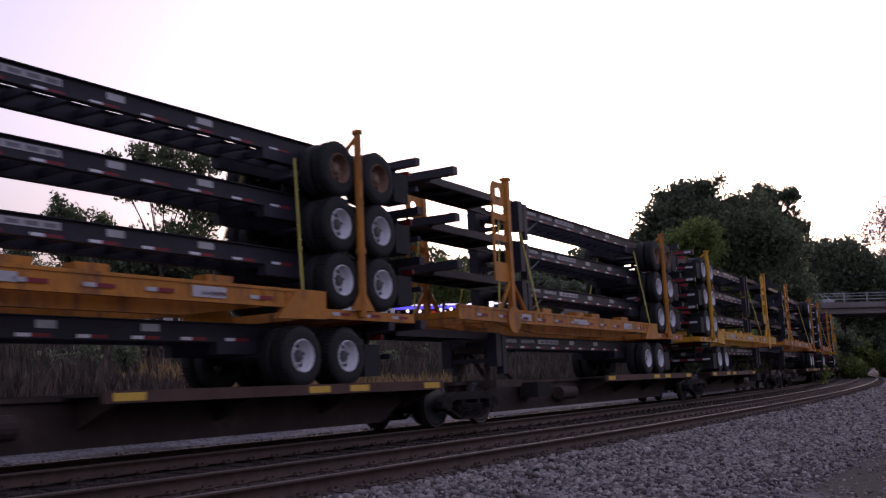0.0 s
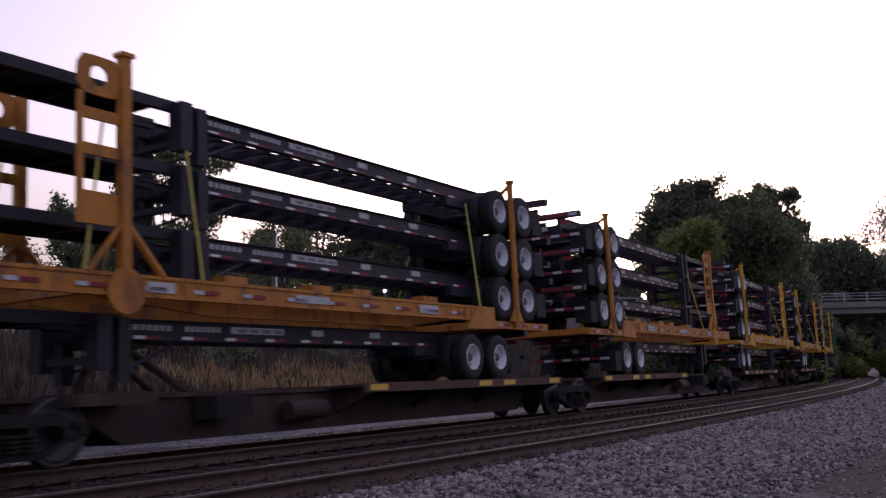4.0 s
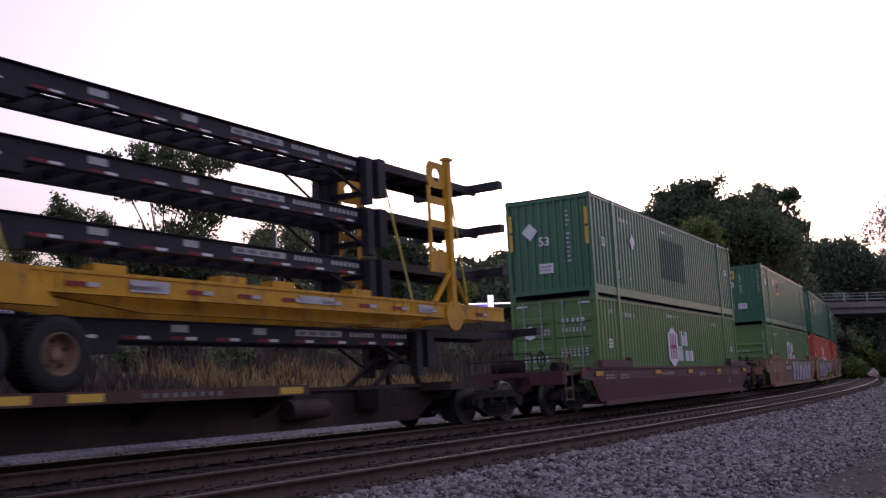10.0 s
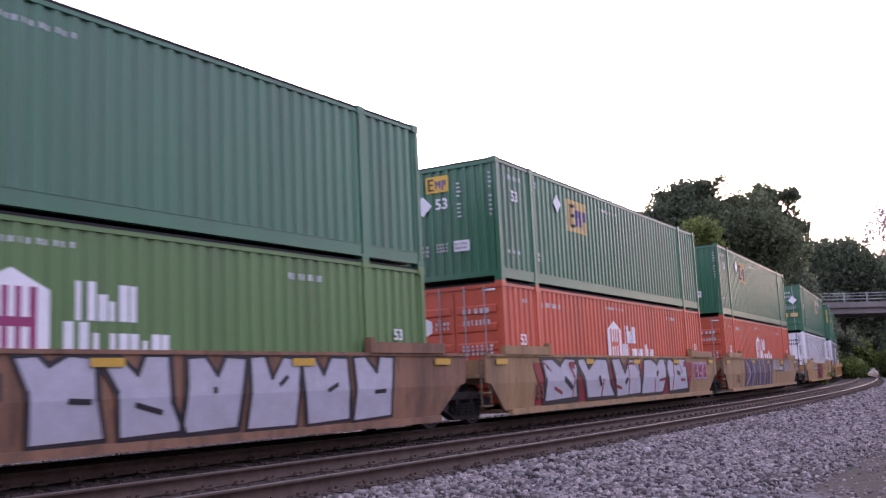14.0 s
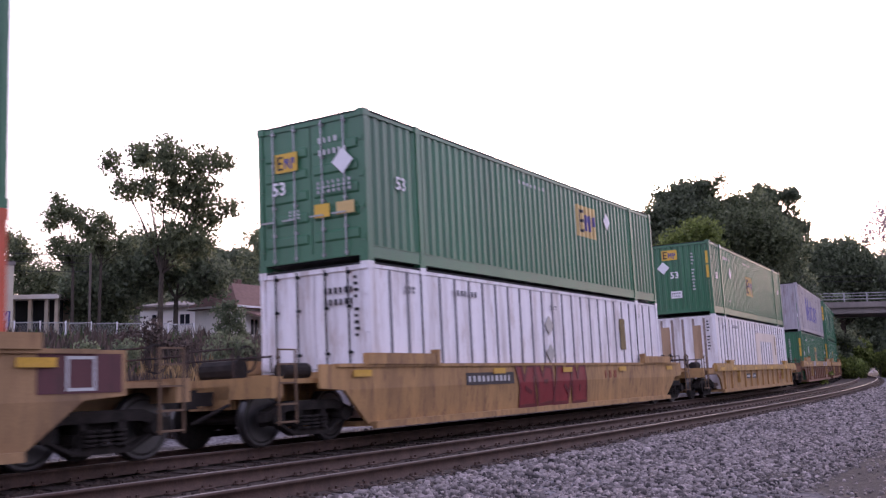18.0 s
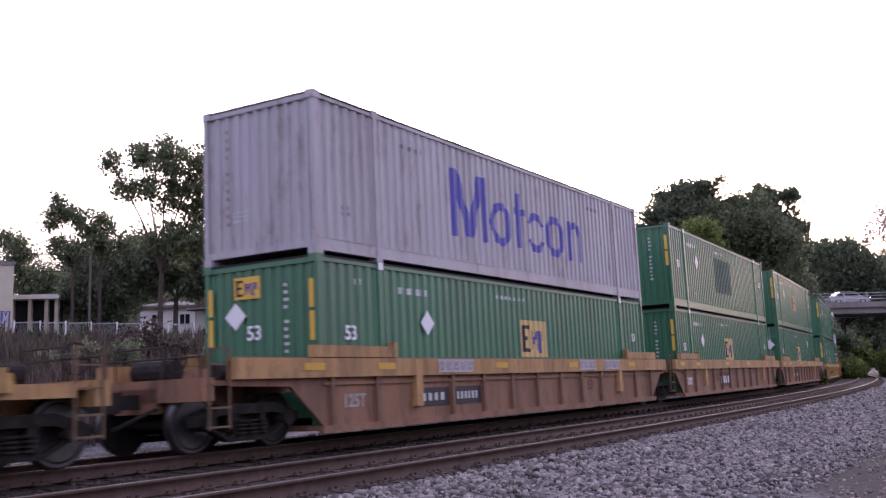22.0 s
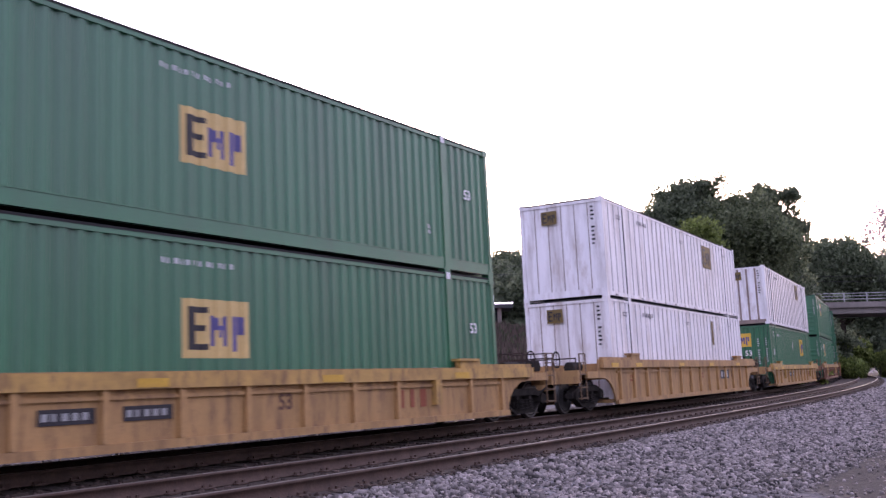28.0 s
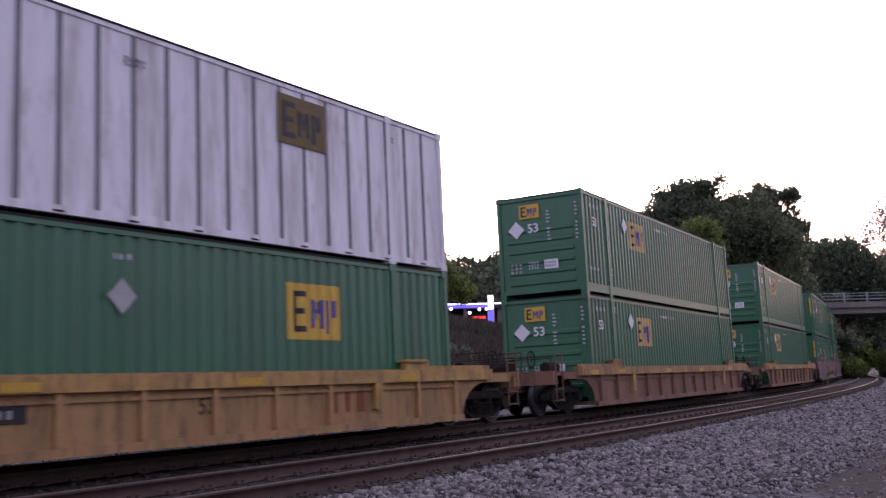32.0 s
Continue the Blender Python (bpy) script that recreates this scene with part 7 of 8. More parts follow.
def bush(name, x, y, w, d, h, label, leaf, count, size, seed, base=None, category="bush"):
    rng = np.random.default_rng(seed)
    z0 = float(ground_z(np.array([x]), np.array([y]))[0]) if base is None else base
    ob = thing(name, label, category, "bushes")
    ob.matrix_basis = Matrix.Translation((x, y, z0))
    n = max(5, int(w * d / 6))
    centres = [(rng.uniform(-w / 2, w / 2), rng.uniform(-d / 2, d / 2), h * rng.uniform(0.2, 0.8)) for _ in range(n)]
    radii = [h * rng.uniform(0.22, 0.42) for _ in range(n)]
    bm = bmesh.new()
    for c in centres[:40]:
        tube(bm, (c[0] * 0.9, c[1] * 0.9, -0.1), c, 0.05, 0.02, 5)
    o = new("stems", finish(bm, "stems", M["bark"]))
    o.parent = ob
    P, F = leaf_cloud(rng, centres, radii, count, size)
    me = quick_mesh("foliage", P, F)
    me.materials.append(M[leaf])
    c = new("foliage", me)
    c.parent = ob
    return ob


def weeds(name, s0, s1, o0, o1, count, h, mat, seed, label):
    """Upright stalks and blades on the bank, as one sheet."""
    rng = np.random.default_rng(seed)
    s, o = rng.uniform(s0, s1, count), rng.uniform(o0, o1, count)
    idx = ((s - S_MIN) / STEP).astype(int)
    P = LINE[idx]
    x, y = P[:, 0] + o * np.cos(P[:, 2]), P[:, 1] - o * np.sin(P[:, 2])
    z = ground_z(x, y) - 0.03
    tall = h * rng.uniform(0.4, 1.2, count) * (0.75 + 0.35 * rolling(x, y, 0.5))
    a = rng.uniform(0, 6.283, count)
    lean = rng.normal(size=(count, 2)) * 0.18 * tall[:, None]
    w = rng.uniform(0.012, 0.05, count)
    b = np.stack([x, y, z], 1)
    side = np.stack([np.cos(a) * w, np.sin(a) * w, np.zeros(count)], 1)
    mid = b + np.stack([lean[:, 0] * 0.4, lean[:, 1] * 0.4, tall * 0.55], 1)
    tip = b + np.stack([lean[:, 0], lean[:, 1], tall], 1)
    V = np.stack([b - side, b + side, mid + side * 1.6, tip, mid - side * 1.6], 1).reshape(-1, 3)
    F = (np.array([[0, 1, 2, 4], [4, 2, 3, 3]])[None, :1] + (np.arange(count) * 5)[:, None, None]).reshape(-1, 4)
    F2 = (np.array([[4, 2, 3]])[None] + (np.arange(count) * 5)[:, None, None]).reshape(-1, 3)
    tri = np.concatenate([np.concatenate([F[:, [0, 1, 2]], F[:, [0, 2, 3]]]), F2])
    me = quick_mesh(name, V, tri)
    me.materials.append(M[mat])
    return tagged(new(name, me), label, "weeds", kind="stuff")


# ---- buildings, poles, bridge ----
def pole(name, x, y, z0, top, r=0.13, arms=(), mat="wood_pole", label="weathered wooden utility pole", tank=False):
    ob = thing(name, label, "utility pole", "utility poles")
    ob.matrix_basis = Matrix.Translation((x, y, z0))
    h = top - z0
    part("mast", lambda bm: tube(bm, (0, 0, -0.5), (0, 0, h), r, r * 0.75, 10), mat, ob)
    for z in arms:
        part("crossarm", boxes((-1.1, 1.1, -0.06, 0.06, z - 0.06, z + 0.06)), mat, ob)
        for xx in (-1.0, -0.5, 0.5, 1.0):
            part("insulator", lambda bm: tube(bm, (xx, 0, z + 0.06), (xx, 0, z + 0.22), 0.05, 0.03, 6), "decal_white", ob)
    if tank:
        for xx in (-0.35, 0.35):
            part("transformer", lambda bm: (tube(bm, (xx, -0.3, tank), (xx, -0.3, tank + 0.95), 0.26, n=12), tube(bm, (xx, -0.3, tank + 0.95), (xx, -0.3, tank + 1.15), 0.06, n=6)), "decal_white", ob)
    return ob


def wire(name, p0, p1, sag, r=0.018):
    bm = bmesh.new()
    p0, p1 = Vector(p0), Vector(p1)
    prev = p0
    for i in range(1, 13):
        f = i / 12
        q = p0.lerp(p1, f) - Vector((0, 0, sag * 4 * f * (1 - f)))
        tube(bm, prev, q, r, n=4, caps=False)
        prev = q
    return tagged(new(name, finish(bm, name, M["decal_black"])), "thin black overhead wire between poles", "wire", "overhead wires")


def window(parent, x, y, z, w, h, trim="stucco"):
    o = part("window", boxes((x - w / 2 - 0.08, x + w / 2 + 0.08, y - 0.07, y - 0.002, z - 0.08, z), (x - w / 2 - 0.08, x + w / 2 + 0.08, y - 0.07, y - 0.002, z + h, z + h + 0.08),
                             (x - w / 2 - 0.08, x - w / 2, y - 0.07, y - 0.002, z, z + h), (x + w / 2, x + w / 2 + 0.08, y - 0.07, y - 0.002, z, z + h), (x - 0.03, x + 0.03, y - 0.06, y - 0.002, z, z + h)), trim, parent)
    part("pane", boxes((x - w / 2, x + w / 2, y - 0.03, y - 0.003, z, z + h)), "glass_dark", o)


def hip_roof(bm, x0, x1, y0, y1, z0, z1, t=0.18):
    cx0, cx1, cy = x0 + (y1 - y0) / 2 * 0.9, x1 - (y1 - y0) / 2 * 0.9, (y0 + y1) / 2
    if cx0 > cx1:
        cx0 = cx1 = (x0 + x1) / 2
    v = [bm.verts.new(p) for p in ((x0, y0, z0), (x1, y0, z0), (x1, y1, z0), (x0, y1, z0), (cx0, cy, z1), (cx1 + 0.01, cy, z1), (x0, y0, z0 - t), (x1, y0, z0 - t), (x1, y1, z0 - t), (x0, y1, z0 - t))]
    for f in ((0, 1, 5, 4), (1, 2, 5), (2, 3, 4, 5), (3, 0, 4), (0, 6, 7, 1), (1, 7, 8, 2), (2, 8, 9, 3), (3, 9, 6, 0), (9, 8, 7, 6)):
        bm.faces.new([v[i] for i in f])


def house():
    ob = thing("house", "white bungalow with a brown hipped roof and a front porch", "house")
    ob.matrix_basis = Matrix.Translation((-17.4, 82.7, 4.3)) @ Matrix.Rotation(radians(62), 4, "Z")
    part("wall", boxes((0, 10.0, 0, 4.6, -1.2, 2.95)), "stucco", ob)
    part("roof", lambda bm: hip_roof(bm, -0.5, 10.5, -0.5, 5.1, 3.06, 5.3), "shingle", ob)
    part("gutter", boxes((-0.56, 10.56, -0.58, -0.5, 2.94, 3.1)), "decal_white", ob, "white gutter")
    part("gutter", boxes((-0.58, -0.5, -0.5, 5.1, 2.94, 3.1)), "decal_white", ob, "white gutter")
    part("porch_roof", lambda bm: prism_x(bm, [(-2.6, 1.95), (0.0, 2.75), (0.0, 2.6), (-2.6, 1.8)], 0.8, 9.6), "shingle", ob)
    part("porch_edge", boxes((0.75, 9.65, -2.66, -2.6, 1.78, 1.98)), "decal_white", ob)
    part("porch_floor", boxes((0.9, 9.5, -2.5, 0.0, -1.0, 0.1)), "stucco", ob)
    for x in (1.0, 3.6, 6.4, 9.4):
        part("porch_post", boxes((x - 0.09, x + 0.09, -2.5, -2.32, 0.1, 1.9)), "decal_white", ob)
    for x0 in (1.05, 6.6):
        part("porch_rail", boxes((x0, x0 + 2.6, -2.45, -2.39, 0.7, 0.78), *[(x0 + 0.05 + 0.25 * i, x0 + 0.11 + 0.25 * i, -2.44, -2.40, 0.1, 0.702) for i in range(10)]), "decal_white", ob)
    for x in (3.8, 6.2):
        part("stair_rail", lambda bm: (tube(bm, (x, -2.45, 0.75), (x, -4.4, -0.35), 0.06, n=6), tube(bm, (x, -4.4, -0.35), (x, -4.4, -1.0), 0.05, n=6)), "decal_white", ob)
    for i in range(4):
        part("step", boxes((3.9, 6.1, -2.9 - 0.45 * i, -2.5 - 0.45 * i, -1.2, -0.1 - 0.22 * i)), "concrete", ob)
    part("chimney", boxes((3.0, 3.5, 2.4, 2.9, 4.4, 5.7)), "shingle", ob)
    window(ob, 2.2, 0, 0.7, 0.9, 1.3)
    window(ob, 7.9, 0, 0.7, 0.9, 1.3)
    part("door", boxes((4.6, 5.5, -0.06, -0.003, 0.1, 2.1)), "glass_dark", ob)
    side = thing("house", "long pale house with a low grey roof behind weeds", "house")
    side.matrix_basis = Matrix.Translation((-28.4, 92, 5.2))
    part("wall", boxes((0, 6.0, 0, 6, -1.2, 3.0)), "stucco", side)
    part("roof", lambda bm: hip_roof(bm, -0.4, 6.4, -0.5, 6.5, 3.05, 3.7), "concrete", side)
    window(side, 1.6, 0, 1.2, 0.9, 1.0)
    window(side, 4.2, 0, 1.2, 0.9, 1.0)


def motorhome():
    """A parked motorhome, its nose to -x."""
    ob = thing("motorhome", "white motorhome with a beige stripe parked on the slope", "motorhome")
    ob.matrix_basis = Matrix.Translation((-15.1, 135, 7.75))
    part("body", lambda bm: prism(bm, [(1.5, 0.55), (8.2, 0.55), (8.2, 2.95), (0.0, 2.95), (0.0, 2.3), (1.5, 1.9)], 0, 2.3), "car_white", ob)
    part("cab", lambda bm: prism(bm, [(-0.5, 0.5), (1.5, 0.5), (1.5, 2.0), (0.7, 1.9), (0.2, 1.35), (-0.5, 1.2)], 0.15, 2.15), "car_white", ob)
    part("windscreen", lambda bm: prism(bm, [(0.25, 1.36), (1.3, 1.36), (1.3, 1.84), (0.72, 1.82)], 0.14, 2.16), "glass_dark", ob)
    part("stripe", boxes((1.5, 8.2, -0.006, 0.0, 1.0, 1.3)), "stain_tan", ob, "beige stripe")
    for x, w in ((2.4, 2.0), (4.9, 0.5), (7.3, 0.4)):
        part("window", boxes((x, x + w, -0.02, 0.0, 1.75, 2.4)), "glass_dark", ob)
    part("bunk_window", boxes((0.3, 1.2, -0.02, 0.0, 2.42, 2.72)), "glass_dark", ob)
    for x in (5.5, 6.8):
        part("roof_vent", boxes((x, x + 0.8, 0.7, 1.5, 2.95, 3.2)), "car_white", ob)
    for x in (0.5, 6.3):
        for y in (0.2, 2.1):
            part("wheel", lambda bm: lathe(bm, [(-0.12, 0.2), (-0.12, 0.38), (0.12, 0.38), (0.12, 0.2)], 14), "tyre", ob, key="home_tyre", at=(x, y, 0.38))


def sheds():
    g = thing("garage_row", "low beige garage row with dark open bays", "garage")
    g.matrix_basis = Matrix.Translation((-32.8, 77.8, 5.4))
    part("back_wall", boxes((-2.6, 2.3, 2.5, 2.7, -0.8, 2.5)), "beige_wall", g)
    part("roof", boxes((-2.8, 2.5, -0.4, 2.9, 2.5, 2.85)), "stucco", g)
    for x in (-2.5, -1.3, 0.1, 1.4, 2.2):
        part("pier", boxes((x - 0.14, x + 0.14, -0.1, 0.2, -0.8, 2.5)), "beige_wall", g)
    # near-black sheet in place of the shade inside the open bays
    part("bay", boxes((-2.5, 2.2, 1.2, 1.3, -0.8, 2.5)), "dark_gap", g)
    b = thing("warehouse", "plain beige block building with a flat roof", "building")
    b.matrix_basis = Matrix.Translation((-34.0, 68.4, 4.7)) @ Matrix.Rotation(radians(25), 4, "Z")
    part("wall", boxes((-5, 3.7, 0, 8, -1, 5.0)), "beige_wall", b)
    part("parapet", boxes((-5.1, 3.8, -0.1, 8.1, 5.0, 5.25)), "concrete", b)
    graffiti(b, 2.0, 3.5, 0.5, 1.7, "graffiti_white", 3, 31, edge="decal_blue", y=-0.004, folded=False)
    s = thing("commercial_building", "low beige building with a shallow pale roof", "building")
    s.matrix_basis = Matrix.Translation((-15.0, 142, 8.2))
    part("wall", lambda bm: prism(bm, [(-6.0, -1), (6.4, -1), (6.4, 2.6), (1.2, 4.4), (-6.0, 4.2)], 0, 9), "beige_wall", s)
    part("roof", lambda bm: prism(bm, [(-6.3, 4.2), (1.2, 4.4), (6.8, 2.5), (6.8, 2.7), (1.2, 4.65), (-6.3, 4.42)], -0.4, 9.4), "concrete", s)
    window(s, -3.4, 0, 1.4, 1.3, 1.1)
    part("door", boxes((-0.6, 0.9, -0.05, 0.0, -1.0, 2.4)), "decal_white", s)


def fence():
    ob = thing("fence", "grey chain-link fence with pale posts along the bank", "fence", kind="structure")
    pts = [(-28.65 + 1.6 * i, 62 + 0.05 * i) for i in range(9)]
    prev = None
    for x, y in pts:
        z = float(ground_z(np.array([x]), np.array([y]))[0])
        top = 5.25 - 0.035 * (x + 28)
        part("fence_post", lambda bm: tube(bm, (x, y, z - 0.2), (x, y, top), 0.05, n=6), "decal_white", ob)
        if prev:
            part("top_rail", lambda bm: tube(bm, (prev[0], prev[1], top - 0.08), (x, y, top - 0.08), 0.03, n=5), "galv", ob)
            def mesh_wires(bm):
                for k in range(9):
                    f = k / 8
                    a = Vector((prev[0] + (x - prev[0]) * f, prev[1] + (y - prev[1]) * f, top - 0.1))
                    for d in (-1, 1):
                        g = min(max(f + d * 0.6, 0), 1)
                        tube(bm, a, (prev[0] + (x - prev[0]) * g, prev[1] + (y - prev[1]) * g, z + 0.05), 0.008, n=3, caps=False)
            part("wire_mesh", mesh_wires, "galv", ob)
        prev = (x, y)


def station():
    ob = thing("fuel_station", "fuel station canopy with a blue glowing band", "fuel station")
    ob.matrix_basis = Matrix.Translation((0, 150, 8.4))
    part("canopy", boxes((-8.6, 10.4, 0, 9, 2.75, 3.5)), "asphalt", ob)
    part("light_edge", boxes((-8.62, 10.42, -0.05, -0.004, 3.36, 3.55)), "white_light", ob, "glowing white edge")
    part("light_band", boxes((-8.62, 7.4, -0.04, -0.004, 2.85, 3.35)), "blue_light", ob, "glowing blue band")
    for x in (-7, -1.8, 3.2, 8.4):
        part("column", boxes((x - 0.3, x + 0.3, 1.0, 1.6, -1, 2.75)), "concrete", ob)
    part("shop", boxes((-7, 9, 9.5, 16, -1, 3.2)), "glass_dark", ob)
    part("red_lamp", boxes((-2.5, -0.5, -0.3, -0.1, 2.1, 2.4)), "red_light", ob, "glowing red sign")
    part("red_lamp", boxes((4.2, 6.2, -0.3, -0.1, 1.15, 1.55)), "red_light", ob, "glowing red sign")
    part("red_lamp", boxes((-7.6, -6.6, -0.3, -0.1, 1.0, 1.9)), "red_light", ob, "glowing red sign")
    for i, (x, z) in enumerate(((-8.0, 2.6), (-5.6, 2.6), (-3.75, 2.5), (-2.5, 2.75), (-0.6, 2.65), (0.0, 2.3), (1.0, 2.75), (3.8, 2.1), (5.3, 2.6), (6.4, 2.65))):
        part("lamp", lambda bm: tube(bm, (x, -0.25, z), (x, -0.06, z), 0.26, n=10), "white_light", ob, "bright white lamp")
    pyl = thing("sign_pylon", "tall white lit sign pylon with a blue panel", "sign")
    pyl.matrix_basis = Matrix.Translation((7.0, 149, 8.4))
    part("mast", boxes((-0.3, 0.3, 0, 0.3, -1, 4.7)), "decal_white", pyl)
    part("sign_box", boxes((-0.5, 0.5, -0.05, 0.35, 0.6, 4.7)), "decal_white", pyl)
    part("sign_face", boxes((-0.4, 0.4, -0.06, -0.052, 0.8, 2.3)), "blue_light", pyl)
    part("sign_face", boxes((-0.4, 0.4, -0.06, -0.052, 2.5, 4.6)), "white_light", pyl)
    lamp = thing("street_lamp", "street lamp with a bright bluish-white head", "street lamp")
    lamp.matrix_basis = Matrix.Translation((-7.7, 128, 7.5))
    part("mast", lambda bm: tube(bm, (0, 0, -1), (0, 0, 4.5), 0.07, n=8), "galv", lamp)
    part("head", lambda bm: lathe(bm, [(-0.14, 0.1), (-0.08, 0.24), (0.08, 0.24), (0.14, 0.1)], 12, (0, 0, 4.75)), "white_light", lamp, "bright white lamp head")


def car(name, x, y, turn, paint, label, z=None, keyed=False):
    ob = thing(name, label, "car")
    z0 = float(ground_z(np.array([x]), np.array([y]))[0]) if z is None else z
    ob.matrix_basis = Matrix.Translation((x, y, z0)) @ Matrix.Rotation(turn, 4, "Z")
    part("body", lambda bm: prism(bm, [(-2.2, 0.3), (2.2, 0.3), (2.25, 0.7), (1.2, 0.9), (0.6, 1.4), (-1.1, 1.42), (-1.7, 0.95), (-2.25, 0.85)], -0.85, 0.85), paint, ob, key=("car_body", paint))
    part("window", lambda bm: prism(bm, [(1.05, 0.93), (0.55, 1.34), (-1.02, 1.36), (-1.5, 0.95)], -0.86, 0.86), "glass_dark", ob, key="car_glass")
    for wx in (-1.35, 1.35):
        for wy in (-0.8, 0.8):
            w = part("wheel", lambda bm: lathe(bm, [(-0.1, 0.22), (-0.1, 0.31), (0.1, 0.31), (0.1, 0.22)], 14), "tyre", ob, key="car_tyre", at=(wx, wy, 0.31))
            part("rim", lambda bm: lathe(bm, [(-0.11, 0.2), (0.11, 0.2)], 12), "galv", w, key="car_rim")
    for wy in (-0.6, 0.6):
        part("headlight", boxes((2.2, 2.27, wy - 0.18, wy + 0.18, 0.6, 0.76)), "white_light", ob, "lit headlight", key=("headlight", wy))
    return ob


BRIDGE_Y = 107.5


def bridge():
    ob = thing("road_bridge", "grey concrete road bridge with a railing over the tracks", "bridge", kind="structure")
    x0, x1 = 13.0, 136.0
    part("girder", boxes((x0, x1, BRIDGE_Y, BRIDGE_Y + 0.5, 6.75, 7.4), (x0, x1, BRIDGE_Y + 8.5, BRIDGE_Y + 9, 6.75, 7.4), (x0, x1, BRIDGE_Y + 3, BRIDGE_Y + 3.5, 6.75, 7.4)), "concrete", ob)
    part("deck", boxes((x0, x1, BRIDGE_Y - 0.35, BRIDGE_Y + 9.4, 7.4, 7.8)), "concrete", ob)
    part("kerb", boxes((x0, x1, BRIDGE_Y - 0.3, BRIDGE_Y, 7.8, 8.0)), "concrete", ob)
    part("road_surface", boxes((x0, x1, BRIDGE_Y + 0.3, BRIDGE_Y + 8.8, 7.804, 7.83)), "asphalt", ob)
    for z in (8.3, 8.65, 8.95):
        part("hand_rail", lambda bm: tube(bm, (x0, BRIDGE_Y - 0.15, z), (x1, BRIDGE_Y - 0.15, z), 0.045, n=6), "galv", ob)
    for i in range(49):
        part("rail_post", boxes((-0.06, 0.06, BRIDGE_Y - 0.2, BRIDGE_Y - 0.08, 8.0, 9.0)), "galv", ob, key="rail_post", at=(x0 + 0.5 + i * 2.5, 0, 0))
    for x in (30.5, 62.0):
        part("pier", boxes((x - 0.6, x + 0.6, BRIDGE_Y + 0.3, BRIDGE_Y + 8.6, -1.0, 6.75)), "concrete", ob)
    part("abutment", boxes((13.0, 15.0, BRIDGE_Y - 0.2, BRIDGE_Y + 9.2, -1.0, 7.4)), "concrete", ob)
    part("abutment", boxes((21.0, 24.0, BRIDGE_Y - 0.2, BRIDGE_Y + 9.2, -1.0, 7.4)), "concrete", ob)
    part("abutment", boxes((92.0, 97.0, BRIDGE_Y - 0.2, BRIDGE_Y + 9.2, -1.0, 7.4)), "concrete", ob)


def far_woods(name, x0, x1, y0, y1, h, count, seed, label, mat="leaf_dark", size=0.8, base=None, ridge=None):
    """Distant trees as one mass of many crowns; ridge: heights of their tops along x."""
    rng = np.random.default_rng(seed)
    n = max(8, int((x1 - x0) / 3.0))
    cx, cy = rng.uniform(x0, x1, n), rng.uniform(y0, y1, n)
    gz = ground_z(cx, cy) if base is None else np.full(n, base)
    centres, radii = [], []
    for i in range(n):
        hh = h * rng.uniform(0.75, 1.05)
        if ridge:
            hh = float(np.interp(cx[i], *ridge)) * rng.uniform(0.9, 1.0) - gz[i]
        for k in range(8):
            centres.append((cx[i] + rng.normal() * 1.8, cy[i] + rng.normal() * 1.8, gz[i] + hh * (0.1 + 0.85 * rng.uniform() ** 0.8)))
            radii.append(h * rng.uniform(0.1, 0.18))
    P, F = leaf_cloud(rng, centres, radii, count, size)
    me = quick_mesh(name, P, F)
    me.materials.append(M[mat])
    return tagged(new(name, me), label, "woods", kind="stuff")


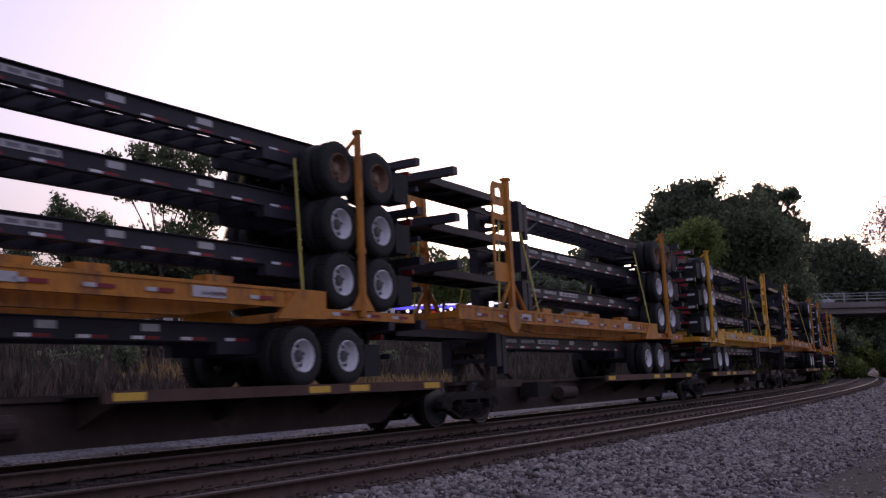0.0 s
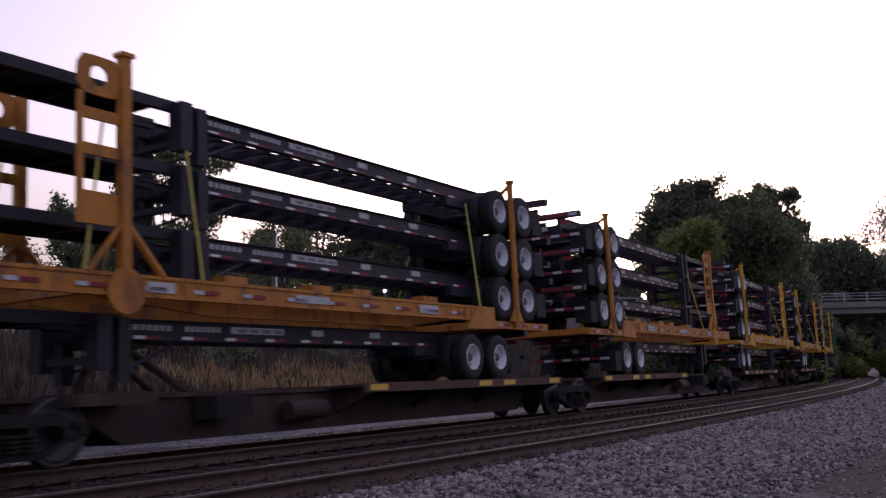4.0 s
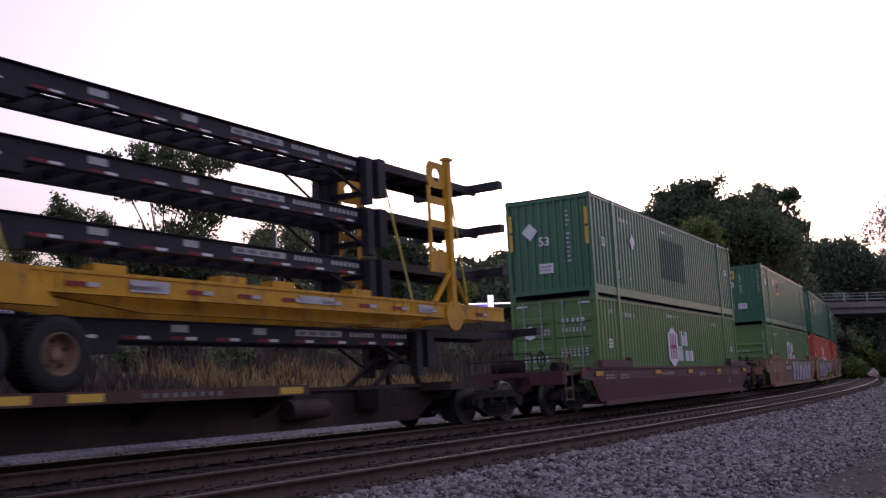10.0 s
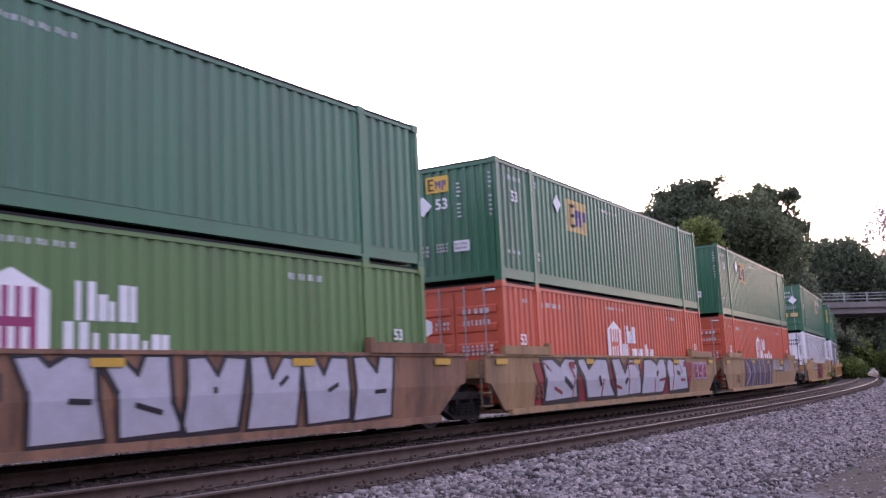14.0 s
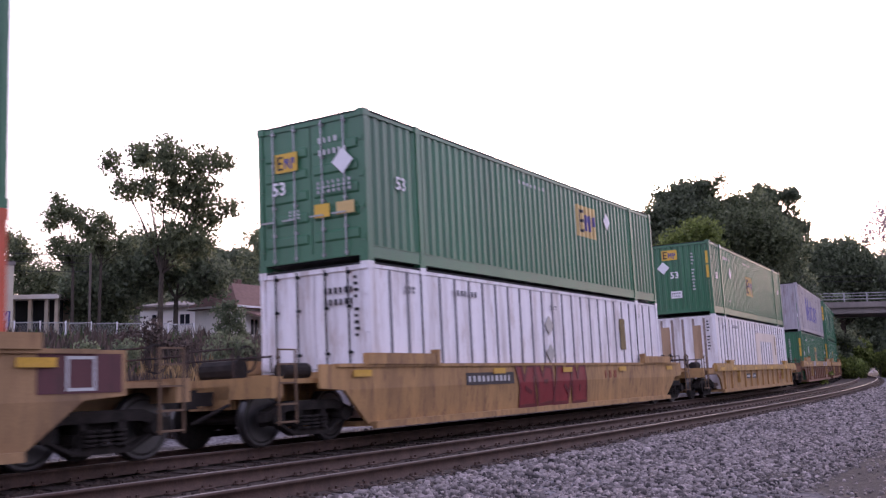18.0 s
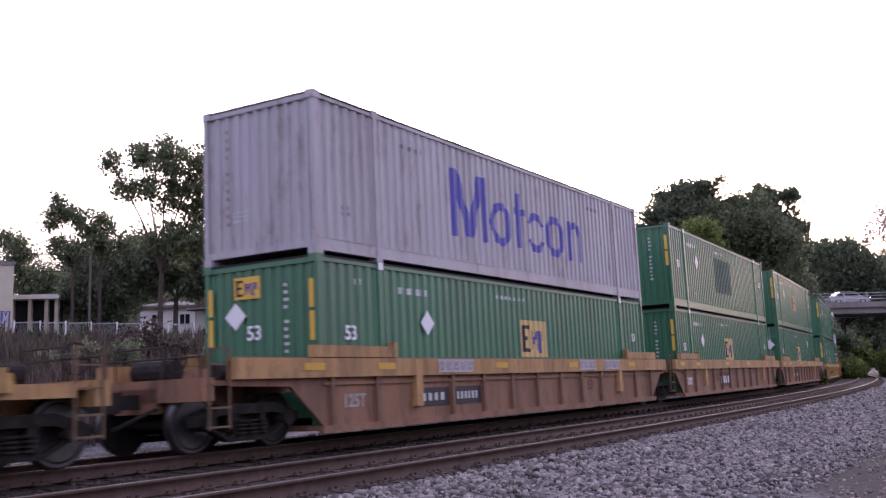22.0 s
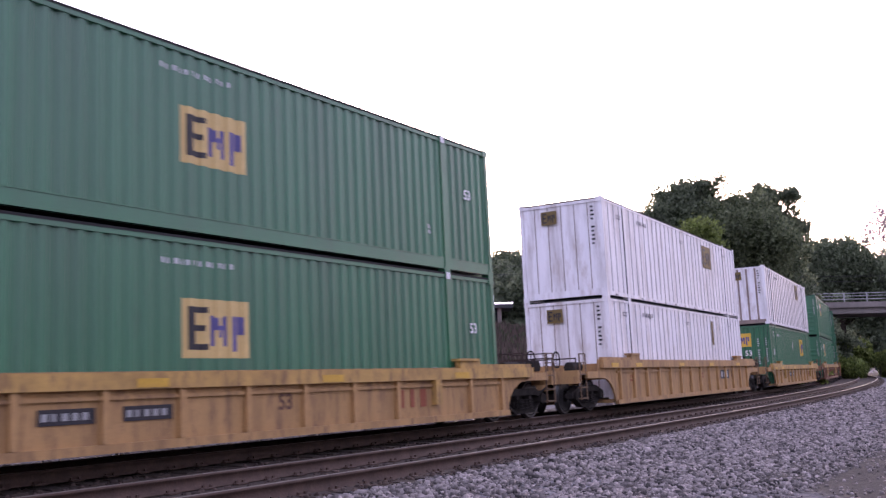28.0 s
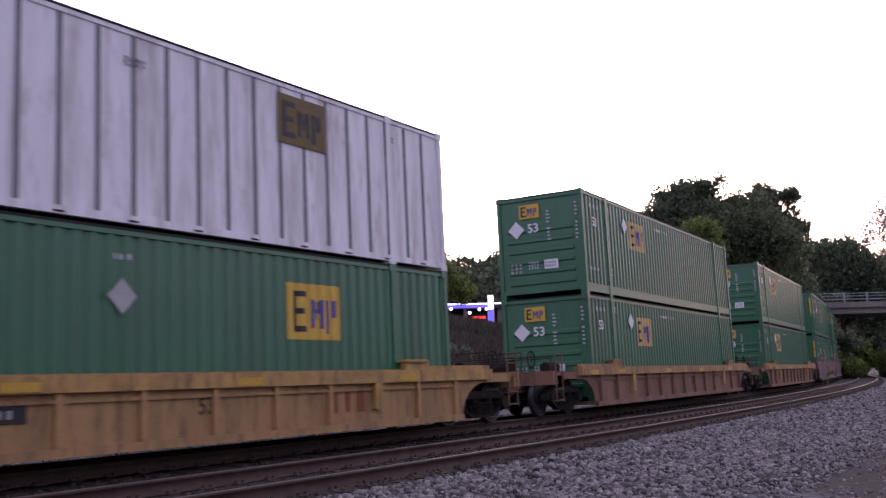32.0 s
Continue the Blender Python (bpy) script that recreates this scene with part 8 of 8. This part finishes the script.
def plants():
    crowned_tree(-17.17, 59.5, "tall open-crowned locust tree with dark forked trunk", "leaf",
                 [(-3.17, 14.63, 0.68), (-1.44, 15.04, 1.09), (0.48, 15.0, 1.36), (2.05, 14.43, 1.09), (3.44, 14.57, 0.89), (4.14, 11.73, 0.61), (2.75, 12.47, 1.02), (-2.28, 13.12, 0.95), (-0.61, 12.9, 0.82),
                  (0.92, 12.69, 1.29), (1.56, 10.74, 1.43), (3.21, 11.05, 0.68), (0.54, 9.38, 1.23), (2.26, 9.16, 1.23)], 13500, 0.115, 5, 0.19, fork=0.36, fine=0.33, subs=20)
    crowned_tree(-27.17, 72, "slim young tree with sparse dark leaves", "leaf",
                 [(-1.68, 13.44, 0.82), (-1.36, 14.28, 0.58), (-0.43, 13.7, 0.82), (0.46, 13.26, 0.49), (-1.37, 11.11, 0.74), (-0.11, 10.66, 1.07)], 2600, 0.14, 8, 0.14)
    crowned_tree(-25.93, 74, "slim young tree with sparse dark leaves", "leaf", [(0.07, 13.56, 0.76), (-0.77, 12.53, 1.1), (0.59, 12.93, 0.59), (1.9, 11.6, 0.93), (-0.1, 11.31, 1.27)], 2400, 0.14, 9, 0.14)
    crowned_tree(-35.69, 84, "bushy small tree behind the garages", "leaf", [(-1.41, 13.61, 1.06), (-0.15, 12.11, 1.54), (1.35, 10.37, 1.92), (-0.83, 10.42, 1.92), (2.81, 9.84, 1.44)], 6000, 0.16, 10, 0.18)
    crowned_tree(-27.34, 80, "bushy dark green tree", "leaf_dark", [(-1.92, 10.53, 1.74), (-0.09, 10.95, 2.06), (1.76, 10.68, 1.9), (-2.34, 8.46, 2.06), (0.0, 8.4, 2.2), (1.7, 8.6, 1.5), (-1.4, 6.4, 2.0), (0.2, 6.2, 1.6)], 17000, 0.17, 11, 0.2, fine=0.5)
    crowned_tree(-22.39, 82, "bushy dark green tree", "leaf_dark", [(-1.94, 11.34, 1.78), (0.43, 11.29, 2.0), (2.56, 10.62, 1.7), (-1.3, 9.6, 1.6), (1.39, 9.7, 1.6), (3.2, 9.7, 1.3)], 15000, 0.17, 17, 0.25, fine=0.6)
    crowned_tree(-16.09, 98, "open thin-leaved tree with twiggy top behind the house", "leaf", [(-1.1, 16.19, 1.23), (0.6, 16.43, 1.23), (-2.52, 14.79, 1.46), (0.02, 14.16, 2.24), (1.72, 14.69, 1.46), (-1.68, 12.49, 2.24), (1.15, 12.14, 2.24)], 6500, 0.13, 14, 0.25)
    crowned_tree(-0.15, 140, "small olive-green tree by the fuel station", "leaf_bright", [(-1.48, 15.16, 1.44), (0.15, 15.93, 1.6), (1.72, 14.27, 1.44), (-0.31, 13.52, 1.92), (2.9, 13.03, 1.6)], 7000, 0.2, 19, 0.2)
    tree("tree", -14.4, 66, 3.0, 1.0, "small dark green tree by the house", "leaf_dark", 2500, 0.1, 13, 0.07, 11, 0.1, 0.42)
    far_woods("far_woods", -70, 55, 184, 204, 23.5, 170000, 21, "dark wooded hillside in the distance", size=0.4, base=8.0, ridge=((-70, -36, -26, -21, -7, -1, 2, 8, 30, 55), (21, 25, 29, 33.5, 33, 27, 25, 26, 24, 22)))
    far_woods("far_woods", -60, -15, 146, 160, 14.0, 60000, 23, "dark green trees on the slope behind the houses", "leaf_dark", 0.36, 6.0, ridge=((-60, -32, -22, -15), (23.0, 23.5, 25.5, 26.0)))
    far_woods("far_woods", -24, 24, 164, 176, 12.0, 26000, 24, "dark trees on the slope behind the fuel station", "leaf_dark", 0.45, 7.0, ridge=((-24, -6, 24), (21, 19, 19)))
    far_woods("far_woods", -34, -18, 104, 120, 7.0, 10000, 22, "dark green trees behind the houses", size=0.35, ridge=((-34, -18), (12.5, 12.0)))
    # the large trees by the bridge
    crowned_tree(22.03, 88, "large dense dark green tree beside the tracks", "leaf_dark", [(-2.57, 14.3, 1.41), (-1.21, 16.07, 1.51), (0.11, 16.82, 1.41), (1.91, 17.03, 1.31), (0.49, 14.48, 2.52), (-1.91, 12.48, 2.27), (-3.43, 12.52, 1.51), (1.61, 11.88, 2.77), (-2.0, 9.0, 2.6), (1.0, 8.0, 2.8), (-1.0, 5.0, 2.6)], 62000, 0.15, 31, 0.4, fine=0.6, subs=16)
    crowned_tree(25.26, 87, "large dense green tree beside the tracks", "leaf", [(-0.72, 14.53, 1.99), (1.34, 15.14, 1.29), (2.85, 15.1, 1.25), (0.65, 12.21, 2.74), (2.91, 12.15, 2.49), (0.47, 9.18, 2.49), (3.0, 8.6, 2.6), (1.6, 5.6, 2.8)], 56000, 0.15, 38, 0.4, fine=0.6, subs=16)
    crowned_tree(31.1, 91, "tall dark tree with gaps in its crown", "leaf_dark", [(-0.96, 17.28, 0.94), (0.07, 16.99, 0.94), (1.17, 16.85, 0.83), (-0.39, 15.55, 1.15), (1.31, 14.98, 0.94), (2.39, 13.89, 0.83), (0.25, 13.41, 1.56), (1.86, 12.31, 0.94),
                 (2.5, 11.76, 0.52), (0.65, 11.54, 1.3), (-0.95, 11.05, 1.56), (0.3, 9.0, 1.8)], 26000, 0.14, 33, 0.35, fine=0.48, subs=16)
    tree("tree", 32.2, 94, 11.2, 3.2, "dark rounded tree beside the tracks", "leaf_dark", 24000, 0.16, 37, 0.35, 30, 0.1, 0.46)
    crowned_tree(19.33, 79, "round yellow-green tree beside the tracks", "leaf_bright", [(-0.11, 11.52, 1.13), (1.04, 11.73, 1.27), (2.15, 11.24, 0.99), (-0.85, 10.62, 1.13), (0.95, 10.12, 1.58), (-0.4, 8.2, 1.6), (1.4, 7.6, 1.7), (0.2, 5.4, 1.8)], 20000, 0.14, 34, 0.25, fine=0.6)
    crowned_tree(57.44, 143, "broad dense dark dome-shaped tree beyond the bridge", "leaf_dark", [(-3.44, 17.23, 1.64), (-1.34, 17.76, 1.64), (1.55, 17.86, 1.47), (3.91, 16.39, 1.64), (-0.33, 14.84, 3.44), (3.71, 13.91, 3.11), (-4.46, 14.53, 2.87), (6.17, 13.85, 2.46), (0.5, 10.5, 3.6), (5.0, 10.0, 3.2), (-4.6, 10.4, 3.4)], 60000, 0.24, 46, 0.5, fine=0.6, subs=16)
    tree("tree", 70.0, 146, 14.0, 6.6, "broad dense dark tree beyond the bridge", "leaf_dark", 40000, 0.26, 47, 0.5, 40, 0.1, 0.44)
    bush("shrub", 22.5, 76.0, 10, 5, 5.0, "yellow-green vine-covered shrubs on the bank", "leaf_bright", 9000, 0.17, 35)
    bush("shrub", 17.5, 72.5, 6, 4, 4.4, "green shrubs on the bank", "leaf", 6000, 0.17, 36)
    far_woods("far_woods", 34, 120, 128, 165, 11, 45000, 41, "dark trees beyond the bridge", size=0.36)
    far_woods("far_woods", 55, 130, 160, 200, 14, 30000, 42, "tall dark trees beyond the bridge", size=0.45)
    bush("shrub", 36.0, 113, 12, 6, 4.4, "dark green shrubs under the bridge", "leaf_dark", 14000, 0.2, 49)
    bush("shrub", 43.5, 104, 9, 4, 3.6, "bright olive-green shrubs before the bridge", "leaf_bright", 15000, 0.15, 50)
    bush("shrub", 45.0, 120, 12, 6, 5.6, "dark green shrubs under the bridge", "leaf_dark", 15000, 0.2, 57)
    bush("shrub", 52.0, 121, 9, 6, 4.8, "olive-green shrubs beyond the bridge", "leaf_bright", 20000, 0.2, 43)
    bush("shrub", 66.0, 119, 12, 8, 5.0, "olive-green shrubs beyond the bridge", "leaf_bright", 10000, 0.2, 44)
    tree("tree", 28.3, 60, 11.6, 2.2, "thin tree with pale lilac twigs", "leaf_plum", 9000, 0.06, 45, 0.09, 22, 0.75, 0.3, top_at=12.2)
    weeds("weeds", 0, 23, -15, -7.2, 12000, 1.25, "weed", 51, "tall brown dead weeds on the bank")
    weeds("weeds", 23, 75, -15, -7.2, 16000, 0.6, "weed", 58, "short brown weeds on the bank")
    weeds("weeds", 0, 90, -30, -13, 22000, 1.1, "weed", 52, "tall brown dead weeds on the bank")
    weeds("weeds", 10, 100, -34, -7.5, 16000, 0.8, "weed_green", 53, "dark green weeds on the bank")
    weeds("weeds", 55, 128, -56, -26, 30000, 1.0, "weed", 55, "brown and olive weeds on the far slope")
    weeds("weeds", 55, 128, -56, -26, 12000, 0.8, "weed_green", 56, "brown and olive weeds on the far slope")
    weeds("weeds", 24, 40, -17, -11, 7000, 0.95, "dry_grass", 54, "pale dry grass on the bank")
    for i, (s, o, h) in enumerate(((24, -19, 1.5), (29, -21, 1.9), (33, -19, 1.7), (38, -22, 1.6), (45, -20, 1.2), (52, -22, 1.4), (60, -22, 1.4))):
        x, y, _ = beside(s, o, 0)
        bush("shrub", x, y, 3.4, 2.4, h, "twiggy brown-green shrub on the bank", "weed" if i % 2 else "leaf_dark", 1600, 0.08, 60 + i)


def wires():
    pole("utility_pole", -10.05, 58, 2.6, 10.75, 0.12, (), label="pale grey utility pole")
    pole("utility_pole", -9.8, 57.6, 2.6, 9.5, 0.06, (), "decal_white", "slim white pipe mast beside a utility pole")
    pole("utility_pole", -12.85, 100, 5.0, 16.4, 0.16, (), tank=7.0)
    pole("utility_pole", -25.2, 70, 4.2, 10.4, 0.11, ())
    for z in (0.0, -0.5, -1.1):
        wire("overhead_wire", (-60, 74, 14.6 + z * 2), (-25.2, 70, 10.2 + z), 0.5)
    for z in (13.6, 12.7):
        wire("overhead_wire", (-60, 96, z + 0.6), (-12.85, 100, z), 0.8)
        wire("overhead_wire", (-12.85, 100, z), (30, 104, z - 0.8), 1.0)
    wire("overhead_wire", (20, 106, 11.2), (95, 106, 10.4), 0.3)
    wire("overhead_wire", (20, 106, 10.6), (95, 106, 9.9), 0.3)


# ---- put it all together ----
build_ground()
tracks()
bridge()
house()
motorhome()
sheds()
fence()
station()
wires()
flat_cars()
stacks()
plants()
stones()
ROAD_Z = 7.832
# car, lane, places along the bridge by the second
BRIDGE_CARS = [(car("passing_car", 42.5, BRIDGE_Y + 6.4, math.pi, "car_silver", "silver car driving over the road bridge", ROAD_Z), 6.4, math.pi, ((0, 42.5), (1, 40.0), (5, 29.0), (8, 23.0), (32, 22.5))),
               (car("passing_car", 24, BRIDGE_Y + 2.2, 0, "car_dark", "dark car driving over the road bridge", ROAD_Z), 2.2, 0, ((0, 33.0), (2, 45.0), (4, 58.0), (12, 112.0), (32, 128.0))),
               (car("passing_car", 24, BRIDGE_Y + 2.2, 0, "car_white", "white car driving over the road bridge", ROAD_Z), 2.2, 0, ((0, 26.0), (3, 29.0), (5.5, 41.2), (6.5, 47.7), (9, 63.0), (16, 105.0), (32, 120.0))),
               (car("passing_car", 24, BRIDGE_Y + 2.2, 0, "car_silver", "silver car driving over the road bridge", ROAD_Z), 2.2, 0, ((0, 20.5), (17, 25.0), (21, 41.0), (22, 44.8), (23, 49.5), (27, 72.0), (32, 104.0))),
               (car("passing_car", 24, BRIDGE_Y + 2.2, 0, "car_white", "white pickup driving over the road bridge", ROAD_Z), 2.2, 0, ((0, 15.8), (20, 20.0), (24.7, 42.3), (25.5, 46.0), (28, 58.0), (32, 82.0)))]


def motions():
    step = 0.5
    times = [i * step for i in range(int(SECONDS / step) + 1)]
    for ob, s0, local, half in MOVERS:
        walk(ob, [(t, vehicle_pose(s0 - SPEED * t, half) @ local) for t in times])
    for ob, hub, s0 in WHEELS:
        near = [i for i in range(int(SECONDS * 30) + 1) if -30 < s0 - SPEED * i / 30 < 95]
        ticks = sorted({0, int(SECONDS * 30), *near})
        start = near[0] if near else 0
        walk(ob, [(i / 30, Matrix.Translation(hub) @ Matrix.Rotation(-SPEED * (min(max(i, start), near[-1] if near else 0) - start) / 30 / 0.452, 4, "Y")) for i in ticks])
    for ob, lane, turn, rows in BRIDGE_CARS:
        walk(ob, [(t, Matrix.Translation((x, BRIDGE_Y + lane, ROAD_Z)) @ Matrix.Rotation(turn, 4, "Z")) for t, x in rows])


motions()
